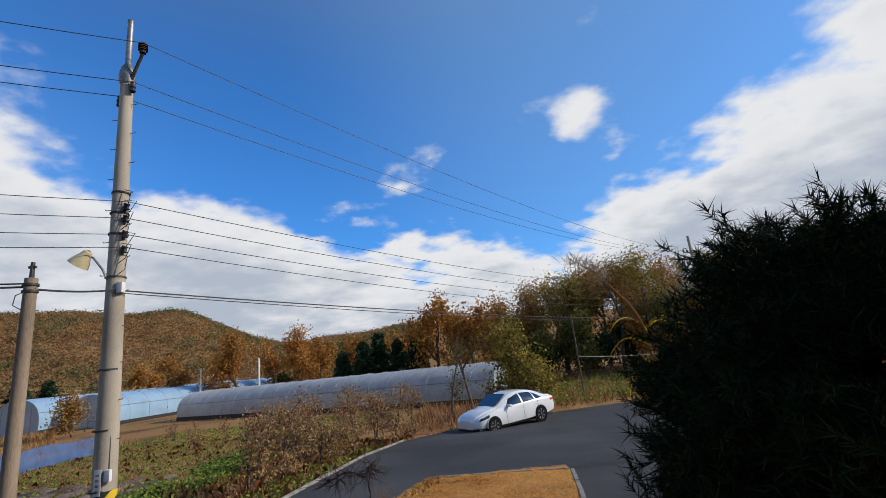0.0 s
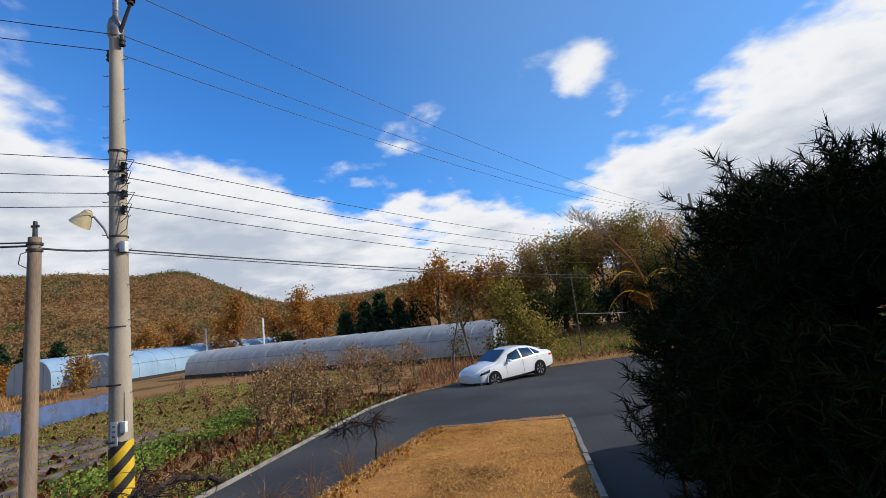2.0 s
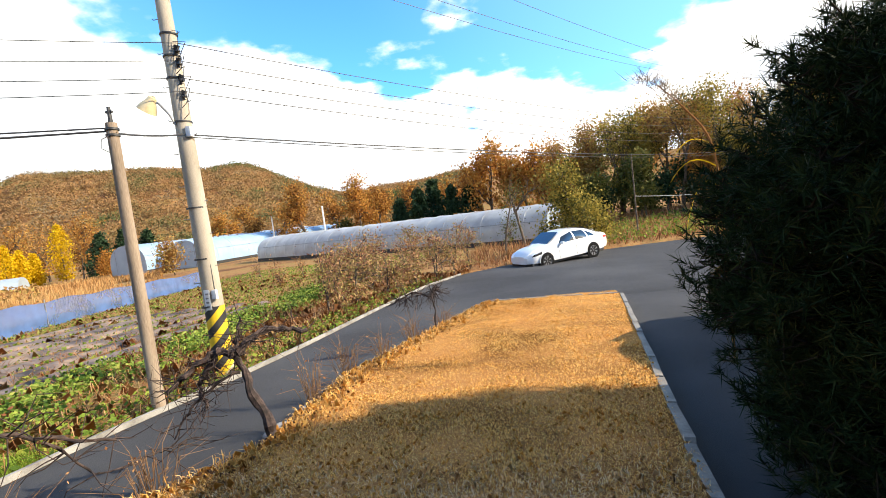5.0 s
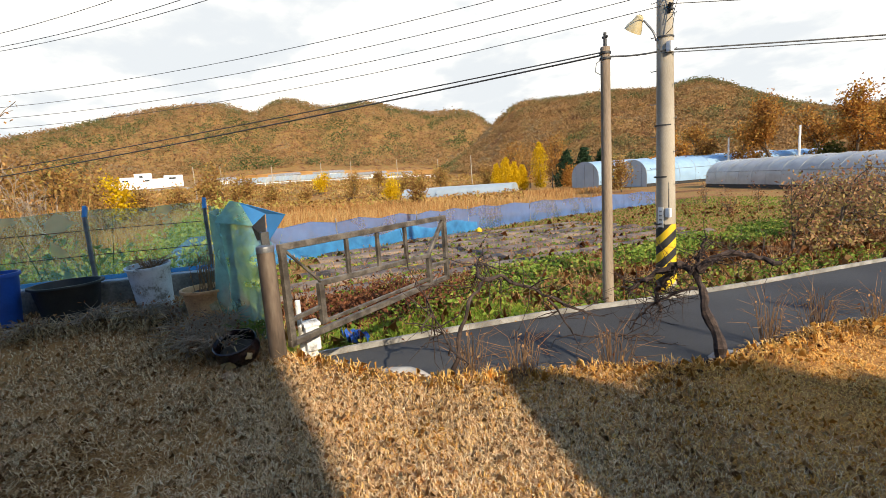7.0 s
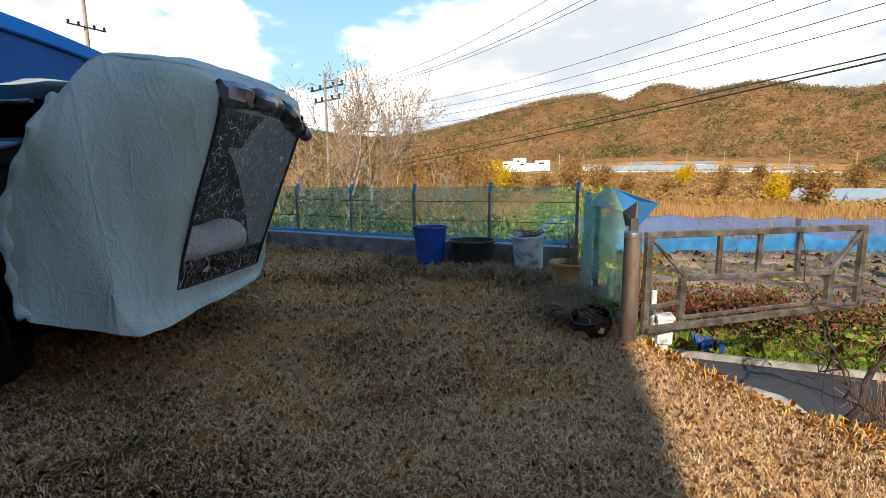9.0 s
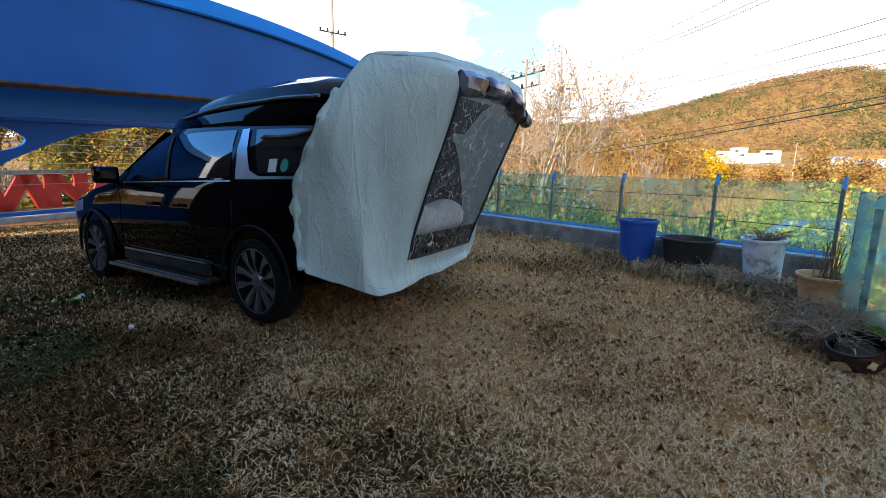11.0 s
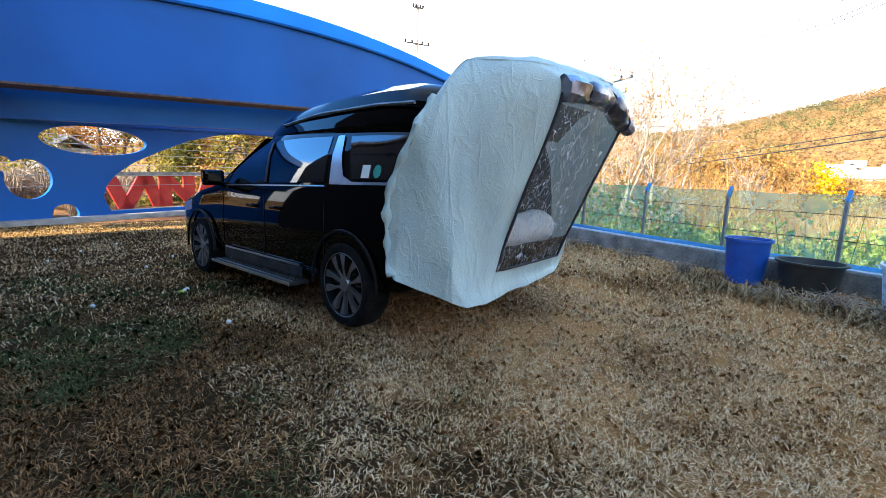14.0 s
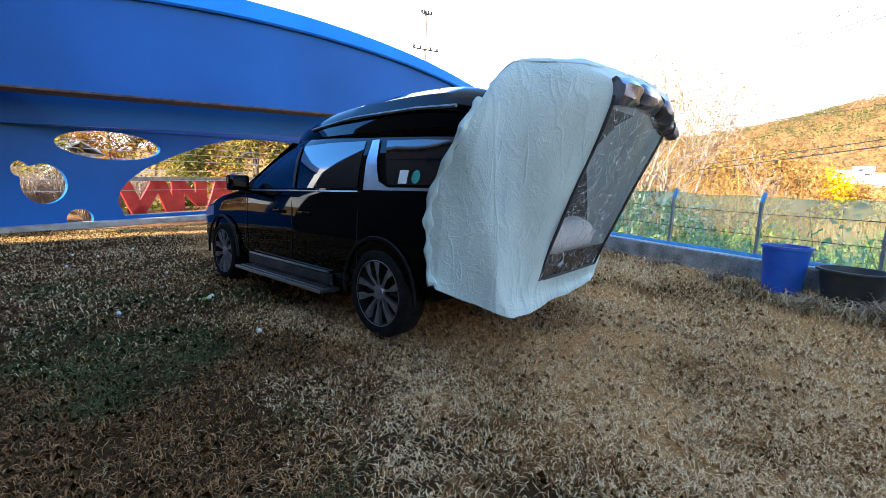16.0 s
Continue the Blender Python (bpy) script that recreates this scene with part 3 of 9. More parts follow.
def box(bm, c, s, bevel=0.0, rot=None, seg=2):
    r = bmesh.ops.create_cube(bm, size=1.0)
    vs = r["verts"]
    bmesh.ops.scale(bm, vec=s, verts=vs)
    if bevel:
        es = list({e for v in vs for e in v.link_edges})
        out = bmesh.ops.bevel(bm, geom=es, offset=bevel, segments=seg, profile=0.7, affect="EDGES")
        vs = list({v for f in out["faces"] for v in f.verts} | {v for v in vs if v.is_valid})
    m = Matrix.Translation(c) @ (rot.to_4x4() if rot is not None else Matrix.Identity(4))
    bmesh.ops.transform(bm, matrix=m, verts=vs)
    return vs


def rod(bm, p, q, r0, r1=None, seg=10, caps=True):
    p, q = Vector(p), Vector(q)
    d = q - p
    r = bmesh.ops.create_cone(bm, cap_ends=caps, segments=seg, radius1=r0, radius2=r0 if r1 is None else r1, depth=d.length)
    m = Matrix.Translation((p + q) / 2) @ d.to_track_quat("Z", "Y").to_matrix().to_4x4()
    bmesh.ops.transform(bm, matrix=m, verts=r["verts"])
    return r["verts"]


def bar(bm, p, q, w, h, bevel=0.004, up=(0, 0, 1)):
    """A square bar from p to q, w across and h along up."""
    p, q = Vector(p), Vector(q)
    x = (q - p).normalized()
    y = Vector(up).cross(x)
    y = y.normalized() if y.length > 1e-4 else Vector((0, 1, 0))
    z = x.cross(y)
    box(bm, (p + q) / 2, ((q - p).length, w, h), bevel, Matrix((x, y, z)).transposed(), 1)


def lathe(bm, profile, seg=24, centre=(0, 0, 0)):
    rings = []
    for r, z in profile:
        rings.append([bm.verts.new((centre[0] + r * math.cos(a), centre[1] + r * math.sin(a), centre[2] + z)) for a in [2 * math.pi * i / seg for i in range(seg)]])
    for a, b in zip(rings, rings[1:]):
        for i in range(seg):
            bm.faces.new((a[i], a[(i + 1) % seg], b[(i + 1) % seg], b[i]))
    return rings


def sweep(bm, pts, radii, seg=8):
    """A round tube along pts."""
    pts = [Vector(p) for p in pts]
    rings = []
    for i, p in enumerate(pts):
        d = (pts[min(i + 1, len(pts) - 1)] - pts[max(i - 1, 0)]).normalized()
        q = d.to_track_quat("Z", "Y")
        r = radii[i] if hasattr(radii, "__len__") else radii
        rings.append([bm.verts.new(p + q @ Vector((r * math.cos(a), r * math.sin(a), 0))) for a in [2 * math.pi * k / seg for k in range(seg)]])
    for a, b in zip(rings, rings[1:]):
        best = min(range(seg), key=lambda s: sum((a[k].co - b[(k + s) % seg].co).length for k in range(0, seg, 2)))
        for i in range(seg):
            bm.faces.new((a[i], a[(i + 1) % seg], b[(i + 1 + best) % seg], b[(i + best) % seg]))
    bm.faces.new(rings[0][::-1])
    bm.faces.new(rings[-1])


def plate(bm, outline, thick, to_world):
    """A flat plate: outline of (u, v), thick along w; to_world maps (u, v, w) to a place."""
    a = [bm.verts.new(to_world(u, v, 0)) for u, v in outline]
    b = [bm.verts.new(to_world(u, v, thick)) for u, v in outline]
    bm.faces.new(a)
    bm.faces.new(b[::-1])
    for i in range(len(a)):
        j = (i + 1) % len(a)
        bm.faces.new((a[i], b[i], b[j], a[j]))


def smoothstep(a, b, v):
    t = np.clip((v - a) / (b - a), 0, 1)
    return t * t * (3 - 2 * t)


# ---- the lie of the land ----
LAWN_LEFT = np.array([(-10.45, -16.0), (-5.9, 0.28), (-3.86, 0.29), (-3.6, 0.55), (-3.0, 1.12), (-2.69, 2.04), (-2.12, 3.1), (-2.1, 5.0), (-1.24, 8.2), (-1.0, 9.3), (-0.72, 10.25)])
LAWN_RIGHT = np.array([(6.0, -16.0), (6.0, 0.2), (0.45, 0.21), (0.97, 3.5), (1.97, 9.67), (2.0, 10.25)])
ROAD_LEFT = np.array([(-5.55, -3.0), (-5.42, 0.9), (-5.3, 2.5), (-5.08, 4.3), (-4.7, 6.0), (-4.3, 8.5), (-3.87, 12.2), (-3.3, 16.4), (-2.3, 19.6), (-0.6, 21.6), (1.6, 23.6), (4.8, 26.6), (9.4, 28.2), (40.0, 31.0)])


def fence_x(y):
    """The fence runs straight along the outer edge of the yard."""
    return -6.47 + 0.28 * (np.asarray(y, float) + 2.2)


def lawn_z(x, y):
    y = np.asarray(y, float)
    z = np.where(y > 0.3, -0.068 * (y - 0.3), np.where(y < -6.3, 0.0505 * (y + 6.3), 0.0))
    z = np.where(y < -12, -0.288, z)
    # the yard climbs to the foot of the fence
    away = np.asarray(x, float) - fence_x(y)
    z = z + 0.35 * np.clip(1 - away / (3.1 + 3.5 * (1 - smoothstep(-4, -2.4, y))), 0, 1.06) ** 1.15 * (1 - smoothstep(0.0, 1.3, y)) * smoothstep(-12, -6, y)
    return z + 0.012 * np.sin(1.7 * np.asarray(x) + 0.6) * np.cos(1.3 * y)


def road_z(x, y):
    x, y = np.asarray(x, float), np.asarray(y, float)
    a = -0.55 - 0.0375 * y
    b = np.where(y < 10, -0.14 - 0.068 * (y - 0.3), -0.80 - 0.052 * (y - 10))
    return a + (b - a) * smoothstep(-1.0, 2.0, x)


def field_z(x, y):
    return np.clip(-0.57 - 0.0375 * np.asarray(y, float), -1.8, -0.5)


def hills(az, r):
    """Height of the hills, azimuth in degrees leftwards from +y."""
    az = (az + 180) % 360 - 180
    far = np.zeros_like(r)
    for a, h, w in ((84, 7.8, 26), (66.5, 2.9, 6), (61.5, 0.5, 3), (76.6, 1.0, 3.0), (80.6, -0.8, 1.6), (87, 0.3, 5), (124, 4.9, 14), (56, 4.2, 5), (150, 4.0, 20), (-150, 4.0, 40)):
        far = far + h * np.exp(-((az - a) / w) ** 2)
    far = np.tan(np.radians(np.clip(far, 0, 10.4))) * 780
    near = np.zeros_like(r)
    for a, h, w in ((50, 0.45, 2), (41.5, 0.35, 4), (18, 1.4, 6), (5, 3.0, 16), (-30, 4.2, 40)):
        near = near + h * np.exp(-((az - a) / w) ** 2)
    near = near + 7.6 * smoothstep(17, 32, az) * (1 - smoothstep(48.5, 61, az))
    near = np.tan(np.radians(np.clip(near, 0, 9.4))) * 330
    z = far * smoothstep(430, 780, r) * (1 - 0.6 * smoothstep(820, 1500, r))
    z = np.maximum(z, near * smoothstep(165 + 70 * smoothstep(38, 58, az), 330 + 20 * smoothstep(38, 58, az), r) * (1 - 0.5 * smoothstep(340, 600, r)) * (1 - smoothstep(600, 1400, r)))
    # folds in the slopes
    return z * (1 + 0.04 * np.sin(az * 0.55 + r * 0.013) * np.sin(r * 0.021 + az * 0.23) * smoothstep(200, 400, r) * (1 - smoothstep(640, 780, r)))


def land_z(x, y):
    x, y = np.asarray(x, float), np.asarray(y, float)
    r, az = np.hypot(x, y), np.degrees(np.arctan2(-x, y))
    z = field_z(x, y)
    rise = np.exp(-((az - 79) / 27) ** 2)
    z = z + 0.058 * np.maximum(0, np.minimum(r, 460) - 130) * rise - 1.2 * smoothstep(45, 110, r) * smoothstep(28, 60, az) * (1 - smoothstep(110, 160, r))
    # rough ground rises gently behind the road on the far side
    z = z + 1.1 * smoothstep(29, 48, y) * smoothstep(1, 14, x)
    # bank down behind the fence
    z = z + (0.55 - 1.7 * smoothstep(0.3, 5.0, fence_x(y) - x)) * (x < fence_x(y) + 0.6) * (1 - smoothstep(-1.5, 0.2, y)) * (1 - smoothstep(30, 60, r))
    return z + hills(az, r)


def left_edge(line, y):
    return np.interp(y, line[:, 1], line[:, 0])


def sheet(name, ys, left, right, zfun, cols, material, label="", skirt=0.0, zadd=0.0):
    """A sheet of rows at ys from left(y) to right(y), with a skirt down its edges."""
    V, F = [], []
    u = np.linspace(0, 1, cols)
    if skirt:
        u = np.concatenate(([0], u, [1]))
    n = len(u)
    for k, y in enumerate(ys):
        x = left(y) + (right(y) - left(y)) * u
        yy = np.full(n, y)
        z = zfun(x, yy) + zadd
        if skirt:
            z[0] -= skirt
            z[-1] -= skirt
            if k in (0, len(ys) - 1):
                z -= skirt * (k == len(ys) - 1)
        V.append(np.stack([x, yy, z], 1))
    idx = np.arange(n * len(ys)).reshape(len(ys), n)
    F = np.stack([idx[:-1, :-1], idx[:-1, 1:], idx[1:, 1:], idx[1:, :-1]], -1).reshape(-1, 4)
    ob = arrays(name, np.concatenate(V), F, material, smooth=True)
    return tagged(ob, label, kind="structure")


# ground: one sheet out to the hills
rings = np.concatenate(([0.0], np.geomspace(0.4, 1900, 190)))
turns = np.radians(np.arange(0, 360, 0.9))
RR, TT = np.meshgrid(rings, turns, indexing="ij")
GX, GY = -RR * np.sin(TT), RR * np.cos(TT)
GZ = land_z(GX, GY)
inside_road = (GX > left_edge(ROAD_LEFT, GY) - 0.05) & (GY < 31) & (GX < 42) & (GY > -3.2)
GZ = np.where(inside_road, np.minimum(GZ, np.minimum(road_z(GX, GY), lawn_z(GX, GY) - 0.1)) - 0.12, GZ)
inside_lawn = (GY > -16.6) & (GY < 0.5) & (GX > left_edge(LAWN_LEFT, GY) - 0.4) & (GX < 12)
GZ = np.where(inside_lawn, lawn_z(GX, GY) - 0.25, GZ)
behind = (GY <= -16.6) & (np.abs(GX) < 40)
GZ = np.where(behind, np.minimum(GZ, -0.45), GZ)
nr, nt = GX.shape
idx = np.arange(nr * nt).reshape(nr, nt)
nxt = np.roll(idx, -1, 1)
ground = arrays("ground", np.stack([GX, GY, GZ], -1).reshape(-1, 3), np.stack([idx[:-1], idx[1:], nxt[1:], nxt[:-1]], -1).reshape(-1, 4), M_FIELD, smooth=True)
tagged(ground, "brown autumn farmland with dry weeds reaching wooded hills", kind="structure")

road_rows = np.concatenate((np.arange(-3, 24, 0.35), np.arange(24, 31.01, 0.5)))
road = sheet("road", road_rows, lambda y: left_edge(ROAD_LEFT, y), lambda y: 42.0 if y > 10.4 else (18.0 if y > 0.2 else -3.4), road_z, 60, M_ASPHALT, "dark grey asphalt farm road with a pale edge")
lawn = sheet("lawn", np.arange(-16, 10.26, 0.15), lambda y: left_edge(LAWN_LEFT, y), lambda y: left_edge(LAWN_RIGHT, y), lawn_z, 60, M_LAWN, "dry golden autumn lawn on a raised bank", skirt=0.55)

# pale concrete kerb along the field side of the road
bm = bmesh.new()
ys = np.arange(-2.5, 20.0, 0.5)
for y0, y1 in zip(ys, ys[1:]):
    for s in range(1):
        p = Vector((left_edge(ROAD_LEFT, y0) - 0.05, y0, float(road_z(left_edge(ROAD_LEFT, y0), y0)) + 0.03))
        q = Vector((left_edge(ROAD_LEFT, y1) - 0.05, y1, float(road_z(left_edge(ROAD_LEFT, y1), y1)) + 0.03))
        bar(bm, p, q, 0.045, 0.07, 0)
tagged(part("road_kerb", bm, M_KERB), "pale concrete kerb edging the farm road", kind="structure")

# pale kerb blocks round the far end and the drive side of the lawn
KERB_LINE = [((-0.75, 10.30), (2.02, 9.72)), ((2.02, 9.68), (0.98, 3.5)), ((0.98, 3.5), (0.46, 0.3))]
kerb = thing("lawn_kerb", "weathered pale concrete kerb blocks edging the lawn", "kerb")
kerb["kind"] = "structure"
block = None
for (x0, y0), (x1, y1) in KERB_LINE:
    length = math.hypot(x1 - x0, y1 - y0)
    count = int(length / 0.62)
    for i in range(count):
        f = (i + 0.5) / count
        x, y = x0 + (x1 - x0) * f, y0 + (y1 - y0) * f
        if block is None:
            bm = bmesh.new()
            box(bm, (0, 0, 0), (0.60, 0.07, 0.26), 0.012)
            block = part("kerb_block", bm, M_KERB, kerb)
            ob = block
        else:
            ob = new("kerb_block", block.data)
            ob.parent = kerb
        ob.matrix_world = pose(x, y, float(lawn_z(x, y)) - 0.115 + random.uniform(-0.012, 0.012), 0, math.degrees(math.atan2(0.068 * (y1 - y0), length)), math.degrees(math.atan2(y1 - y0, x1 - x0)) + random.uniform(-1.5, 1.5))

# ---- unseen house behind the camera, sized to close the yard and shade it ----
house = thing("house", "plain rendered house with deep eaves beside the lawn", "house")
bm = bmesh.new()
box(bm, (6.2, -7.02, 3.45), (7.4, 14.0, 7.7))
part("wall", bm, M_SIDING, house, smooth=False)
bm = bmesh.new()
box(bm, (6.2, -7.02, 7.45), (8.0, 14.05, 0.35), 0.02)
part("roof", bm, M_ROOF, house)
# unseen blocks, their outlines cut to cast the pointed shadow across the lawn
annex = thing("unseen_annex", "unseen block with a rounded roof edge, added to shadow the lawn", "house")
bm = bmesh.new()
plate(bm, [(3.9, 0.0), (9.0, 0.0), (9.0, 3.6)] + [(4.7 - 0.8 * math.sin(a), 2.75 + 0.85 * math.cos(a)) for a in [radians(10 * k) for k in range(10)]], 1.30, lambda u, v, w: (u, 2.50 + w, v - 0.4))
part("wall", bm, M_SIDING, annex, smooth=False)
bm = bmesh.new()
plate(bm, [(0.88, -0.4), (2.40, -0.4), (2.40, 3.0), (2.19, 3.4), (2.0, 3.72), (1.74, 4.04), (1.50, 4.07), (1.25, 3.72), (1.08, 3.4), (0.88, 2.9)], 4.7, lambda u, v, w: (4.3 + w, u, v))
part("stair_block", bm, M_SIDING, annex, smooth=False)

# ---- plants: arrays of blades, leaves and branches ----
rng = np.random.default_rng(7)


def blades(base, height, width, lean, count_rng=rng):
    """One thin triangle per base point: (n,3), heights (n,), width, lean."""
    n = len(base)
    a = count_rng.uniform(0, 2 * np.pi, n)
    side = np.stack([np.cos(a), np.sin(a), np.zeros(n)], 1) * (np.broadcast_to(width, n)[:, None] * 0.5)
    b = count_rng.uniform(0, 2 * np.pi, n)
    tip = np.stack([np.cos(b), np.sin(b), np.zeros(n)], 1) * (np.broadcast_to(lean, n) * height)[:, None] + np.stack([0 * b, 0 * b, height], 1)
    v = np.stack([base - side, base + side, base + tip], 1).reshape(-1, 3)
    return v, np.arange(3 * n).reshape(n, 3)


def leaf_quads(centres, size, flat=0.0, r=rng, corners=4):
    """A small diamond leaf at each centre, turned at random."""
    n = len(centres)
    u = r.normal(size=(n, 3))
    u /= np.linalg.norm(u, axis=1)[:, None]
    w = r.normal(size=(n, 3))
    w[:, 2] *= 1 - flat
    u[:, 2] *= 1 - flat
    v = np.cross(u, w)
    v /= np.linalg.norm(v, axis=1)[:, None] + 1e-9
    s = np.broadcast_to(size, n)[:, None] * r.uniform(0.6, 1.25, (n, 1))
    if corners == 3:
        V = np.stack([centres - u * s, centres + u * s * 0.8 - v * s * 0.3, centres + v * s * 0.95], 1).reshape(-1, 3)
        return V, np.arange(3 * n).reshape(n, 3)
    V = np.stack([centres - u * s, centres - v * s * 0.55, centres + u * s, centres + v * s * 0.55], 1).reshape(-1, 3)
    return V, np.arange(4 * n).reshape(n, 4)


def tubes(segs, k=5):
    """Tapered tubes for many segments (p, q, r0, r1)."""
    p = np.array([s[0] for s in segs], float)
    q = np.array([s[1] for s in segs], float)
    r0 = np.array([s[2] for s in segs], float)
    r1 = np.array([s[3] for s in segs], float)
    d = q - p
    d /= np.linalg.norm(d, axis=1)[:, None] + 1e-9
    h = np.where(np.abs(d[:, 2:3]) > 0.9, np.array([[1.0, 0, 0]]), np.array([[0, 0, 1.0]]))
    u = np.cross(d, h)
    u /= np.linalg.norm(u, axis=1)[:, None]
    w = np.cross(d, u)
    V, n = [], len(segs)
    for i in range(k):
        a = 2 * np.pi * i / k
        o = u * math.cos(a) + w * math.sin(a)
        V.append(np.stack([p + o * r0[:, None], q + o * r1[:, None]], 1))
    V = np.stack(V, 1).reshape(-1, 3)
    idx = np.arange(n * k * 2).reshape(n, k, 2)
    nx = np.roll(idx, -1, 1)
    F = np.stack([idx[..., 0], nx[..., 0], nx[..., 1], idx[..., 1]], -1).reshape(-1, 4)
    return V, F


def grow(r, start, way, length, radius, levels, spread=0.55, forks=(3, 5), droop=0.0, wander=0.12, shrink=0.62):
    """Branches of a tree as segments, and the points where its leaves sit."""
    segs, tips = [], []

    def limb(p, d, ln, rad, lev):
        steps = 4 if lev == levels else 3
        pts = [p]
        for i in range(steps):
            d = d + r.normal(size=3) * wander + np.array([0, 0, -droop * (levels - lev)])
            d = d / np.linalg.norm(d)
            p2 = pts[-1] + d * ln / steps
            a, b = rad * (1 - 0.45 * i / steps), rad * (1 - 0.45 * (i + 1) / steps)
            segs.append((pts[-1], p2, a, b))
            pts.append(p2)
            if lev <= 1:
                tips.append(p2)
        if lev == 0:
            return
        for _ in range(r.integers(forks[0], forks[1] + 1)):
            at = pts[r.integers(max(1, steps - 2), steps + 1)]
            nd = d + r.normal(size=3) * spread
            nd[2] += 0.12
            limb(at, nd / np.linalg.norm(nd), ln * shrink * r.uniform(0.75, 1.15), rad * 0.5, lev - 1)

    limb(np.array(start, float), np.array(way, float), length, radius, levels)
    return segs, np.array(tips)


def tree(name, label, at, height, leafmat, barkmat, seed, levels=3, leaves=2200, leaf=0.09, spread=0.6, trunk=0.45, crown=0.5, category="tree", group="", forks=(3, 5), radius=None, cloud=0.35, shrink=0.62, droop=0.0, thin=0.0):
    r = np.random.default_rng(seed)
    e = thing(name, label, category, at, 0, group)
    segs, tips = grow(r, (0, 0, -0.25), (0, 0, 1), height * trunk, radius or height * 0.022, levels, spread, forks, droop, shrink=shrink)
    if thin:
        segs = [(a, b, max(c, thin), max(d, thin * 0.8)) for a, b, c, d in segs]
    thick, fine = [s for s in segs if s[2] > 0.035], [s for s in segs if s[2] <= 0.035]
    v, f = tubes(thick or segs[:1], 5)
    if fine:
        v1, f1 = tubes(fine, 3)
        v, f = np.concatenate([v, v1]), np.concatenate([f, f1 + len(v)])
    top = max(1e-3, v[:, 2].max())
    v = v * np.array([1, 1, height / top])
    arrays("trunk", v, f, barkmat, e, smooth=True)
    if leaves:
        pick = tips[r.integers(0, len(tips), leaves)] * np.array([1, 1, height / top]) + r.normal(size=(leaves, 3)) * cloud
        pick[:, 2] = np.maximum(pick[:, 2], height * 0.16)
        v, f = leaf_quads(pick, leaf, r=r, corners=3 if leaf > 0.1 else 4)
        arrays("crown", v, f, leafmat, e)
    return e


def conifer(name, label, at, height, width, seed, leafmat=None):
    r = np.random.default_rng(seed)
    e = thing(name, label, "tree", at)
    segs = [((0, 0, -0.3), (0, 0, height * 0.97), height * 0.025, 0.02)]
    pts = []
    z = height * 0.12
    while z < height * 0.97:
        w = width * 0.5 * (1 - (z / height) ** 1.4) * r.uniform(0.75, 1.2) + 0.1
        for a in r.uniform(0, 2 * np.pi, 6):
            q = np.array([w * np.cos(a), w * np.sin(a), z - 0.12 * w])
            segs.append(((0, 0, z), q, 0.04, 0.012))
            t = r.uniform(0.2, 1, 26)[:, None]
            pts.append(np.array([0, 0, z]) * (1 - t) + q * t + r.normal(size=(26, 3)) * 0.22)
        z += height * 0.045
    v, f = tubes(segs, 5)
    arrays("trunk", v, f, M_BARK, e)
    v, f = leaf_quads(np.concatenate(pts), 0.30, r=r, corners=3)
    arrays("crown", v, f, leafmat or M_EVERGREEN, e)
    return e


def stuff(name, v, f, material, label, category=""):
    ob = arrays(name, v, f, material)
    return tagged(ob, label, category, kind="stuff")


def polar(az, r):
    a = radians(az)
    return -r * math.sin(a), r * math.cos(a)


def place(az, r, sink=0.05):
    x, y = polar(az, r)
    return x, y, float(land_z(x, y)) - sink


# ---- grass of the lawn ----
def lawn_points(n, y0, y1, x0=-99, x1=99):
    y = rng.uniform(y0, y1, n)
    lo, hi = np.maximum(left_edge(LAWN_LEFT, y), x0), np.minimum(left_edge(LAWN_RIGHT, y), x1)
    x = lo + (hi - lo) * rng.uniform(0, 1, n)
    return np.stack([x, y, lawn_z(x, y) - 0.004], 1)


def strands(base, length, width, rise, toward_=None):
    """One arched diamond-shaped blade per base point, falling to a side."""
    n = len(base)
    a = rng.uniform(0, 2 * np.pi, n) if toward_ is None else toward_
    way, cross = np.stack([np.cos(a), np.sin(a), 0 * a], 1), np.stack([-np.sin(a), np.cos(a), 0 * a], 1)
    run = length * np.sqrt(np.clip(1 - rise ** 2, 0.04, 1))
    high = length * rise
    mid = base + way * (run * 0.42)[:, None] + np.stack([0 * a, 0 * a, high * rng.uniform(0.6, 0.95, n)], 1)
    tip = base + (way + cross * rng.normal(0, 0.25, (n, 1))) * run[:, None] + np.stack([0 * a, 0 * a, high * rng.uniform(0.3, 1.15, n)], 1)
    half = cross * (np.broadcast_to(width, n) * 0.5)[:, None]
    v = np.stack([mid - half, base, mid + half, tip], 1).reshape(-1, 3)
    return v, np.arange(4 * n).reshape(n, 4)


def tufts(points, per, spread_):
    """Blades grouped in tufts: their feet, and the way each one falls."""
    k = np.repeat(np.arange(len(points)), per)
    off = rng.normal(size=(len(k), 2)) * spread_
    foot = points[k].copy()
    foot[:, :2] += off
    foot[:, 2] = lawn_z(foot[:, 0], foot[:, 1]) - 0.004
    ok = (foot[:, 0] > left_edge(LAWN_LEFT, foot[:, 1])) & (foot[:, 0] < left_edge(LAWN_RIGHT, foot[:, 1]))
    return foot[ok], (np.arctan2(off[:, 1], off[:, 0]) + rng.normal(0, 0.9, len(k)))[ok], k[ok]


def patchy(p, a, b):
    return np.sin(p[:, 0] * a + 1.7 * np.sin(p[:, 1] * b)) * np.sin(p[:, 1] * a * 0.8 + 1.3 * np.sin(p[:, 0] * b + 1))


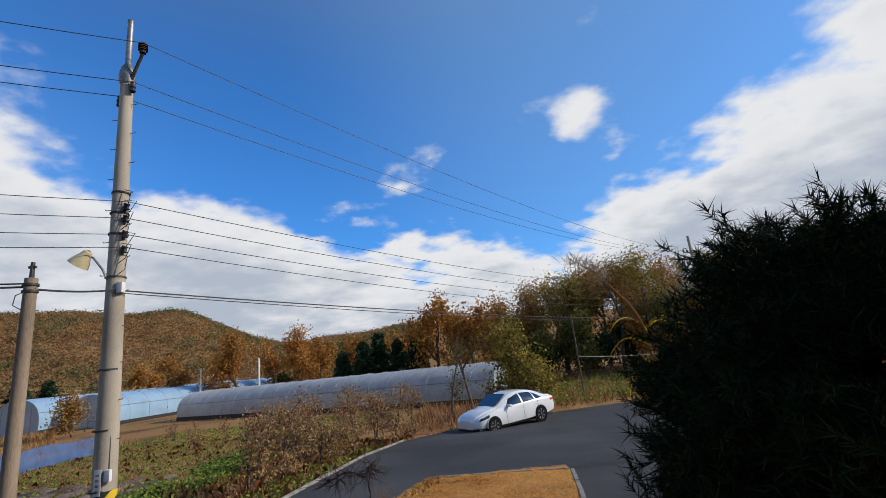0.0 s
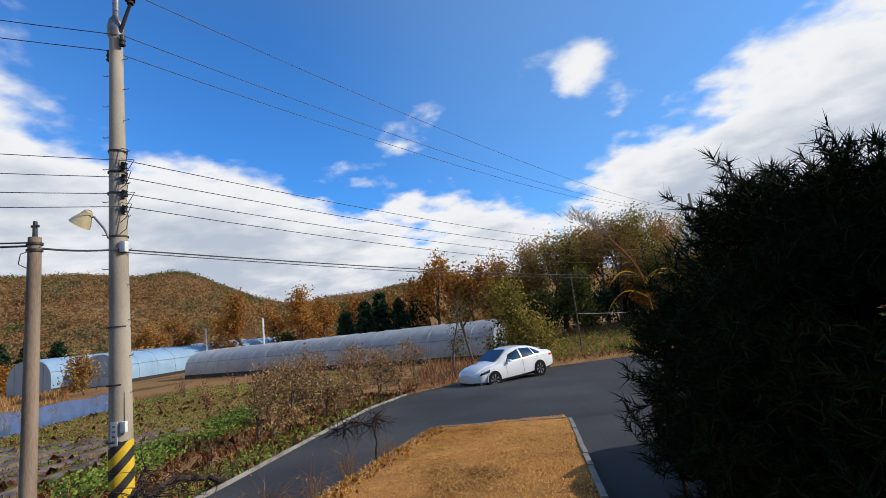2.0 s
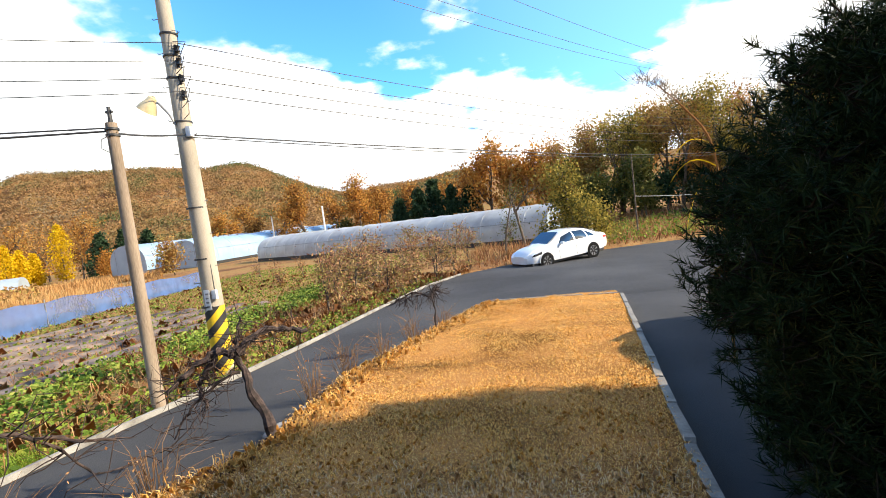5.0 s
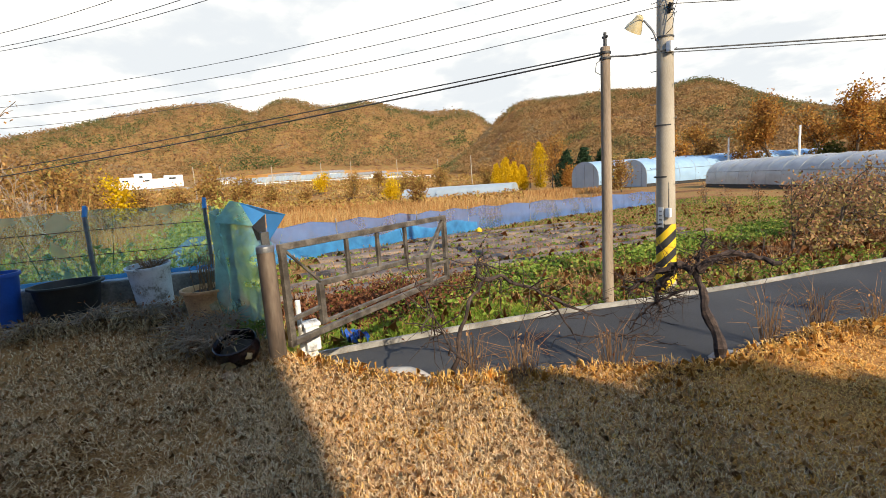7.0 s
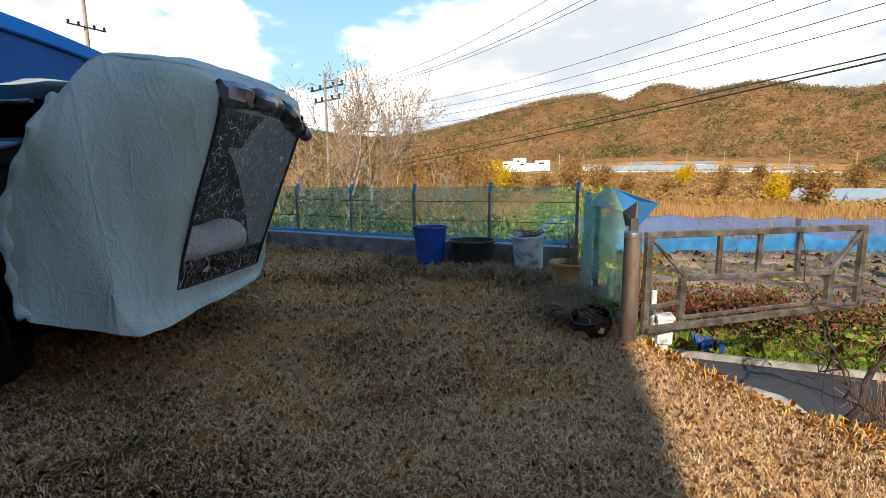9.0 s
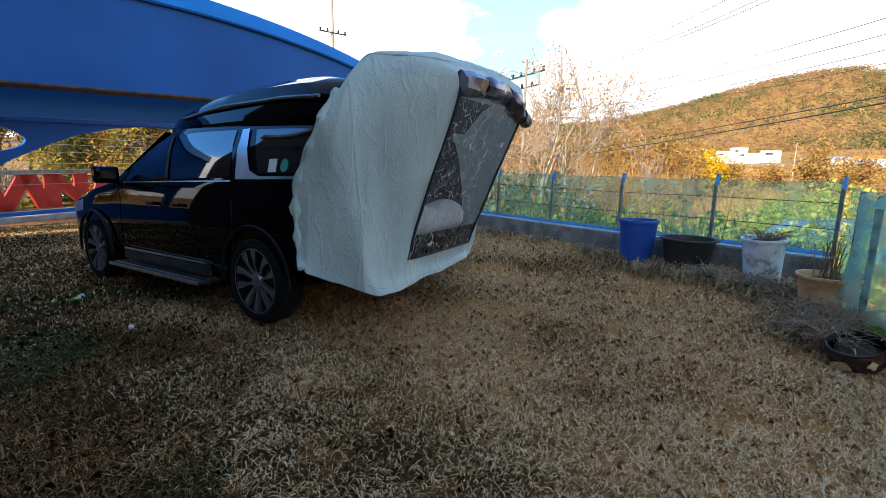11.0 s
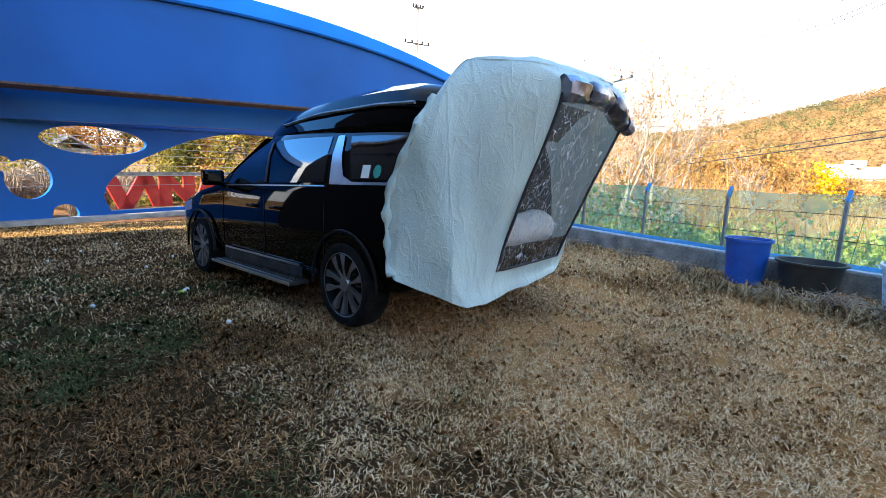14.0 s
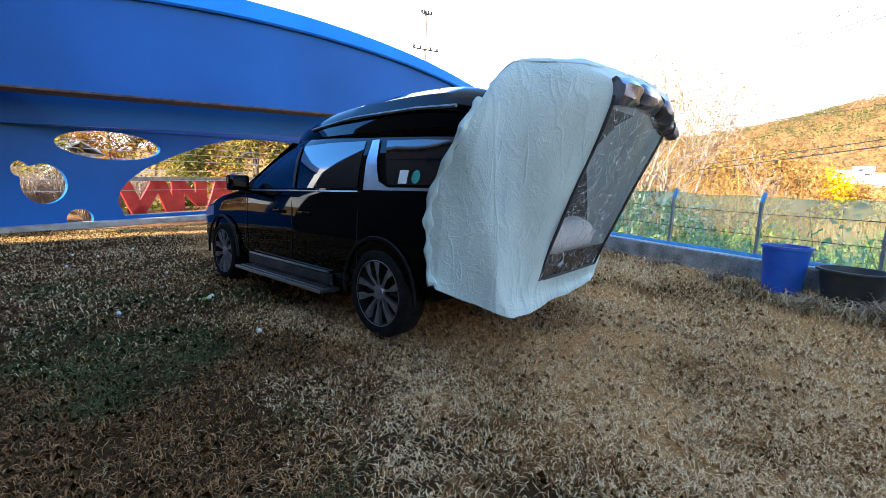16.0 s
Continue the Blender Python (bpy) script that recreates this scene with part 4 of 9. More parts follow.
# tufted shady yard: worn house-side tufts painted darker for the shade, straw elsewhere
spots_ = np.concatenate([lawn_points(12500, -5.2, 0.35, -4.4, 1.9), lawn_points(2600, -8.6, -5.2, -2.3, 2.6)])
spots_ = spots_[patchy(spots_, 3.1, 2.3) + 0.5 * patchy(spots_, 7.3, 5.1) > rng.uniform(-1.9, -0.2, len(spots_))]
foot, fall, k = tufts(spots_, 16, 0.032)
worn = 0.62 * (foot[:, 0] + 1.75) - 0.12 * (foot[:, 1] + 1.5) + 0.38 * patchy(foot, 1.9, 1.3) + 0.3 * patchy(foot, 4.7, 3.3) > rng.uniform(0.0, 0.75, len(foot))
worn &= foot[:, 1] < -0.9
green = 0.5 * patchy(foot + 0.4, 1.5, 1.1) + 0.35 * patchy(foot, 4.1, 3.7) + 0.4 * np.exp(-(foot[:, 0] + 0.8) ** 2 / 2.4 - (foot[:, 1] + 5.4) ** 2 / 3.6) > rng.uniform(0.16, 0.72, len(foot))
green &= (foot[:, 1] < -2.4) & (foot[:, 0] > -2.4)
size_ = (0.75 + 0.35 * rng.random(len(spots_)))[k] * rng.uniform(0.6, 1.25, len(foot))
for sel, mt, nm, lb in ((green, M_MOSSY, "green_lawn_patch", "dark green living grass in patches of the worn lawn"), (~worn & ~green, M_YARD, "yard_grass", "short dry brown and straw lawn grass in tufts"), (worn & ~green, M_SHADEGRASS, "worn_grass", "worn lawn grass by the house, its shade put into the dark colour")):
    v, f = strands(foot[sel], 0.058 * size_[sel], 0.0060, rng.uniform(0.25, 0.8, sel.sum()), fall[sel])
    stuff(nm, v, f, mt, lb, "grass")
# loose straw lying flat between the tufts
p = lawn_points(38000, -5.2, 0.3, -4.4, 1.9)
p = p[rng.random(len(p)) > np.clip(0.45 * (p[:, 0] + 1.9), 0, 0.88) * (p[:, 1] < -0.9)]
v, f = strands(p, rng.uniform(0.035, 0.075, len(p)), 0.0042, rng.uniform(0.06, 0.25, len(p)))
stuff("loose_straw", v, f, M_YARD, "loose straw lying in the lawn", "straw")
# yard towards the fence and the blue arch
p = np.concatenate([lawn_points(46000, -6.5, 0.25, -7.9, -4.2), lawn_points(60000, -15.9, -4.8)])
p = p[patchy(p, 2.6, 1.7) > rng.uniform(-1.6, 0.1, len(p))]
v, f = strands(p, rng.uniform(0.035, 0.075, len(p)), np.where(p[:, 1] < -6, 0.013, 0.0085), rng.uniform(0.25, 0.85, len(p)))
stuff("yard_grass", v, f, M_YARD, "short dry straw-coloured lawn grass", "grass")
p = lawn_points(15000, -15.9, -13.7)
v, f = strands(p, rng.uniform(0.04, 0.09, len(p)), 0.016, rng.uniform(0.1, 0.5, len(p)))
stuff("arch_lawn_grass", v, f, M_BLADE, "golden lawn grass at the foot of the blue arch", "grass")
# golden lawn in the sun
p = np.concatenate([lawn_points(62000, 0.0, 4.2, -4, 2), lawn_points(52000, 4.0, 10.2)])
clump = 0.8 + 0.3 * patchy(p, 5.1, 3.7)
v, f = strands(p, np.where(p[:, 1] < 4, 0.050, 0.040) * clump.clip(0.4, 1.3) * rng.uniform(0.6, 1.3, len(p)), np.where(p[:, 1] < 4, 0.0044, 0.0070), rng.uniform(0.25, 0.85, len(p)))
stuff("lawn_grass", v, f, M_BLADE, "short dry golden lawn grass", "grass")
p = lawn_points(62000, -0.2, 3.0, -4, 1)
p = p[rng.random(len(p)) > smoothstep(1.6, 3.0, p[:, 1])]
v, f = strands(p, rng.uniform(0.035, 0.07, len(p)), 0.0036, rng.uniform(0.3, 0.85, len(p)))
stuff("pale_lawn_grass", v, f, M_STRAW, "paler straw-coloured lawn grass by the gate", "grass")
p = lawn_points(36000, -0.15, 1.5, -4.1, -0.6)
v, f = strands(p, rng.uniform(0.025, 0.05, len(p)), 0.0046, rng.uniform(0.45, 0.95, len(p)))
stuff("pale_lawn_grass", v, f, M_STRAW, "short upright straw-coloured lawn grass by the gate", "grass")
# straggling tufts and leaf litter along the bank above the road
y = rng.uniform(0.35, 10.1, 5200)
x = left_edge(LAWN_LEFT, y) + np.abs(rng.normal(0.02, 0.13, len(y)))
v, f = strands(np.stack([x, y, lawn_z(x, y) - 0.01], 1), rng.uniform(0.05, 0.14, len(y)), 0.007, rng.uniform(0.4, 0.9, len(y)))
stuff("bank_grass", v, f, M_BLADE, "tall straw tufts along the lawn bank", "grass")
y = rng.uniform(0.4, 10.2, 6500)
x = left_edge(LAWN_LEFT, y) + rng.normal(-0.10, 0.16, len(y))
z = np.where(x < left_edge(LAWN_LEFT, y), np.maximum(lawn_z(x, y) + 0.9 * (x - left_edge(LAWN_LEFT, y)), road_z(x, y)), lawn_z(x, y)) + rng.uniform(0.0, 0.05, len(y))
v, f = leaf_quads(np.stack([x, y, z], 1), 0.022, 0.5)
stuff("bank_litter", v, f, mat("leaf_litter", [(0.05, 0.025, 0.014), (0.14, 0.07, 0.035), (0.30, 0.16, 0.08), (0.46, 0.30, 0.17)], 1.5, 0.9, bump=0, island=0.6), "withered leaves and bark on the bank", "litter")

# ---- field beside the road ----
def field_points(n, x0, x1, y0, y1, gap=0.0):
    y = rng.uniform(y0, y1, n)
    x = rng.uniform(x0, x1, n)
    ok = x < left_edge(ROAD_LEFT, y) - 0.12 - gap
    x, y = x[ok], y[ok]
    return np.stack([x, y, land_z(x, y) - 0.01], 1)


p = field_points(26000, -8.5, -2.0, 0.2, 21)
v, f = strands(p, rng.uniform(0.10, 0.34, len(p)), 0.013, rng.uniform(0.25, 0.9, len(p)))
stuff("roadside_weeds", v, f, M_WEED, "tangled dry weeds beside the road", "weeds")
p = field_points(18000, -7.2, -3.0, -0.4, 19)
p = p[p[:, 0] > left_edge(ROAD_LEFT, p[:, 1]) - 1.3]
q = p + np.stack([np.zeros(len(p)), np.zeros(len(p)), rng.uniform(0.0, 0.14, len(p))], 1)
v, f = leaf_quads(q, 0.05, 0.4)
stuff("verge_weeds", v, f, M_GREEN, "low green weeds along the road kerb", "weeds")
p = field_points(16000, -6.4, -3.9, 0.45, 4.2)
v, f = blades(p, rng.uniform(0.06, 0.17, len(p)), 0.014, rng.uniform(0.2, 0.9, len(p)))
stuff("verge_lush_grass", v, f, M_LUSH, "lush bright green grass by the gate", "grass")
# rows of leafy vegetables
rows_v, rows_f, base = [], [], 0
for x0, lean_, n, s in ((-6.6, -0.07, 6200, 0.050), (-7.3, -0.07, 8200, 0.058), (-8.0, -0.07, 5600, 0.050)):
    y = rng.uniform(2.0, 24.5, n)
    y = y[np.sin(y * 1.1 + x0 * 2.3) + 0.6 * np.sin(y * 2.9 + x0) > rng.uniform(-1.1, 0.5, n)]
    n = len(y)
    x = x0 + lean_ * (y - 4) + rng.normal(0, 0.20, n)
    c = np.stack([x, y, land_z(x, y) + rng.uniform(0.02, 0.24, n)], 1)
    v, f = leaf_quads(c, s, 0.35)
    rows_v.append(v)
    rows_f.append(f + base)
    base += len(v)
stuff("vegetable_rows", np.concatenate(rows_v), np.concatenate(rows_f), M_LEAFY, "rows of bright green leafy vegetables", "vegetables")
# harvested rows with stalks and old mulch film
p = field_points(60000, -22, -8.2, -1.5, 32)
p = p[p[:, 0] > -14.2 - 0.36 * (p[:, 1] - 4)]
row = np.sin(p[:, 0] * 5.2 + p[:, 1] * 0.36)
p = p[row > -0.35]
v, f = strands(p, rng.uniform(0.12, 0.40, len(p)), 0.016, rng.uniform(0.15, 0.7, len(p)))
stuff("crop_stalks", v, f, M_WEED, "dead brown crop stalks in rows", "crops")
mulch = []
for k in range(7):
    x0 = -8.9 - 1.05 * k
    ys_ = np.arange(1.0 + 0.5 * k, 17.0, 0.5)
    xs_ = x0 - 0.07 * (ys_ - 4)
    bm = bmesh.new()
    prev = None
    for x, y in zip(xs_, ys_):
        z = float(land_z(x, y))
        ring = [bm.verts.new((x + dx_, y, z + dz_ + random.uniform(-0.012, 0.012))) for dx_, dz_ in ((-0.33, -0.02), (-0.24, 0.07), (0, 0.11), (0.24, 0.07), (0.33, -0.02))]
        if prev:
            for i in range(4):
                bm.faces.new((prev[i], prev[i + 1], ring[i + 1], ring[i]))
        prev = ring
    ob = part("crop_ridge", bm, M_MULCH)
    tagged(ob, "raised crop row under torn black mulch film", "crop row", "mulched rows in the field")
# weeds and green tufts all over the field
p = field_points(24000, -24, -6.5, -1, 40)
v, f = leaf_quads(p + np.array([0, 0, 0.06]), 0.07, 0.3, corners=3)
stuff("field_greens", v, f, M_GREEN, "scattered green weeds in the field", "weeds")

# belt of tan grass, then rust-brown weeds, behind the net
t_ = rng.uniform(0, 1, 60000)
y = -3.5 + 40 * t_
back_ = rng.uniform(0.3, 22, len(y))
x = np.interp(y, [-4.0, 0.5, 4.07, 7.6, 10.7, 15.8, 22.5, 32.5, 40], [-11.2, -13.0, -14.36, -15.7, -16.9, -18.75, -20.6, -23.2, -25]) - back_
ok = rng.uniform(0, 1, len(y)) < 0.35 + 0.65 * (np.sin(x * 0.9 + 2 * np.sin(y * 0.5)) * np.sin(y * 0.8) > -0.25)
x, y, back_ = x[ok], y[ok], back_[ok]
hh = np.where(back_ < 5, rng.uniform(0.15, 0.45, len(x)), rng.uniform(0.25, 0.7, len(x)))
v, f = blades(np.stack([x, y, land_z(x, y) - 0.03], 1), hh, 0.045, rng.uniform(0.1, 0.6, len(x)))
stuff("net_weeds", v, f, M_RUSTWEED, "dry rust-coloured weeds behind the net", "weeds")
# reeds and dry scrub past the blue net
az = rng.uniform(40, 104, 70000)
r_ = rng.uniform(23, 92, len(az)) ** 1.0
x, y = -r_ * np.sin(np.radians(az)), r_ * np.cos(np.radians(az))
ok = x < -19.5 - 0.36 * np.maximum(0, y - 4) * 0.9
dens = np.sin(x * 0.23 + 1.3) * np.sin(y * 0.19) + 0.35 * np.sin(x * 0.7) * np.cos(y * 0.6)
ok &= dens > -0.45
x, y, r_ = x[ok], y[ok], r_[ok]
v, f = blades(np.stack([x, y, land_z(x, y)], 1), rng.uniform(0.3, 0.95, len(x)), 0.03 + 0.0012 * r_, rng.uniform(0.05, 0.35, len(x)))
stuff("reeds", v, f, M_REED, "rust-brown dry reeds and tall weeds", "reeds")
# patchy scrub over the valley floor
az = rng.uniform(50, 102, 60000)
r_ = rng.uniform(45, 250, len(az))
x, y = -r_ * np.sin(np.radians(az)), r_ * np.cos(np.radians(az))
patch = np.sin(x * 0.11 + 2 * np.sin(y * 0.05)) * np.sin(y * 0.13 + 1) + 0.5 * np.sin(x * 0.31) * np.sin(y * 0.27)
for sel, mt, nm, hh in ((patch > 0.25, M_PERS, "valley_scrub", 1.3), (patch < -0.2, M_RUSTWEED, "valley_weeds", 0.7)):
    x1, y1, r1 = x[sel], y[sel], r_[sel]
    v, f = leaf_quads(np.stack([x1, y1, land_z(x1, y1) + hh * rng.uniform(0, 1, len(x1)) ** 1.5], 1), 0.12 + 0.0018 * r1, corners=3)
    stuff(nm, v, f, mt, "patchy autumn scrub on the valley floor", "scrub")
# dry grass along the far verge of the road and under the trees
y = rng.uniform(22, 46, 16000)
x = rng.uniform(-3, 34, len(y))
ok = y > np.interp(x, ROAD_LEFT[:, 0], ROAD_LEFT[:, 1]) + 0.4
x, y = x[ok], y[ok]
v, f = blades(np.stack([x, y, land_z(x, y)], 1), rng.uniform(0.15, 0.8, len(x)), 0.05, rng.uniform(0.1, 0.7, len(x)))
stuff("verge_grass", v, f, M_WEED, "dry grass on the bank past the road", "grass")
y = rng.uniform(27, 42, 7000)
x = rng.uniform(4, 30, len(y))
ok = y > np.interp(x, ROAD_LEFT[:, 0], ROAD_LEFT[:, 1]) + 1.6
x, y = x[ok], y[ok]
v, f = leaf_quads(np.stack([x, y, land_z(x, y) + rng.uniform(0, 0.4, len(x))], 1), 0.14, 0.2)
stuff("bank_greens", v, f, M_GREEN, "green undergrowth on the bank", "weeds")
# scrub behind the fence
az = rng.uniform(84, 150, 42000)
r_ = rng.uniform(6.6, 24, len(az))
x, y = -r_ * np.sin(np.radians(az)), r_ * np.cos(np.radians(az))
ok = x < fence_x(y) - 0.5
x, y = x[ok], y[ok]
c = np.stack([x, y, land_z(x, y) + rng.uniform(0, 1.9, len(x)) * (0.55 + 0.45 * np.sin(x * 1.3) * np.sin(y * 1.1)) * (0.75 + 0.25 * smoothstep(7, 14, r_[ok]))], 1)
v, f = leaf_quads(c, 0.042 + 0.0024 * r_[ok], corners=3)
stuff("fence_scrub", v, f, mat("scrub_leaf", [(0.10, 0.14, 0.025), (0.24, 0.28, 0.05), (0.42, 0.42, 0.10), (0.55, 0.48, 0.16)], 0.8, 0.7, bump=0, island=0.6, through_light=0.35), "green and yellow scrub behind the fence", "scrub")
v, f = blades(c[::4] - np.array([0, 0, 0.4]), rng.uniform(0.5, 1.2, len(c[::4])), 0.014, rng.uniform(0.1, 0.5, len(c[::4])))
stuff("dry_scrub", v, f, M_GREEN, "dry stems behind the fence", "scrub")

# ---- forest on the hills ----
def foliage(x, y, size, per):
    """Loose sprays of leaves round each crown."""
    x, y = np.repeat(x, per), np.repeat(y, per)
    u = rng.normal(size=(len(x), 3)) * np.array([0.62, 0.62, 0.50]) * size
    c = np.stack([x + u[:, 0], y + u[:, 1], land_z(x, y) + size * 0.95 + u[:, 2]], 1)
    return leaf_quads(c, size * 0.35, 0.3, corners=3)


def on_hills(n, a0, a1, r0, r1, least):
    az_ = rng.uniform(a0, a1, n)
    rr = np.sqrt(rng.uniform(r0 ** 2, r1 ** 2, n))
    h = hills(az_, rr)
    ok = h > least
    a = np.radians(az_[ok])
    return -rr[ok] * np.sin(a), rr[ok] * np.cos(a)


for n_, a0_, a1_, r0_, r1_, least_, size_, per_, lb in ((11000, 4, 62, 172, 352, 1.0, 1.7, 15, "autumn woodland on the near hill"), (14000, 50, 132, 430, 800, 4.0, 3.6, 9, "autumn woodland on the far hills")):
    x, y = on_hills(n_, a0_, a1_, r0_, r1_, least_)
    v, f = foliage(x, y, size_, per_)
    stuff("hill_foliage", v, f, M_FOREST, lb, "forest")

# ---- the black van ----
def catmull(pts, n):
    """Smooth line through pts, n pieces a span."""
    p = [np.array(q, float) for q in pts]
    p = [2 * p[0] - p[1]] + p + [2 * p[-1] - p[-2]]
    out = []
    for i in range(1, len(p) - 2):
        for k in range(n):
            t = k / n
            out.append(0.5 * (2 * p[i] + (p[i + 1] - p[i - 1]) * t + (2 * p[i - 1] - 5 * p[i] + 4 * p[i + 1] - p[i + 2]) * t * t + (3 * p[i] - p[i - 1] - 3 * p[i + 1] + p[i + 2]) * t ** 3))
    out.append(p[-2])
    return out


def loft(bm, rings, close=True):
    vs = [[bm.verts.new(p) for p in ring] for ring in rings]
    n = len(vs[0])
    for a, b in zip(vs, vs[1:]):
        for i in range(n if close else n - 1):
            j = (i + 1) % n
            bm.faces.new((a[i], a[j], b[j], b[i]))
    if close:
        bm.faces.new(vs[0][::-1])
        bm.faces.new(vs[-1])
    return vs


def car_ring(x, zb, zs, w, zr, wr, crown=0.03):
    """Cross-section of a car body at x: sill zb, shoulder zs and half width w, roof zr and half width wr."""
    half = [(0.0, zb), (w * 0.80, zb), (w * 0.96, zb + 0.06), (w, zb + 0.2), (w * 1.0, (zb + zs) / 2 + 0.08), (w * 0.985, zs - 0.05), (w * 0.965, zs), (w * 0.965 + (wr - w * 0.965) * 0.5 + 0.012, (zs + zr) / 2), (wr, zr - 0.07), (wr * 0.93, zr - 0.015), (wr * 0.6, zr + crown * 0.6), (0.0, zr + crown)]
    return [(x, y, z) for y, z in half] + [(x, -y, z) for y, z in half[-2:0:-1]]


def body_mesh(stations, per=4):
    st = catmull(stations, per)
    bm = bmesh.new()
    loft(bm, [car_ring(*s[:6], crown=s[6]) for s in st])
    return bm, np.array(st)


def side_point(st, x, z, out=0.006):
    """A point on the glass side of a body built from stations st."""
    i = np.argsort(st[:, 0])
    zs, w, zr, wr = (np.interp(x, st[i, 0], st[i, k]) for k in (2, 3, 4, 5))
    mid_y, mid_z = w * 0.965 + (wr - w * 0.965) * 0.5 + 0.012, (zs + zr) / 2
    y = np.interp(z, [zs - 0.05, zs, mid_z, zr - 0.07], [w * 0.985, w * 0.965, mid_y, wr])
    return x, y + out, z


def side_panel(bm, st, outline, sign=1, out=0.006, nx=8, nz=4):
    """A curved panel on the side: outline gives bottom and top edges as lists of (x, z)."""
    low, high = outline
    t = np.linspace(0, 1, nx)

    def along(e, k):
        e = np.array(e)
        s = np.linspace(0, 1, len(e))
        return np.interp(k, s, e[:, 0]), np.interp(k, s, e[:, 1])
    grid = []
    for k in t:
        (x0, z0), (x1, z1) = along(low, k), along(high, k)
        col = []
        for m_ in np.linspace(0, 1, nz):
            px_, py_, pz_ = side_point(st, x0 + (x1 - x0) * m_, z0 + (z1 - z0) * m_, out)
            col.append(bm.verts.new((px_, py_ * sign, pz_)))
        grid.append(col)
    for a, b in zip(grid, grid[1:]):
        for i in range(nz - 1):
            bm.faces.new((a[i], a[i + 1], b[i + 1], b[i]))


def wheel(parent, x, y, r, rim, width, side, spokes=10, style="split"):
    """A wheel with its tyre and rim; side is +1 or -1 for the outward direction along y."""
    w = new("wheel")
    w.empty_display_size = 0.05
    w.parent = parent
    w.matrix_basis = pose(x, y, r)
    turn = Matrix.Rotation(radians(-90 * side), 4, "X")
    bm = bmesh.new()
    lathe(bm, [(rim, -width * 0.42), (rim + 0.02, -width * 0.5), (r * 0.93, -width * 0.48), (r, -width * 0.32), (r, width * 0.32), (r * 0.93, width * 0.48), (rim + 0.02, width * 0.5), (rim, width * 0.44)], 40)
    bmesh.ops.transform(bm, matrix=turn, verts=bm.verts)
    part("tyre", bm, M_TYRE, w)
    bm = bmesh.new()
    lathe(bm, [(rim * 1.0, width * 0.30), (rim * 1.03, width * 0.47), (rim * 0.965, width * 0.46), (rim * 0.93, width * 0.15), (rim * 0.25, width * 0.05), (0.001, width * 0.05)], 40)
    bmesh.ops.transform(bm, matrix=turn, verts=bm.verts)
    part("rim_barrel", bm, M_RIMDARK, w)
    bm = bmesh.new()
    for i in range(spokes):
        a = 2 * math.pi * i / spokes
        if style == "split":   # blades in pairs
            a = 2 * math.pi * ((i // 2) + (0.21 if i % 2 else -0.21)) / (spokes // 2)
        ca, sa = math.cos(a), math.sin(a)
        k = 0.20 if style == "split" else 0.24
        lean = (0.03 if i % 2 else -0.03) if style == "split" else 0.0
        pts = [(0.16, -0.13 * k), (0.60, -0.24 * k + lean), (0.97, -0.62 * k), (0.97, 0.62 * k), (0.60, 0.24 * k + lean), (0.16, 0.13 * k)]
        lo = [bm.verts.new(((u * ca - v * sa) * rim, (u * sa + v * ca) * rim, width * (0.36 + 0.08 * (u > 0.5)))) for u, v in pts]
        hi = [bm.verts.new(((u * ca - v * sa) * rim, (u * sa + v * ca) * rim, width * (0.20 + 0.08 * (u > 0.5)))) for u, v in pts]
        bm.faces.new(lo)
        for m_ in range(6):
            n_ = (m_ + 1) % 6
            bm.faces.new((lo[m_], lo[n_], hi[n_], hi[m_]))
    lathe(bm, [(0.24 * rim, width * 0.30), (0.20 * rim, width * 0.40), (0.001, width * 0.41)], 20)
    lathe(bm, [(rim * 1.012, width * 0.466), (rim * 0.998, width * 0.478), (rim * 0.984, width * 0.466)], 40)
    bmesh.ops.transform(bm, matrix=turn, verts=bm.verts)
    part("spokes", bm, M_RIM, w, "bright machined alloy spokes", smooth=False)
    for i in range(5):
        a = 2 * math.pi * (i + 0.5) / 5
        bm = bmesh.new()
        rod(bm, (0.44 * rim * math.cos(a) * 0.5, 0.44 * rim * math.sin(a) * 0.5, width * 0.30), (0.44 * rim * math.cos(a) * 0.5, 0.44 * rim * math.sin(a) * 0.5, width * 0.43), 0.011, 0.011, 6)
        bmesh.ops.transform(bm, matrix=turn, verts=bm.verts)
        part("wheel_nut", bm, M_RIM, w)
    return w


VAN = pose(-3.11, -3.96, 0.08) @ pose(0, 0, 0, 1.4, 0, 0) @ pose(0, 0, 0, 0, 0, -90)
van = thing("van", "glossy black high-roof minivan parked on the dry lawn", "van", m=VAN)
VAN_ST = [  # x, sill, shoulder, half width, roof, roof half width, crown
    (-0.86, 0.48, 1.14, 0.78, 1.55, 0.66, 0.02), (-0.78, 0.40, 1.16, 0.86, 1.60, 0.72, 0.03), (-0.45, 0.31, 1.175, 0.975, 1.63, 0.80, 0.03), (0.4, 0.28, 1.16, 0.99, 1.66, 0.82, 0.03), (1.3, 0.28, 1.135, 0.99, 1.67, 0.81, 0.03),
    (1.75, 0.28, 1.12, 0.985, 1.61, 0.77, 0.03), (2.3, 0.29, 1.105, 0.98, 1.41, 0.80, 0.03), (2.78, 0.30, 1.06, 0.975, 1.16, 0.84, 0.03), (3.3, 0.32, 0.99, 0.975, 1.07, 0.82, 0.03), (3.75, 0.34, 0.89, 0.94, 0.97, 0.76, 0.02), (4.02, 0.38, 0.74, 0.82, 0.82, 0.62, 0.01), (4.08, 0.44, 0.65, 0.70, 0.71, 0.52, 0.0)]
bm, vst = body_mesh(VAN_ST)
van_body = part("body", bm, M_BLACKCAR, van)
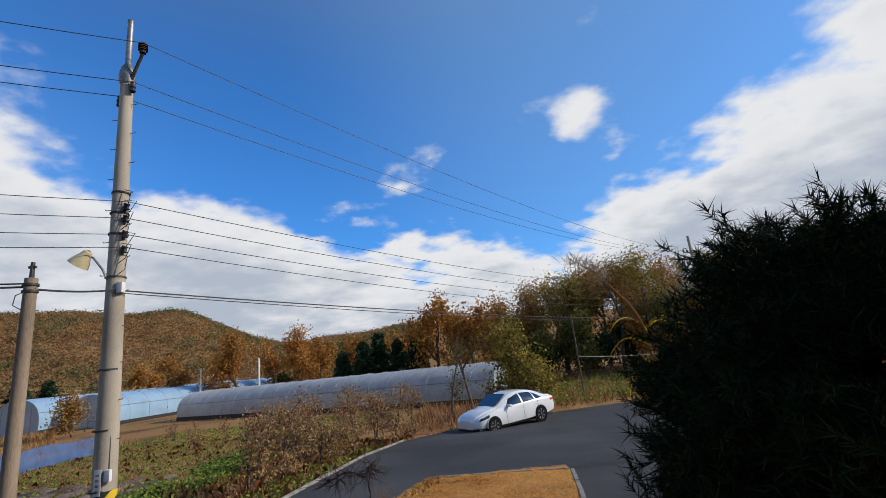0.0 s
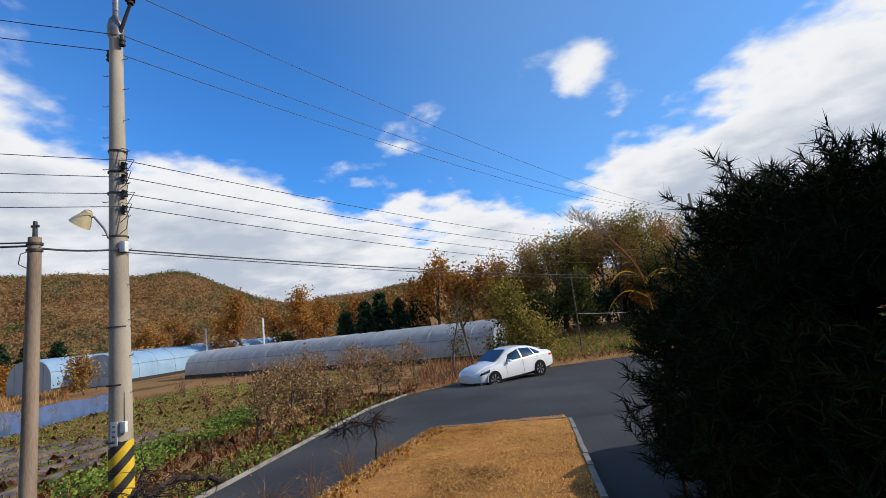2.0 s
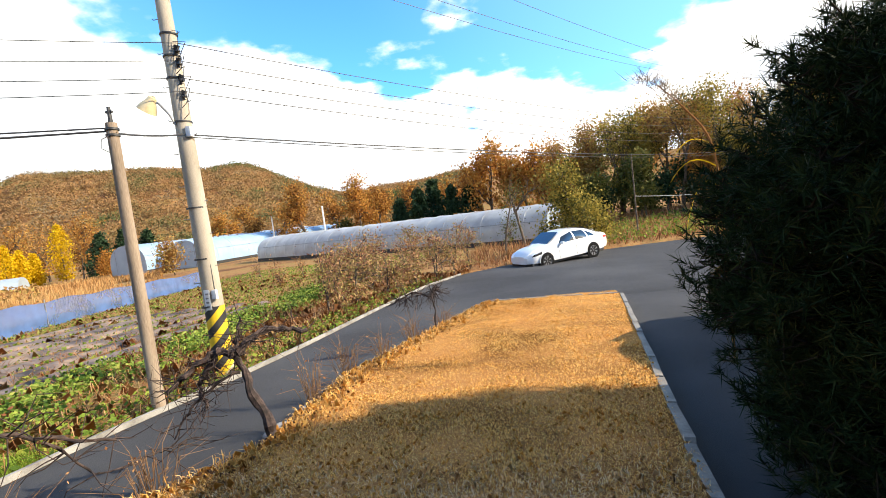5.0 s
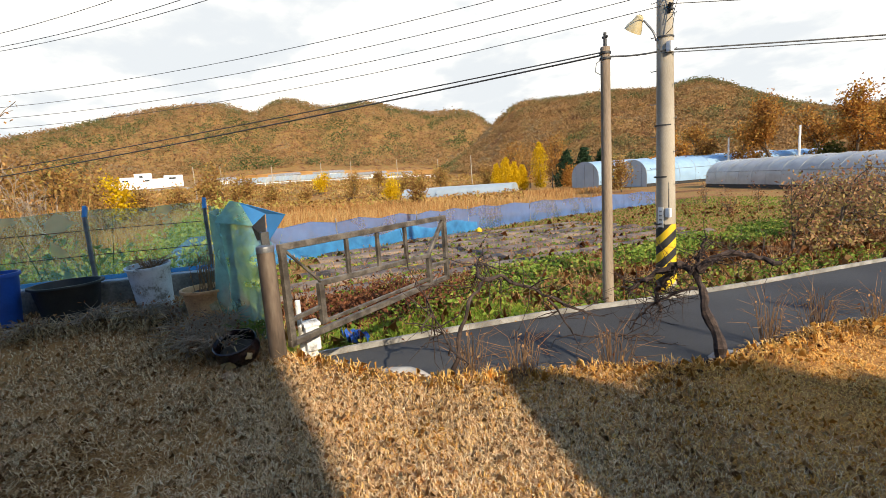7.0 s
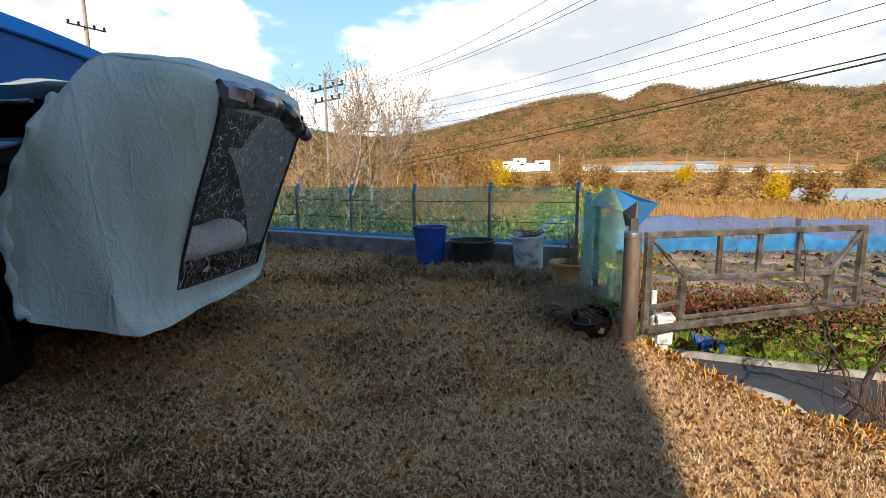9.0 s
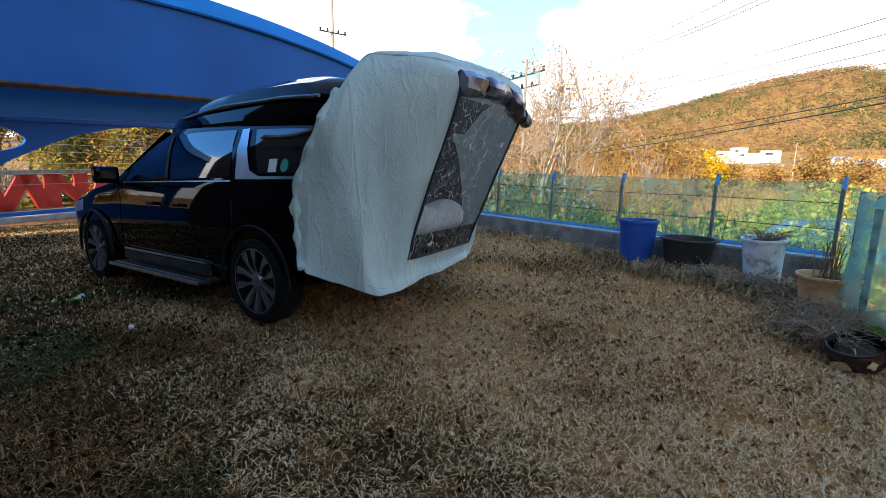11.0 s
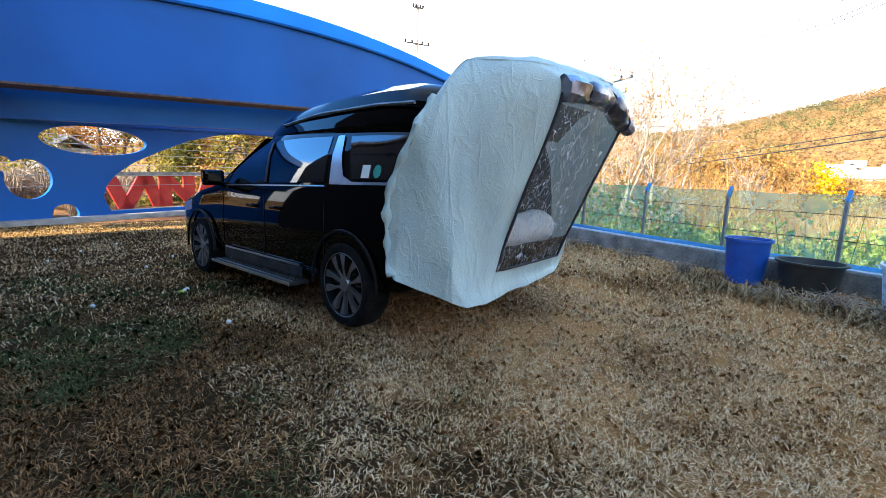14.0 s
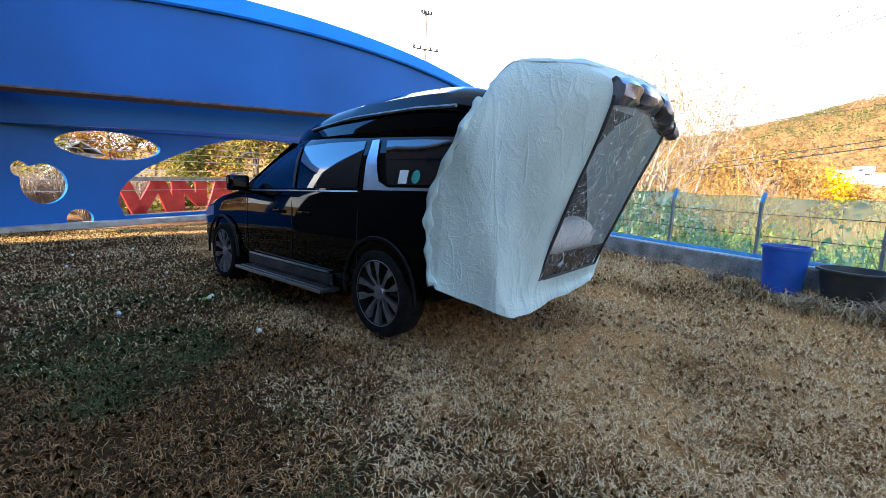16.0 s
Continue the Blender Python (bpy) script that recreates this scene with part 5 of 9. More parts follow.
# high roof
roof_st = [(2.12, 0.30, 1.59, 0.02), (1.98, 0.50, 1.62, 0.07), (1.7, 0.66, 1.655, 0.16), (1.2, 0.75, 1.67, 0.25), (0.5, 0.78, 1.67, 0.31), (-0.3, 0.78, 1.66, 0.33), (-0.66, 0.74, 1.64, 0.30), (-0.84, 0.62, 1.61, 0.23)]
bm = bmesh.new()
rings_ = []
for x, w, z, h in catmull(roof_st, 4):
    half = [(0, z - 0.08), (w, z - 0.08), (w + 0.03, z - 0.02), (w + 0.02, z + 0.02 * min(1, h * 8)), (w - 0.01, z + h * 0.45), (w - 0.06, z + h * 0.72), (w - 0.2, z + h * 0.92), (0, z + h)]
    rings_.append([(x, a, b) for a, b in half] + [(x, -a, b) for a, b in half[-2:0:-1]])
loft(bm, rings_)
part("high_roof", bm, M_BLACKCAR, van, "raised glossy black roof")
for s in (1, -1):
    bm = bmesh.new()
    sweep(bm, [(x, s * (0.80 - 0.05 * (x > 1.2)), z) for x, z in ((1.35, 1.735), (0.6, 1.785), (-0.2, 1.79), (-0.62, 1.77))], 0.014, 6)
    part("roof_trim", bm, M_STEEL, van, "slim grey roof trim")
WINDOWS = [("front_window", [(2.30, 1.150), (1.86, 1.155), (1.385, 1.165)], [(2.24, 1.18), (1.82, 1.455), (1.47, 1.575)]), ("sliding_door_window", [(1.30, 1.165), (0.85, 1.175), (0.32, 1.185)], [(1.37, 1.575), (0.90, 1.585), (0.36, 1.575)]), ("rear_quarter_window", [(-0.06, 1.215), (-0.4, 1.215), (-0.72, 1.22)], [(0.09, 1.565), (-0.3, 1.555), (-0.70, 1.53)])]
for s in (1, -1):
    for nm, lo, hi in WINDOWS:
        bm = bmesh.new()
        side_panel(bm, vst, (lo, hi), s)
        part(nm, bm, M_BLACKGLASS, van, "dark tinted glass")
    bm = bmesh.new()
    side_panel(bm, vst, ([(0.25, 1.33), (0.095, 1.33)], [(0.27, 1.575), (0.18, 1.58)]), s, 0.012)
    side_panel(bm, vst, ([(0.24, 1.24), (0.05, 1.24)], [(0.25, 1.33), (0.095, 1.33)]), s, 0.012)
    side_panel(bm, vst, ([(0.23, 1.17), (-0.14, 1.17)], [(0.24, 1.24), (0.05, 1.24)]), s, 0.012)
    bmesh.ops.remove_doubles(bm, verts=bm.verts, dist=1e-4)
    part("pillar_trim", bm, M_CHROME, van, "broad patterned chrome pillar trim")
    bm = bmesh.new()
    side_panel(bm, vst, ([(0.23, 1.17), (-0.74, 1.175)], [(0.23, 1.19), (-0.74, 1.20)]), s, 0.012)
    part("waist_trim", bm, M_CHROME, van, "thin chrome trim under the windows")
    bm = bmesh.new()
    side_panel(bm, vst, ([(2.45, 1.12), (0.30, 1.15)], [(2.45, 1.131), (0.30, 1.162)]), s, 0.010)
    part("waist_trim", bm, M_CHROME, van, "thin chrome trim under the windows")
    bm = bmesh.new()
    side_panel(bm, vst, ([(1.40, 1.17), (1.345, 1.17)], [(1.47, 1.57), (1.415, 1.575)]), s, 0.009)
    part("door_pillar", bm, M_DARK, van)
    # door seams, handles
    for x in (2.42, 1.36, 0.28):
        bm = bmesh.new()
        sweep(bm, [(x, s * 0.992, 0.40), (x, s * 0.995, 0.62), (x, s * 0.985, 0.95), (x + 0.02, s * 0.965, 1.12)], 0.004, 4)
        part("door_seam", bm, M_RIMDARK, van)
    for x in (1.62, 1.12):
        bm = bmesh.new()
        box(bm, (x, s * 0.992, 0.93), (0.20, 0.035, 0.035), 0.012)
        part("door_handle", bm, M_BLACKCAR, van)
    # running board
    bm = bmesh.new()
    box(bm, (1.5, s * 1.03, 0.275), (1.75, 0.20, 0.035), 0.012)
    part("running_board", bm, M_BLACKPLASTIC, van, "dark ribbed running board with bright strips")
    for k in range(6):
        bm = bmesh.new()
        box(bm, (1.5, s * (0.955 + 0.026 * k), 0.2955), (1.68, 0.006, 0.008), 0.002)
        part("tread_strip", bm, M_CHROME if k in (0, 5) else M_DARK, van)
    bm = bmesh.new()
    box(bm, (1.5, s * 1.133, 0.278), (1.74, 0.012, 0.03), 0.004)
    part("running_board_edge", bm, M_CHROME, van)
    bm = bmesh.new()
    box(bm, (1.5, s * 0.998, 0.43), (1.62, 0.02, 0.018), 0.006)
    part("sill_trim", bm, M_CHROME, van, "bright metal sill trim strip")
    bm = bmesh.new()
    box(bm, (1.5, s * 0.985, 0.36), (1.66, 0.03, 0.10), 0.012)
    part("sill_plate", bm, M_DARK, van)
    # mirror
    bm = bmesh.new()
    box(bm, (2.32, s * 1.10, 1.205), (0.13, 0.22, 0.17), 0.05, seg=4)
    rod(bm, (2.34, s * 0.95, 1.13), (2.33, s * 1.06, 1.16), 0.035, 0.03)
    part("mirror", bm, M_BLACKCAR, van)
    # lamps and bumper details
    bm = bmesh.new()
    side_panel(bm, vst, ([(3.82, 0.74), (3.42, 0.79)], [(3.76, 0.86), (3.38, 0.92)]), s, 0.012)
    part("headlight", bm, M_CHROME, van, "clear headlight")
    for x in (0.0, 3.06):
        wheel(van, x, s * 0.893, 0.358, 0.264, 0.235, s, 10)
        bm = bmesh.new()
        pts = [(x + 0.44 * math.cos(a), s * 1.002, 0.37 + 0.43 * math.sin(a)) for a in [radians(k) for k in range(-8, 190, 12)]]
        sweep(bm, pts, 0.016, 5)
        part("wheel_arch", bm, M_RIMDARK, van)
bm = bmesh.new()
loft(bm, [[(2.80 - 0.02, -0.78, 1.15), (2.80 - 0.02, 0.78, 1.15)], [(1.80, -0.70, 1.605), (1.80, 0.70, 1.605)]], False)
bmesh.ops.translate(bm, verts=bm.verts, vec=(0.04, 0, 0.035))
part("windshield", bm, M_BLACKGLASS, van)
for x0, mt, nm, r0 in ((-0.20, M_WHITE, "notice_sticker", 0), (-0.36, M_TEAL, "round_sticker", 1)):
    bm = bmesh.new()
    if r0:
        ring_ = [bm.verts.new(side_point(vst, x0 + 0.042 * math.cos(a), 1.275 + 0.050 * math.sin(a), 0.011)) for a in [2 * math.pi * k / 20 for k in range(20)]]
        bm.faces.new(ring_)
    else:
        side_panel(bm, vst, ([(x0 + 0.02, 1.225), (x0 - 0.075, 1.225)], [(x0 + 0.02, 1.325), (x0 - 0.075, 1.325)]), 1, 0.010, 3, 3)
    part(nm, bm, mt, van, "small window sticker")
# tailgate swung up inside the tent
bm = bmesh.new()
loft(bm, [[(-0.95, -0.66, 1.58), (-0.95, 0.66, 1.58)], [(-1.2, -0.56, 1.76), (-1.2, 0.56, 1.76)], [(-1.38, -0.40, 1.78), (-1.38, 0.40, 1.78)]], False)
part("tailgate", bm, M_BLACKCAR, van, "raised tailgate")

# ---- tailgate tent ----
tent = thing("tailgate_tent", "grey-green fabric tailgate tent with a clear rear window", "tent")
COLS = [  # rows from hem to ridge; columns: van side, corner, window edge, window edge, corner, far van side
    [(-2.05, -3.26, 0.62), (-2.33, -2.84, 0.46), (-2.66, -2.86, 0.46), (-3.70, -2.93, 0.53), (-3.97, -3.10, 0.58), (-4.12, -3.70, 0.62)],
    [(-2.05, -3.32, 0.80), (-2.27, -2.93, 0.72), (-2.68, -2.87, 0.67), (-3.71, -2.94, 0.68), (-4.00, -3.04, 0.72), (-4.13, -3.72, 0.80)],
    [(-2.05, -3.31, 1.25), (-2.22, -2.97, 1.28), (-2.69, -2.66, 1.28), (-3.71, -2.68, 1.30), (-3.96, -2.98, 1.28), (-4.12, -3.72, 1.25)],
    [(-2.12, -3.10, 1.70), (-2.24, -2.98, 1.84), (-2.70, -2.44, 1.90), (-3.70, -2.42, 1.92), (-3.92, -2.96, 1.82), (-4.08, -3.66, 1.70)],
    [(-2.36, -3.14, 1.98), (-2.42, -3.00, 2.12), (-2.64, -2.58, 2.09), (-3.68, -2.54, 2.12), (-3.80, -2.98, 2.12), (-3.92, -3.60, 1.96)],
    [(-2.75, -3.48, 2.08), (-2.78, -3.02, 2.21), (-2.82, -2.72, 2.18), (-3.50, -2.70, 2.20), (-3.46, -3.02, 2.22), (-3.50, -3.52, 2.08)]]
SUB = 14
dense = [[np.array(row[k // SUB]) * (1 - k % SUB / SUB) + np.array(row[min(k // SUB + 1, 5)]) * (k % SUB / SUB) for k in range(5 * SUB + 1)] for row in COLS]
round_ = [catmull(row, SUB) for row in COLS]
dense = [[0.62 * a_ + 0.38 * b_ for a_, b_ in zip(ra, rb)] for ra, rb in zip(dense, round_)]
dense = np.array([catmull([dense[r][c] for r in range(len(COLS))], SUB) for c in range(len(dense[0]))]).transpose(1, 0, 2)
nv, nu = dense.shape[:2]
bm, bw, bd = bmesh.new(), bmesh.new(), bmesh.new()
vt = {}


def tent_vertex(b, i, j, wrinkle):
    key = (id(b), i, j)
    if key not in vt:
        p = Vector(dense[i, j])
        if wrinkle:
            d = Vector((p.x + 3.07, p.y + 3.6, 0)).normalized()
            q = p * 1.0
            fold = noise.noise(Vector((q.x * 9, q.y * 9, q.z * 1.6))) * 0.010 + noise.noise(Vector((q.x * 6 + q.z, q.y * 6, q.z * 0.7))) * 0.030 + (0.5 - abs(noise.noise(Vector((q.x * 11 + q.z * 3, q.y * 11, q.z * 2.0))))) * 0.010
            p = p + d * fold + Vector((0, 0, noise.noise(q * 6) * 0.01))
        vt[key] = b.verts.new(p)
    return vt[key]


for i in range(nv - 1):
    for j in range(nu - 1):
        window = SUB <= i < 3 * SUB and 2 * SUB <= j < 3 * SUB
        b = (bd if i < SUB + 5 else bw) if window else bm
        b.faces.new([tent_vertex(b, *k, True) for k in ((i, j), (i, j + 1), (i + 1, j + 1), (i + 1, j))])
fabric = part("fabric", bm, M_TENT, tent)
sd = fabric.modifiers.new("smooth", "SUBSURF")
sd.levels = sd.render_levels = 1
bm = bmesh.new()
collar_ = [Vector(dense[i, 0]) + Vector((0.0, -0.02, 0.0)) for i in range(2, 4 * SUB - 6)]
sweep(bm, collar_, [0.024 + 0.020 * abs(noise.noise(Vector((0, 0, p_.z * 7)))) + 0.012 * math.sin(p_.z * 31) for p_ in collar_], 10)
for v in bm.verts:
    v.co += Vector((noise.noise(v.co * 15), noise.noise(v.co * 13 + Vector((5, 0, 0))), 0)) * 0.016
part("collar", bm, M_TENT, tent, "gathered fabric edge against the van")
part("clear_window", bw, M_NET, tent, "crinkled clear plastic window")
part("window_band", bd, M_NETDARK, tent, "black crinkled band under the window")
edge = [dense[i, 2 * SUB] for i in range(SUB, 3 * SUB + 1)] + [dense[3 * SUB, j] for j in range(2 * SUB, 3 * SUB + 1)] + [dense[i, 3 * SUB] for i in range(3 * SUB, SUB - 1, -1)] + [dense[SUB, j] for j in range(3 * SUB, 2 * SUB - 1, -1)]
bm = bmesh.new()
sweep(bm, [Vector(p) + Vector((0, 0.008, 0)) for p in edge], 0.011, 6)
part("binding", bm, M_BLACKCLOTH, tent, "black window binding")
bm = bmesh.new()
n_roll = 40
pts = [Vector((-2.70 - 1.08 * k / n_roll, -2.43 + 0.012 * math.sin(k * 0.5), 1.925 + 0.03 * math.sin(math.pi * min(1, k / 30)) - 0.16 * (max(0, k - 25) / 15) ** 1.4)) for k in range(n_roll + 1)]
sweep(bm, pts, [0.080 * (1 - 0.20 * max(0, 1 - min(abs(k - s_) for s_ in (11, 25, 36)) / 2.0)) * (1 - 0.35 * max(0, k - 30) / 10) for k in range(n_roll + 1)], 16)
for v in bm.verts:
    q = Vector((v.co.x * 5, v.co.y * 24, v.co.z * 24))
    v.co += Vector((0, noise.noise(q), noise.noise(q + Vector((3, 1, 2))))) * 0.022 + Vector((noise.noise(v.co * 14), 0, noise.noise(v.co * 17))) * 0.010
part("rolled_curtain", bm, M_SILVER, tent, "rolled shiny grey curtain")
for k in (11, 25, 36):
    bm = bmesh.new()
    c = pts[k]
    sweep(bm, [c + Vector((0, 0.066 * math.cos(a), 0.066 * math.sin(a))) for a in [radians(d) for d in range(0, 361, 30)]], 0.008, 6)
    part("strap", bm, M_BLACKCLOTH, tent)
bm = bmesh.new()
sweep(bm, [Vector(dense[4 * SUB, j]) + Vector((0, 0, 0.004)) for j in range(0, 5 * SUB + 1)], 0.006, 5)
part("seam", bm, M_TENT, tent)
bm = bmesh.new()
sweep(bm, [Vector((-2.70 - 0.85 * k / 12, -2.97 + 0.02 * math.sin(k), 0.95 + 0.02 * math.sin(k * 0.9))) for k in range(13)], [0.06] + [0.135] * 11 + [0.06], 14)
cushion = part("cushion", bm, M_PILLOW)
tagged(cushion, "cream rolled cushion behind the clear tent window", "cushion")
bm = bmesh.new()
box(bm, (-3.07, -3.55, 0.80), (1.5, 1.0, 0.16), 0.05)
tagged(part("mattress", bm, M_BLACKCLOTH), "dark mattress in the open van tail", "mattress")

# ---- cars on the road ----
def sedan(name, label, m, paint):
    c = thing(name, label, "car", m=m)
    st = [(-1.02, 0.42, 0.88, 0.70, 0.96, 0.60, 0.01), (-0.92, 0.34, 0.93, 0.84, 1.03, 0.66, 0.02), (-0.5, 0.26, 0.96, 0.89, 1.12, 0.64, 0.02), (0.0, 0.24, 0.955, 0.90, 1.33, 0.62, 0.02), (0.5, 0.22, 0.95, 0.905, 1.44, 0.62, 0.03), (1.2, 0.22, 0.93, 0.905, 1.46, 0.62, 0.03),
          (1.75, 0.22, 0.91, 0.90, 1.30, 0.60, 0.03), (2.3, 0.23, 0.88, 0.90, 1.02, 0.66, 0.03), (2.9, 0.24, 0.80, 0.88, 0.92, 0.62, 0.03), (3.3, 0.26, 0.70, 0.80, 0.78, 0.55, 0.02), (3.54, 0.30, 0.56, 0.60, 0.62, 0.42, 0.01)]
    bm, s_ = body_mesh(st)
    part("body", bm, paint, c)
    for s in (1, -1):
        for nm, lo, hi in (("front_window", [(1.92, 0.955), (1.02, 0.97)], [(1.62, 1.22), (1.05, 1.37)]), ("rear_window", [(0.94, 0.97), (0.22, 0.985)], [(0.96, 1.37), (0.34, 1.32)]), ("quarter_window", [(0.16, 0.99), (-0.22, 1.0)], [(0.26, 1.30), (-0.02, 1.15)])):
            bm = bmesh.new()
            side_panel(bm, s_, (lo, hi), s, 0.008)
            part(nm, bm, M_BLACKGLASS, c)
        bm = bmesh.new()
        box(bm, (1.82, s * 0.97, 0.98), (0.12, 0.18, 0.11), 0.035, seg=3)
        part("mirror", bm, paint, c)
        for x in (0.0, 2.70):
            wheel(c, x, s * 0.825, 0.325, 0.225, 0.20, s, 7, "wide")
            bm = bmesh.new()
            rod(bm, (x, s * 0.87, 0.335), (x, s * 0.906, 0.335), 0.375, 0.375, 28)
            part("wheel_well", bm, M_RIMDARK, c)
            bm = bmesh.new()
            sweep(bm, [(x + 0.385 * math.cos(a), s * 0.900, 0.335 + 0.385 * math.sin(a)) for a in [radians(k) for k in range(-5, 190, 13)]], 0.016, 5)
            part("wheel_arch", bm, paint, c)
        for x in (1.0, 0.15):
            bm = bmesh.new()
            box(bm, (x, s * 0.905, 0.80), (0.17, 0.03, 0.03), 0.01)
            part("door_handle", bm, paint, c)
        for x in (0.98, 1.98, 0.10):
            bm = bmesh.new()
            sweep(bm, [(x, s * 0.907, 0.34), (x, s * 0.91, 0.6), (x, s * 0.897, 0.92)], 0.005, 4)
            part("door_seam", bm, M_DARK, c)
        bm = bmesh.new()
        side_panel(bm, s_, ([(3.40, 0.60), (2.92, 0.68)], [(3.30, 0.70), (2.88, 0.80)]), s, 0.02)
        part("headlight", bm, M_BLACKGLASS, c, "dark clear headlight")
        bm = bmesh.new()
        side_panel(bm, s_, ([(-0.70, 0.80), (-0.99, 0.80)], [(-0.68, 0.90), (-0.97, 0.88)]), s, 0.012)
        part("tail_light", bm, M_RED, c)
    bm = bmesh.new()
    loft(bm, [[(2.34, -0.62, 0.985), (2.34, 0.62, 0.985)], [(2.0, -0.62, 1.185), (2.0, 0.62, 1.185)], [(1.62, -0.57, 1.40), (1.62, 0.57, 1.40)]], False)
    bmesh.ops.translate(bm, verts=bm.verts, vec=(0.03, 0, 0.04))
    part("windshield", bm, M_BLACKGLASS, c)
    bm = bmesh.new()
    loft(bm, [[(-0.52, -0.58, 1.10), (-0.52, 0.58, 1.10)], [(0.22, -0.54, 1.40), (0.22, 0.54, 1.40)]], False)
    bmesh.ops.translate(bm, verts=bm.verts, vec=(-0.03, 0, 0.05))
    part("rear_windscreen", bm, M_BLACKGLASS, c)
    bm = bmesh.new()
    box(bm, (3.50, 0, 0.36), (0.06, 1.0, 0.12), 0.02)
    part("lower_grille", bm, M_DARK, c)
    bm = bmesh.new()
    box(bm, (3.50, 0, 0.56), (0.06, 0.8, 0.05), 0.015)
    part("grille", bm, M_DARK, c)
    bm = bmesh.new()
    box(bm, (1.3, 0, 0.24), (4.2, 1.5, 0.16), 0.03)
    part("underside", bm, M_DARK, c)
    return c


sedan("white_car", "white four-door sedan parked at the bend of the road", pose(3.06, 22.5, float(road_z(2.4, 21.6)), 0, 2.0, -145.0), M_WHITECAR)
sedan("dark_car", "dark parked car half hidden behind the pine", pose(3.8, 3.85, float(road_z(3.8, 4.9)), 0, 3.0, 96), M_BLACKCAR)

# ---- utility poles and wires ----
def iron(bm, p, q, r=0.012):
    rod(bm, p, q, r, r, 6)


P2X, P2Y = -5.16, 7.0
P2Z = float(land_z(P2X, P2Y)) - 0.1
pole = thing("utility_pole", "tall tapered concrete utility pole with steps and lamp", "utility pole", (P2X, P2Y, 0), 0)
bm = bmesh.new()
rod(bm, (0.06, 0, P2Z), (0.0, 0, 6.95), 0.165, 0.095, 24)
part("shaft", bm, M_POLE, pole)
bm = bmesh.new()
lathe(bm, [(0.10, 6.80), (0.125, 6.86), (0.13, 7.0), (0.10, 7.14), (0.05, 7.22), (0.048, 8.10), (0.055, 8.12), (0.0, 8.13)], 16)
part("mast_cap", bm, M_STEEL, pole)
AX = Vector((0.80, -0.30, 0))   # crossways to the line, towards the lawn
bm = bmesh.new()
rod(bm, (0, 0, 6.72), Vector((0, 0, 7.32)) + AX * 0.42, 0.032, 0.026, 8)
part("arm", bm, M_DARK, pole)
bm = bmesh.new()
c = Vector((0, 0, 7.32)) + AX * 0.42
lathe(bm, [(0.05, 0), (0.05, 0.05), (0.075, 0.055), (0.05, 0.085), (0.075, 0.09), (0.05, 0.12), (0.075, 0.125), (0.05, 0.155), (0.075, 0.16), (0.045, 0.2), (0.0, 0.21)], 14, c)
part("insulator", bm, M_VINE, pole, "dark brown ribbed insulator")
for z, off in ((6.55, -0.16), (6.72, 0.16)):
    bm = bmesh.new()
    lathe(bm, [(0.03, -0.1), (0.05, -0.08), (0.035, -0.03), (0.05, 0.0), (0.035, 0.05), (0.045, 0.09), (0.0, 0.1)], 12, Vector((0, 0, z)) + AX.normalized() * off)
    part("insulator", bm, M_DARK, pole)
for k in range(22):
    z = 0.75 + k * 0.27
    s = 1 if k % 2 else -1
    bm = bmesh.new()
    rr_ = 0.155 - 0.0088 * (z + 1)
    sweep(bm, [(s * rr_ * 0.9, 0, z), (s * (rr_ + 0.10), 0, z), (s * (rr_ + 0.115), 0, z + 0.02)], 0.007, 5)
    part("step_bolt", bm, M_STEEL, pole)
for z in (0.35, 1.15, 2.0, 3.4, 4.1, 4.45, 4.8):
    bm = bmesh.new()
    rr_ = 0.17 - 0.0088 * (z + 0.9)
    lathe(bm, [(rr_, -0.012), (rr_ + 0.012, -0.012), (rr_ + 0.012, 0.012), (rr_, 0.012)], 20, (0.02, 0, z))
    part("steel_band", bm, M_DARK, pole)
for k, z in enumerate((3.82, 4.07, 4.33, 4.53)):
    bm = bmesh.new()
    lathe(bm, [(0.02, -0.05), (0.045, -0.045), (0.03, 0), (0.045, 0.045), (0.02, 0.05)], 10, Vector((0, 0, z)) + AX.normalized() * 0.19)
    box(bm, Vector((0, 0, z)) + AX.normalized() * 0.13, (0.06, 0.03, 0.16), 0.004)
    part("spool_insulator", bm, M_DARK, pole)
for k in range(7):
    z = 3.75 + 0.18 * k
    bm = bmesh.new()
    sweep(bm, [Vector((0.13, -0.08, z)), Vector((0.26 + 0.05 * (k % 3), -0.10, z - 0.05)), Vector((0.24, -0.12, z - 0.26)), Vector((0.12, -0.1, z - 0.33))], 0.006, 5)
    part("jumper_cable", bm, M_WIRE, pole)
bm = bmesh.new()
sweep(bm, [(0.12, -0.06, 3.6), (0.135, -0.07, 2.5), (0.15, -0.08, 1.2), (0.165, -0.09, 0.62)], 0.011, 6)
part("down_cable", bm, M_WIRE, pole)
bm = bmesh.new()
box(bm, (0.185, -0.13, 0.55), (0.085, 0.06, 0.16), 0.02)
part("meter_box", bm, M_WHITE, pole, "small pale plastic box")
bm = bmesh.new()
box(bm, (0.17, -0.08, 3.22), (0.09, 0.09, 0.17), 0.02)
part("junction_box", bm, M_WHITE, pole)
# writing that cannot be read: a pale plate with grey bars
bm = bmesh.new()
box(bm, (0.06, -0.158, 0.47), (0.10, 0.006, 0.34), 0.002)
part("number_plate", bm, M_WHITE, pole, "pale plate with faint marks")
for k in range(4):
    bm = bmesh.new()
    box(bm, (0.06, -0.163, 0.57 - 0.07 * k), (0.05, 0.004, 0.028), 0)
    part("mark", bm, M_STEEL, pole)
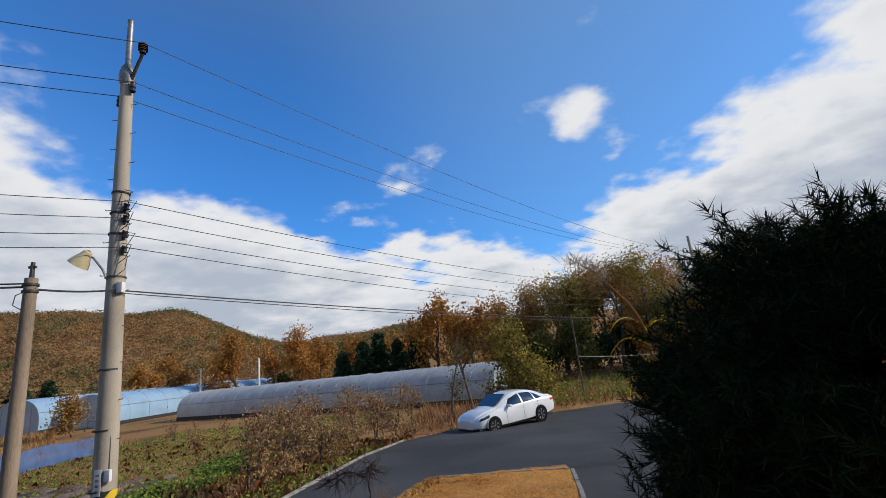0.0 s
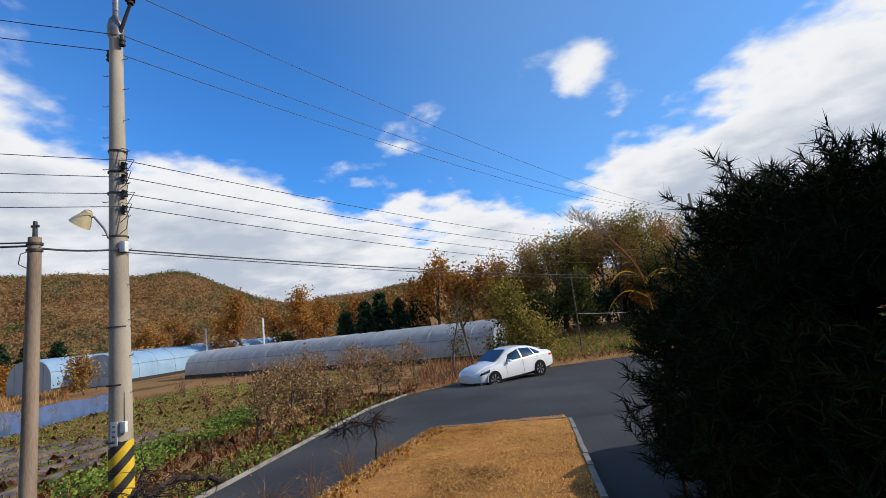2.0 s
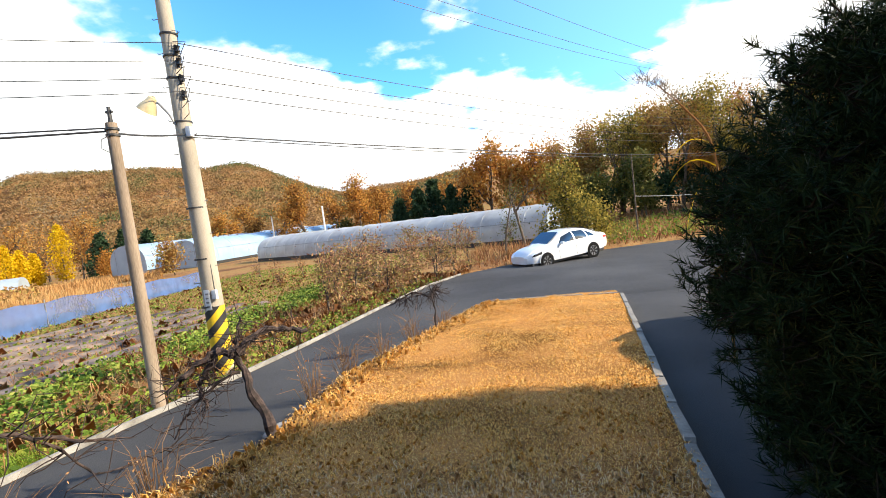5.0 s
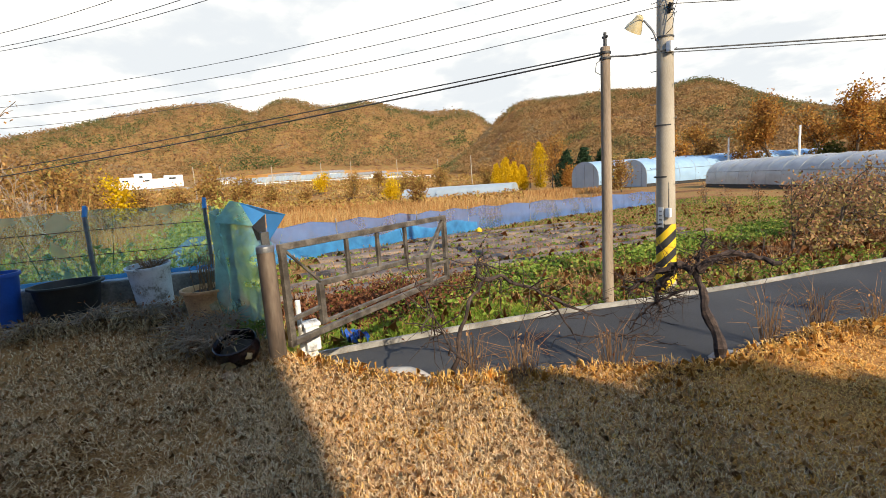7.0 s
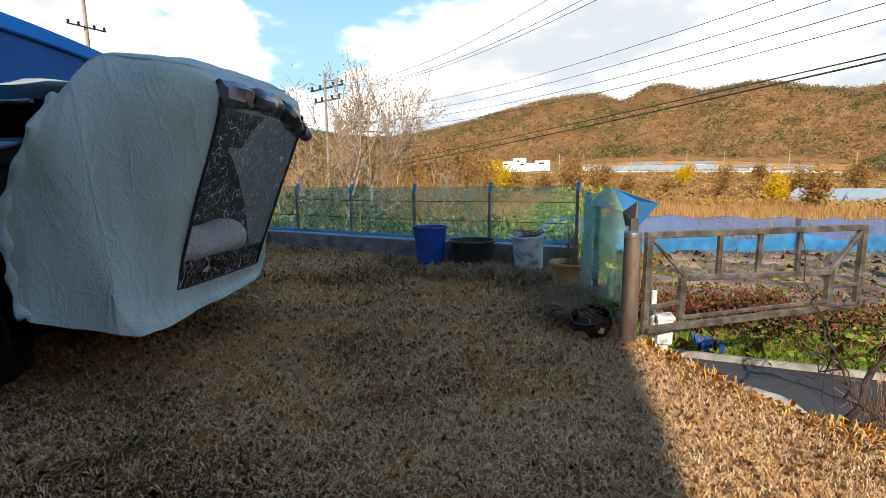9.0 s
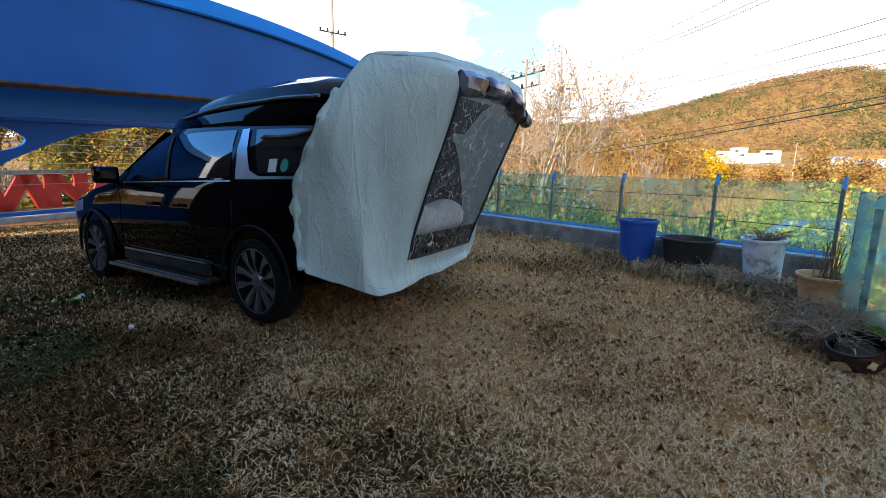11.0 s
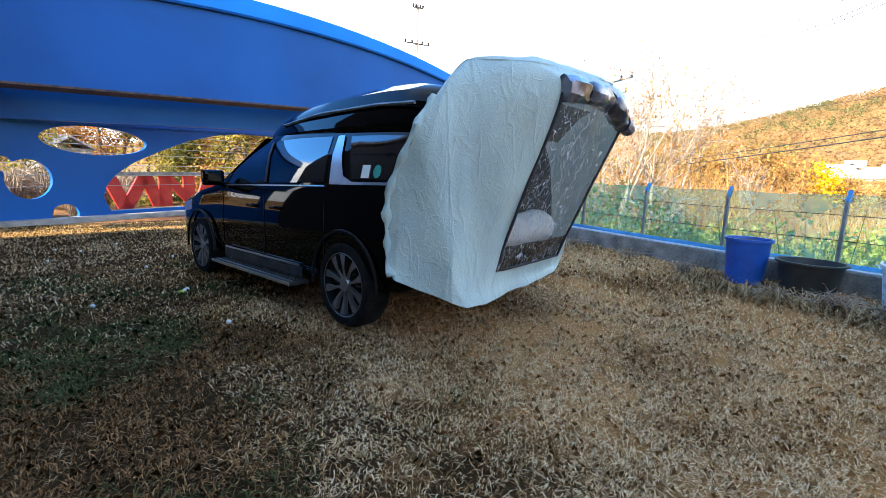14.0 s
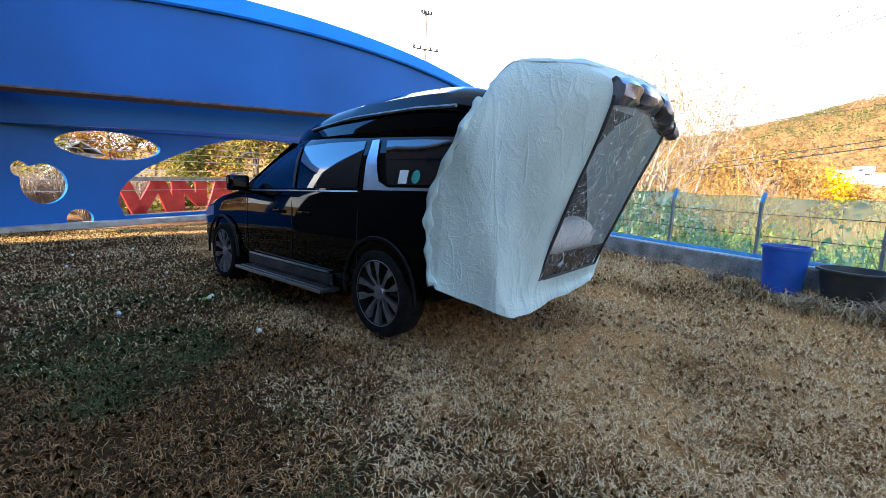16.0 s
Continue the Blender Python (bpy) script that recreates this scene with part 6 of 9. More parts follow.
# lamp on a bent arm
bm = bmesh.new()
sweep(bm, [(-0.02, -0.12, 3.35), (-0.08, -0.16, 3.52), (-0.20, -0.20, 3.70), (-0.27, -0.22, 3.74)], 0.016, 8)
part("lamp_arm", bm, M_STEEL, pole)
bm = bmesh.new()
lathe(bm, [(0.03, 0.16), (0.06, 0.14), (0.085, 0.06), (0.13, -0.03), (0.15, -0.10), (0.135, -0.10), (0.11, -0.02), (0.0, 0.05)], 20)
bmesh.ops.transform(bm, matrix=Matrix.Translation((-0.34, -0.24, 3.68)) @ Matrix.Rotation(radians(38), 4, "Y"), verts=bm.verts)
part("lamp_shade", bm, M_LAMP, pole, "weathered cream bell-shaped lamp")
# yellow and black slanting bands at the foot
N = 40
for k in range(4):
    for mt, nm, ph in ((M_YBAND, "yellow_band", 0), (M_KBAND, "black_band", 0.5)):
        bm = bmesh.new()
        z0 = P2Z + 0.14 + (k + ph) * 0.30
        lo, hi = [], []
        for i in range(N + 1):
            a = 2 * math.pi * i / N
            slant = 0.16 * math.cos(a - 0.6)
            for lst, zz in ((lo, z0 + slant), (hi, z0 + 0.15 + slant)):
                zz = min(max(zz, P2Z + 0.02), P2Z + 1.28)
                r_p = 0.165 - 0.07 * (zz - P2Z) / (6.95 - P2Z) + 0.003
                lst.append(bm.verts.new((0.06 * (6.95 - zz) / (6.95 - P2Z) + r_p * math.cos(a), r_p * math.sin(a), zz)))
        for i in range(N):
            bm.faces.new((lo[i], lo[i + 1], hi[i + 1], hi[i]))
        part(nm, bm, mt, pole)

P1X, P1Y = -4.98, 5.36
P1Z = float(land_z(P1X, P1Y)) - 0.1
stub = thing("cable_pole", "short weathered brown pole carrying a cable", "utility pole", (P1X, P1Y, 0))
bm = bmesh.new()
rod(bm, (0, 0, P1Z), (0.02, 0, 3.08), 0.085, 0.066, 20)
part("shaft", bm, M_POLE_OLD, stub)
bm = bmesh.new()
rod(bm, (0.02, 0, 3.05), (0.02, 0, 3.28), 0.028, 0.022, 10)
box(bm, (0.02, 0, 3.22), (0.09, 0.03, 0.03), 0.006)
part("cap", bm, M_DARK, stub)
for z in (2.92, 3.0):
    bm = bmesh.new()
    lathe(bm, [(0.068, -0.014), (0.082, -0.014), (0.082, 0.014), (0.068, 0.014)], 18, (0.02, 0, z))
    part("steel_band", bm, M_DARK, stub)
bm = bmesh.new()
sweep(bm, [(0.09, 0, 2.96), (-0.02, -0.14, 2.86), (-0.06, -0.12, 2.75), (0.0, -0.08, 2.70)], 0.006, 5)
part("cable_loop", bm, M_WIRE, stub)

LPX, LPY = polar(115.8, 29)
RPX, RPY = polar(-28.4, 46)


def far_pole(name, label, x, y, top, r, arms, turn, skin=None):
    z0 = float(land_z(x, y)) - 0.2
    t = thing(name, label, "utility pole", (x, y, 0), turn)
    bm = bmesh.new()
    rod(bm, (0, 0, z0), (0, 0, top), r, r * 0.62, 14)
    part("shaft", bm, skin or M_POLE, t)
    for z, w in arms:
        bm = bmesh.new()
        box(bm, (0, 0.1, z), (w, 0.08, 0.08), 0.01)
        part("crossarm", bm, M_DARK, t)
        for u in (-0.46, -0.2, 0.2, 0.46):
            bm = bmesh.new()
            lathe(bm, [(0.05, 0), (0.09, 0.05), (0.05, 0.1), (0.09, 0.15), (0.04, 0.22), (0, 0.23)], 10, (u * w, 0.1, z + 0.04))
            part("insulator", bm, M_DARK, t)
    return t


far_pole("utility_pole", "concrete pole with two crossarms past the fence", LPX, LPY, 7.7, 0.105, ((6.85, 3.2), (6.15, 2.5)), 60, M_KERB)
far_pole("utility_pole", "dark pole with crossarm behind the pine", RPX, RPY, 10.2, 0.17, ((8.7, 2.0), (7.6, 1.6)), 30)
sx, sy = polar(-14.4, 34)
far_pole("utility_pole", "thin leaning pole past the road", sx, sy, 3.85, 0.06, (), 0, M_BARK)
mx_, my_ = polar(137.7, 40)
far_pole("utility_pole", "pole top behind the blue beams", mx_, my_, 14.6, 0.16, ((11.6, 2.2), (14.3, 0.9)), -20)
for az_, d_, top_ in ((22.5, 66, 4.5), (28.3, 84, 4.6), (6.7, 70, 3.9), (56, 150, 9.0), (65, 190, 14.0), (70.5, 210, 15.5), (74, 170, 10.5), (79.5, 180, 12), (84.8, 200, 14), (60, 230, 18), (87.5, 150, 9)):
    x, y = polar(az_, d_)
    z0 = float(land_z(x, y))
    t = thing("far_pole", "distant pale pole in the farmland", "utility pole", (x, y, z0), 0, "poles in the valley")
    bm = bmesh.new()
    h_ = top_ - z0 if d_ < 100 else 9.5
    rod(bm, (0, 0, -0.3), (0, 0, h_), 0.16, 0.11, 8)
    part("shaft", bm, M_POLE if d_ > 100 else M_WHITE, t)


def wire(name, a, b, sag, r, material, label, n=28):
    a, b = Vector(a), Vector(b)
    bm = bmesh.new()
    sweep(bm, [a.lerp(b, i / n) - Vector((0, 0, sag * 4 * (i / n) * (1 - i / n))) for i in range(n + 1)], r, 5)
    tagged(part(name, bm, material), label, "wire", "overhead wires")


hv = [Vector((P2X, P2Y, 7.53)) + AX * 0.42, Vector((P2X, P2Y, 6.82)) + AX.normalized() * 0.16, Vector((P2X, P2Y, 6.65)) - AX.normalized() * 0.16]
LP_AX, RP_AX = Vector((0.5, 0.87, 0)), Vector((0.87, 0.5, 0))
for k, a in enumerate(hv):
    wire("power_line", a, Vector((LPX, LPY, 7.0)) + LP_AX * (0.9 - 0.75 * k), 1.5, 0.007, M_WIRE, "thin black overhead power line")
    wire("power_line", a, Vector((RPX, RPY, 8.85)) + RP_AX * (0.8 - 0.9 * k), 1.0, 0.007, M_WIRE, "thin black overhead power line")
for k, z in enumerate((4.62, 4.34, 4.07, 3.86)):
    a = Vector((P2X, P2Y, z)) + AX.normalized() * 0.2
    wire("low_voltage_line", a, (LPX, LPY, 5.7 - 0.28 * k), 0.95, 0.006, M_WIRE, "thin dark overhead service line")
    wire("low_voltage_line", a, (RPX, RPY, 6.5 - 0.45 * k), 1.05, 0.007, M_WIRE, "thin dark overhead service line")
wire("cable", (P1X, P1Y, 2.96), (P2X + 0.1, P2Y - 0.12, 3.18), 0.03, 0.014, M_WIRE, "black telephone cable between two poles", 10)
wire("cable", (P1X, P1Y, 2.98), (LPX, LPY, 1.85), 0.2, 0.013, M_WIRE, "sagging black telephone cable")
wire("cable", (P1X, P1Y, 3.02), (LPX, LPY, 2.0), 0.14, 0.010, M_WIRE, "sagging thin telephone cable")
wire("cable", (P2X + 0.1, P2Y - 0.12, 3.18), (RPX, RPY, 3.6), 0.55, 0.012, M_WIRE, "sagging black telephone cable")
wire("cable", (P2X + 0.1, P2Y - 0.12, 3.14), (RPX, RPY, 3.5), 0.60, 0.008, M_WIRE, "sagging thin telephone cable")
wire("cable", (sx, sy, 1.0), (RPX, RPY, 0.6), 0.3, 0.02, M_WIRE_PALE, "pale low cable along the wood")

# ---- gate, post and panels ----
gatepost = thing("gate_post", "stout weathered brown steel gate post", "gate post", (-3.83, 0.25, 0))
bm = bmesh.new()
rod(bm, (0, 0, -0.3), (0, 0, 0.95), 0.066, 0.064, 24)
part("post", bm, M_BROWNPOST, gatepost)
bm = bmesh.new()
lathe(bm, [(0.064, 0.93), (0.067, 0.955), (0.062, 0.975), (0.03, 0.982), (0, 0.984)], 24)
part("cap", bm, M_STEEL, gatepost, "worn grey cap")
bm = bmesh.new()
box(bm, (-0.14, 0.03, 0.42), (0.06, 0.06, 1.3), 0.006)
part("back_post", bm, M_DARK, gatepost)
GH, GE = Vector((-3.815, 0.34, 0)), Vector((-4.78, 2.38, 0))
gdir = (GE - GH).normalized()
glen = (GE - GH).length
gate = thing("gate", "open brown metal frame gate swung over the verge", "gate", m=Matrix.Translation(GH) @ Matrix.Rotation(math.atan2(gdir.y, gdir.x), 4, "Z"))
lo_z, hi_z = 0.19, 0.95
for a, b, w in (((0.03, lo_z - 0.03), (0.03, hi_z), 0.05), ((0, hi_z), (glen, hi_z - 0.01), 0.05), ((0, lo_z), (glen, lo_z + 0.05), 0.05), ((glen - 0.02, lo_z + 0.05), (glen - 0.02, hi_z - 0.02), 0.05),
                ((0.36, 0.595), (glen - 0.36, 0.555), 0.045), ((0.36, 0.25), (0.36, 0.60), 0.05), ((glen - 0.36, 0.24), (glen - 0.36, 0.58), 0.05), ((glen - 0.36, 0.56), (glen - 0.04, hi_z - 0.04), 0.04), ((0.03, 0.37), (0.36, 0.40), 0.035), ((glen - 0.36, 0.42), (glen - 0.02, 0.43), 0.03),
                ((0.36, 0.265), (glen - 0.3, 0.30), 0.03), ((0.70, 0.58), (0.70, hi_z), 0.035), ((1.10, 0.58), (1.10, hi_z), 0.035), ((1.52, 0.57), (1.52, hi_z), 0.035), ((0.05, hi_z - 0.02), (0.36, 0.62), 0.02)):
    bm = bmesh.new()
    bar(bm, (a[0], 0, a[1]), (b[0], 0, b[1]), w, w, 0.004, (0, 1, 0))
    part("frame_bar", bm, M_GATE, gate)
bm = bmesh.new()
box(bm, (0, 0, -0.21), (0.16, 0.15, 0.46), 0.012)
meter = thing("white_box", "white plastic meter box behind the gate post", "box", (-4.06, 0.52, 0))
part("body", bm, M_WHITEWORN, meter)
bm = bmesh.new()
box(bm, (0.02, 0.045, 0.14), (0.13, 0.12, 0.22), 0.02)
part("housing", bm, M_WHITEWORN, meter)
bm = bmesh.new()
box(bm, (0.02, 0.045, 0.255), (0.15, 0.14, 0.03), 0.01)
part("lid", bm, M_WHITEWORN, meter)
bm = bmesh.new()
rod(bm, (-0.02, -0.03, 0.0), (-0.02, -0.03, 0.46), 0.022, 0.022, 10)
part("pipe", bm, M_WHITEWORN, meter)
bm = bmesh.new()
bmesh.ops.create_grid(bm, x_segments=10, y_segments=8, size=0.5)
for v in bm.verts:
    v.co = Vector((-5.75 + v.co.x * 0.42, 1.50 + v.co.y * 0.24, float(land_z(-5.75, 1.5)) + 0.10 + 0.16 * noise.noise(v.co * 5)))
tagged(part("blue_sheet", bm, M_BUCKETBLUE), "crumpled blue plastic sheet in the verge", "plastic sheet")

# fence on a low concrete plinth
FENCE = [(float(fence_x(y)), y) for y in (0.0, -1.09, -2.2, -3.28, -4.35, -5.44, -6.52, -7.6)]
fence = thing("panel_fence", "clear green panel fence on a concrete plinth", "fence")
for k, (x, y) in enumerate(FENCE):
    z = float(lawn_z(x, y))
    d = Vector((FENCE[min(k + 1, 7)][0] - FENCE[max(k - 1, 0)][0], FENCE[min(k + 1, 7)][1] - FENCE[max(k - 1, 0)][1], 0)).normalized()
    bm = bmesh.new()
    bar(bm, (x, y, z - 0.1), (x, y, z + 0.90), 0.035, 0.035, 0.003, d)
    fp = part("fence_post", bm, M_STEEL, fence)
    bm = bmesh.new()
    out = Vector((d.y, -d.x, 0)) * (-1 if d.y < 0 else 1)
    bar(bm, (x, y, z + 0.89), Vector((x, y, z + 1.01)) + out * -0.05, 0.040, 0.040, 0.005, d)
    part("post_cap", bm, M_PANELBLUE, fp, "bent blue cap")
for k, ((x0, y0), (x1, y1)) in enumerate(zip(FENCE, FENCE[1:])):
    z0, z1 = float(lawn_z(x0, y0)), float(lawn_z(x1, y1))
    a, b = Vector((x0, y0, z0)), Vector((x1, y1, z1))
    back = Vector((-0.03, 0, 0))
    bm = bmesh.new()
    nx_ = 10
    for i in range(nx_):
        f0, f1 = i / nx_, (i + 1) / nx_
        q = [a.lerp(b, f0) + Vector((0, 0, 0.24)), a.lerp(b, f1) + Vector((0, 0, 0.24)), a.lerp(b, f1) + Vector((0, 0, 0.96 + 0.010 * math.sin(f1 * 9))), a.lerp(b, f0) + Vector((0, 0, 0.96 + 0.010 * math.sin(f0 * 9)))]
        bm.faces.new([bm.verts.new(p + back + Vector((0.012 * math.sin(f * 12), 0, 0))) for p, f in zip(q, (f0, f1, f1, f0))])
    bmesh.ops.remove_doubles(bm, verts=bm.verts, dist=1e-4)
    pn = part("fence_panel", bm, M_PANEL, fence, "clear green plastic panel")
    pn.visible_shadow = False
    for zz in (0.50, 0.76):
        bm = bmesh.new()
        bar(bm, a + Vector((0, 0, zz)), b + Vector((0, 0, zz)), 0.008, 0.008, 0)
        part("fence_wire", bm, M_DARK, fence)
    bm = bmesh.new()
    bar(bm, a + Vector((0.02, 0, 0.258)), b + Vector((0.02, 0, 0.258)), 0.02, 0.045, 0.003)
    part("blue_strip", bm, M_STRIP, fence, "blue plastic strip along the foot")
    bm = bmesh.new()
    bar(bm, a + Vector((0.07, 0, 0.225)), b + Vector((0.07, 0, 0.225)), 0.10, 0.016, 0.004)
    part("pale_rail", bm, M_RAIL, fence, "pale metal rail on the plinth")
    bm = bmesh.new()
    bar(bm, a + Vector((0.04, 0, 0.03)), b + Vector((0.04, 0, 0.03)), 0.18, 0.372, 0.01)
    part("plinth", bm, M_PLINTH, fence, "rough concrete plinth")
# side run of loose panels towards the gate
side = thing("loose_panels", "buckled green and blue plastic panels by the gate", "fence")
for k, (x0, x1, top, yy) in enumerate(((-5.84, -5.30, 1.27, 0.05), (-5.29, -4.76, 1.25, 0.08))):
    bm = bmesh.new()
    n_ = 12
    g = []
    for i in range(n_ + 1):
        row = []
        for j in range(9):
            u, v_ = i / n_, j / 8
            amp = 0.02 if k < 1 else 0.05
            row.append(bm.verts.new((x0 + (x1 - x0) * u, yy + amp * math.sin(u * 7 + 2 * v_ + k) * v_ + 0.03 * noise.noise(Vector((u * 3, v_ * 3, k))), 0.02 + (top - 0.02) * v_)))
        g.append(row)
    for p_, q_ in zip(g, g[1:]):
        for j in range(8):
            bm.faces.new((p_[j], p_[j + 1], q_[j + 1], q_[j]))
    pn = part("panel", bm, M_PANEL, side, "buckled clear green panel")
    pn.visible_shadow = False
    bm = bmesh.new()
    bar(bm, (x1 + 0.01, yy + 0.02, -0.1), (x1 + 0.01, yy + 0.02, top - 0.03), 0.045, 0.045, 0.004, (1, 0, 0))
    part("panel_post", bm, M_DARK, side)
# the last panel by the post stands folded in a zigzag, its top bent over in flat facets
PLAN = [(-4.74, 0.06, 1.26), (-4.60, -0.06, 1.24), (-4.47, 0.03, 1.19), (-4.39, 0.02, 1.21), (-4.30, 0.16, 1.14), (-4.20, 0.25, 1.10), (-4.02, 0.33, 0.98)]
bm = bmesh.new()
prev = None
for k, (x, y, top) in enumerate(PLAN):
    col = [bm.verts.new((x + 0.025 * noise.noise(Vector((k * 1.7, j, 4))), y + 0.04 * noise.noise(Vector((k * 1.3, j * 0.8, 1))), -0.03 + (top + 0.03) * j / 7)) for j in range(8)]
    if prev:
        for j in range(7):
            if (j + k) % 2:
                bm.faces.new((prev[j], col[j], col[j + 1]))
                bm.faces.new((prev[j], col[j + 1], prev[j + 1]))
            else:
                bm.faces.new((prev[j], col[j], prev[j + 1]))
                bm.faces.new((col[j], col[j + 1], prev[j + 1]))
    prev = col
part("folded_panel", bm, M_TEALPANEL, side, "glossy teal plastic panel folded in a zigzag", smooth=False).visible_shadow = False
FA, FB, FT, FL = Vector((-4.51, 0.12, 1.32)), Vector((-4.45, 0.19, 1.30)), Vector((-3.90, 0.44, 1.19)), Vector((-4.06, 0.32, 0.98))
F1, F2, FN = Vector((-4.20, 0.24, 1.11)), Vector((-4.15, 0.34, 1.20)), Vector((-4.33, -0.03, 1.16))
# the black facet paints the shade inside the open fold
for nm, corners, mt, lb in (("flap", (FN, FA, FB, F1), M_TEALPANEL, "pale teal folded facet"), ("flap", (FB, FT, F2, F1), M_PANELBLUE, "bright blue folded-over flap"), ("flap", (F2, FT, FL), M_PANELBLUE, "bright blue folded-over flap"), ("inner_fold", (F1 - Vector((0, 0.01, 0.004)), F2 - Vector((0, 0.01, 0.004)), Vector((-4.09, 0.31, 1.0)), Vector((-4.19, 0.255, 0.99))), M_BLACKPLASTIC, "black facet standing for the shade inside the fold")):
    bm = bmesh.new()
    vs = [bm.verts.new(p_) for p_ in corners]
    fc = bm.faces.new(vs)
    ext = bmesh.ops.extrude_face_region(bm, geom=[fc])
    bmesh.ops.translate(bm, vec=(0, 0.004, 0.003), verts=[g for g in ext["geom"] if isinstance(g, bmesh.types.BMVert)])
    part(nm, bm, mt, side, lb, smooth=False)

# pots along the fence
def pot(name, label, at, profile, material, soil_z, soil_r, tilt=(0, 0), rim=None):
    e = thing(name, label, "plant pot", m=pose(*at, tilt[0], tilt[1], 0))
    bm = bmesh.new()
    lathe(bm, profile, 32)
    part("pot", bm, material, e)
    if soil_r:
        bm = bmesh.new()
        lathe(bm, [(soil_r, soil_z - 0.02), (soil_r * 0.7, soil_z + 0.012), (soil_r * 0.3, soil_z), (0.0, soil_z + 0.015)], 24)
        part("soil", bm, M_SOIL, e)
    return e


def tub(r0, r1, h, lip=0.015, th=0.012):
    return [(0.0, 0.01), (r0 - th, 0.01), (r0, 0.0), (r0 + (r1 - r0) * 0.9, h * 0.9), (r1, h * 0.94), (r1 + lip, h * 0.94), (r1 + lip, h), (r1 - th * 0.3, h), (r1 - th, h * 0.9), (r0, h * 0.3)]


pot("blue_barrel", "blue plastic tub filled with soil", (-5.86, -1.83, 0.32), tub(0.175, 0.215, 0.49), M_BUCKETBLUE, 0.455, 0.20)
pot("black_tub", "wide black plastic tub", (-5.78, -1.27, 0.32), tub(0.22, 0.275, 0.33, 0.025), M_BLACKPLASTIC, 0.26, 0.25)
pot("white_pail", "worn white plastic pail beside the fence", (-5.50, -0.56, 0.33), tub(0.155, 0.185, 0.43), M_WHITEWORN, 0.385, 0.17, (3, 4))
clay = pot("clay_pot", "orange-beige clay pot with a dry plant", (-4.78, -0.13, 0.19), tub(0.155, 0.205, 0.38, 0.018), M_CLAY, 0.335, 0.18)
BOWL = [(0.0, 0.01), (0.07, 0.0), (0.12, 0.03), (0.158, 0.09), (0.166, 0.14), (0.150, 0.185), (0.160, 0.20), (0.150, 0.205), (0.138, 0.185), (0.150, 0.14), (0.10, 0.05)]
bowl = pot("dark_bowl", "tipped dark maroon glazed bowl with cream patches", (-3.93, 0.0, 0.10), BOWL, M_GLAZE, 0.13, 0.14, (12, 16))


def patch(name, label, parent, material, radius, mid, z, wide, tall, seed):
    """A thin uneven flake of colour lying on a round pot; radius is a function of z."""
    r = random.Random(seed)
    bm = bmesh.new()
    hub = bm.verts.new((radius(z) * math.cos(mid), radius(z) * math.sin(mid), z))
    ring = []
    for k in range(11):
        a, s = 2 * math.pi * k / 11, r.uniform(0.6, 1.15)
        u, w = mid + wide * s * math.cos(a), z + tall * s * math.sin(a)
        ring.append(bm.verts.new((radius(w) * math.cos(u), radius(w) * math.sin(u), w)))
    for k in range(11):
        bm.faces.new((hub, ring[k], ring[(k + 1) % 11]))
    part(name, bm, material, parent, label)


patch("cream_patch", "cream glaze patch", bowl, M_CREAM, lambda z: 0.171, radians(-32), 0.115, 0.42, 0.045, 4)
patch("cream_patch", "cream glaze patch", bowl, M_CREAM, lambda z: 0.171, radians(22), 0.135, 0.20, 0.035, 9)
patch("pale_patch", "worn pale patch", clay, M_CREAM, lambda z: 0.159 + 0.130 * z, radians(12), 0.24, 0.30, 0.055, 6)


def dry_plant(name, label, at, h, spread_, n, material, seed, wid=0.008):
    r = np.random.default_rng(seed)
    segs = []
    for _ in range(n):
        a, s = r.uniform(0, 2 * np.pi), r.uniform(0.2, 1) * spread_
        hh = h * r.uniform(0.5, 1.0)
        p0 = np.array([r.normal() * 0.04, r.normal() * 0.04, 0])
        p1 = p0 + np.array([s * 0.4 * np.cos(a), s * 0.4 * np.sin(a), hh * 0.7])
        p2 = p0 + np.array([s * np.cos(a), s * np.sin(a), hh * r.uniform(0.5, 1.0)])
        segs += [(p0, p1, wid * 0.5, wid * 0.4), (p1, p2, wid * 0.4, wid * 0.15)]
    v, f = tubes(segs, 3)
    e = thing(name, label, "plant", at)
    arrays("stem_mass", v, f, material, e)
    pts_ = np.array([s_[1] for s_ in segs])
    pts_ = pts_[r.integers(0, len(pts_), n)] + r.normal(size=(n, 3)) * 0.04
    v, f = leaf_quads(pts_[::2], 0.016, r=r)
    arrays("leaves", v, f, M_WEED if material is not M_GREEN else M_GREEN, e)
    return e


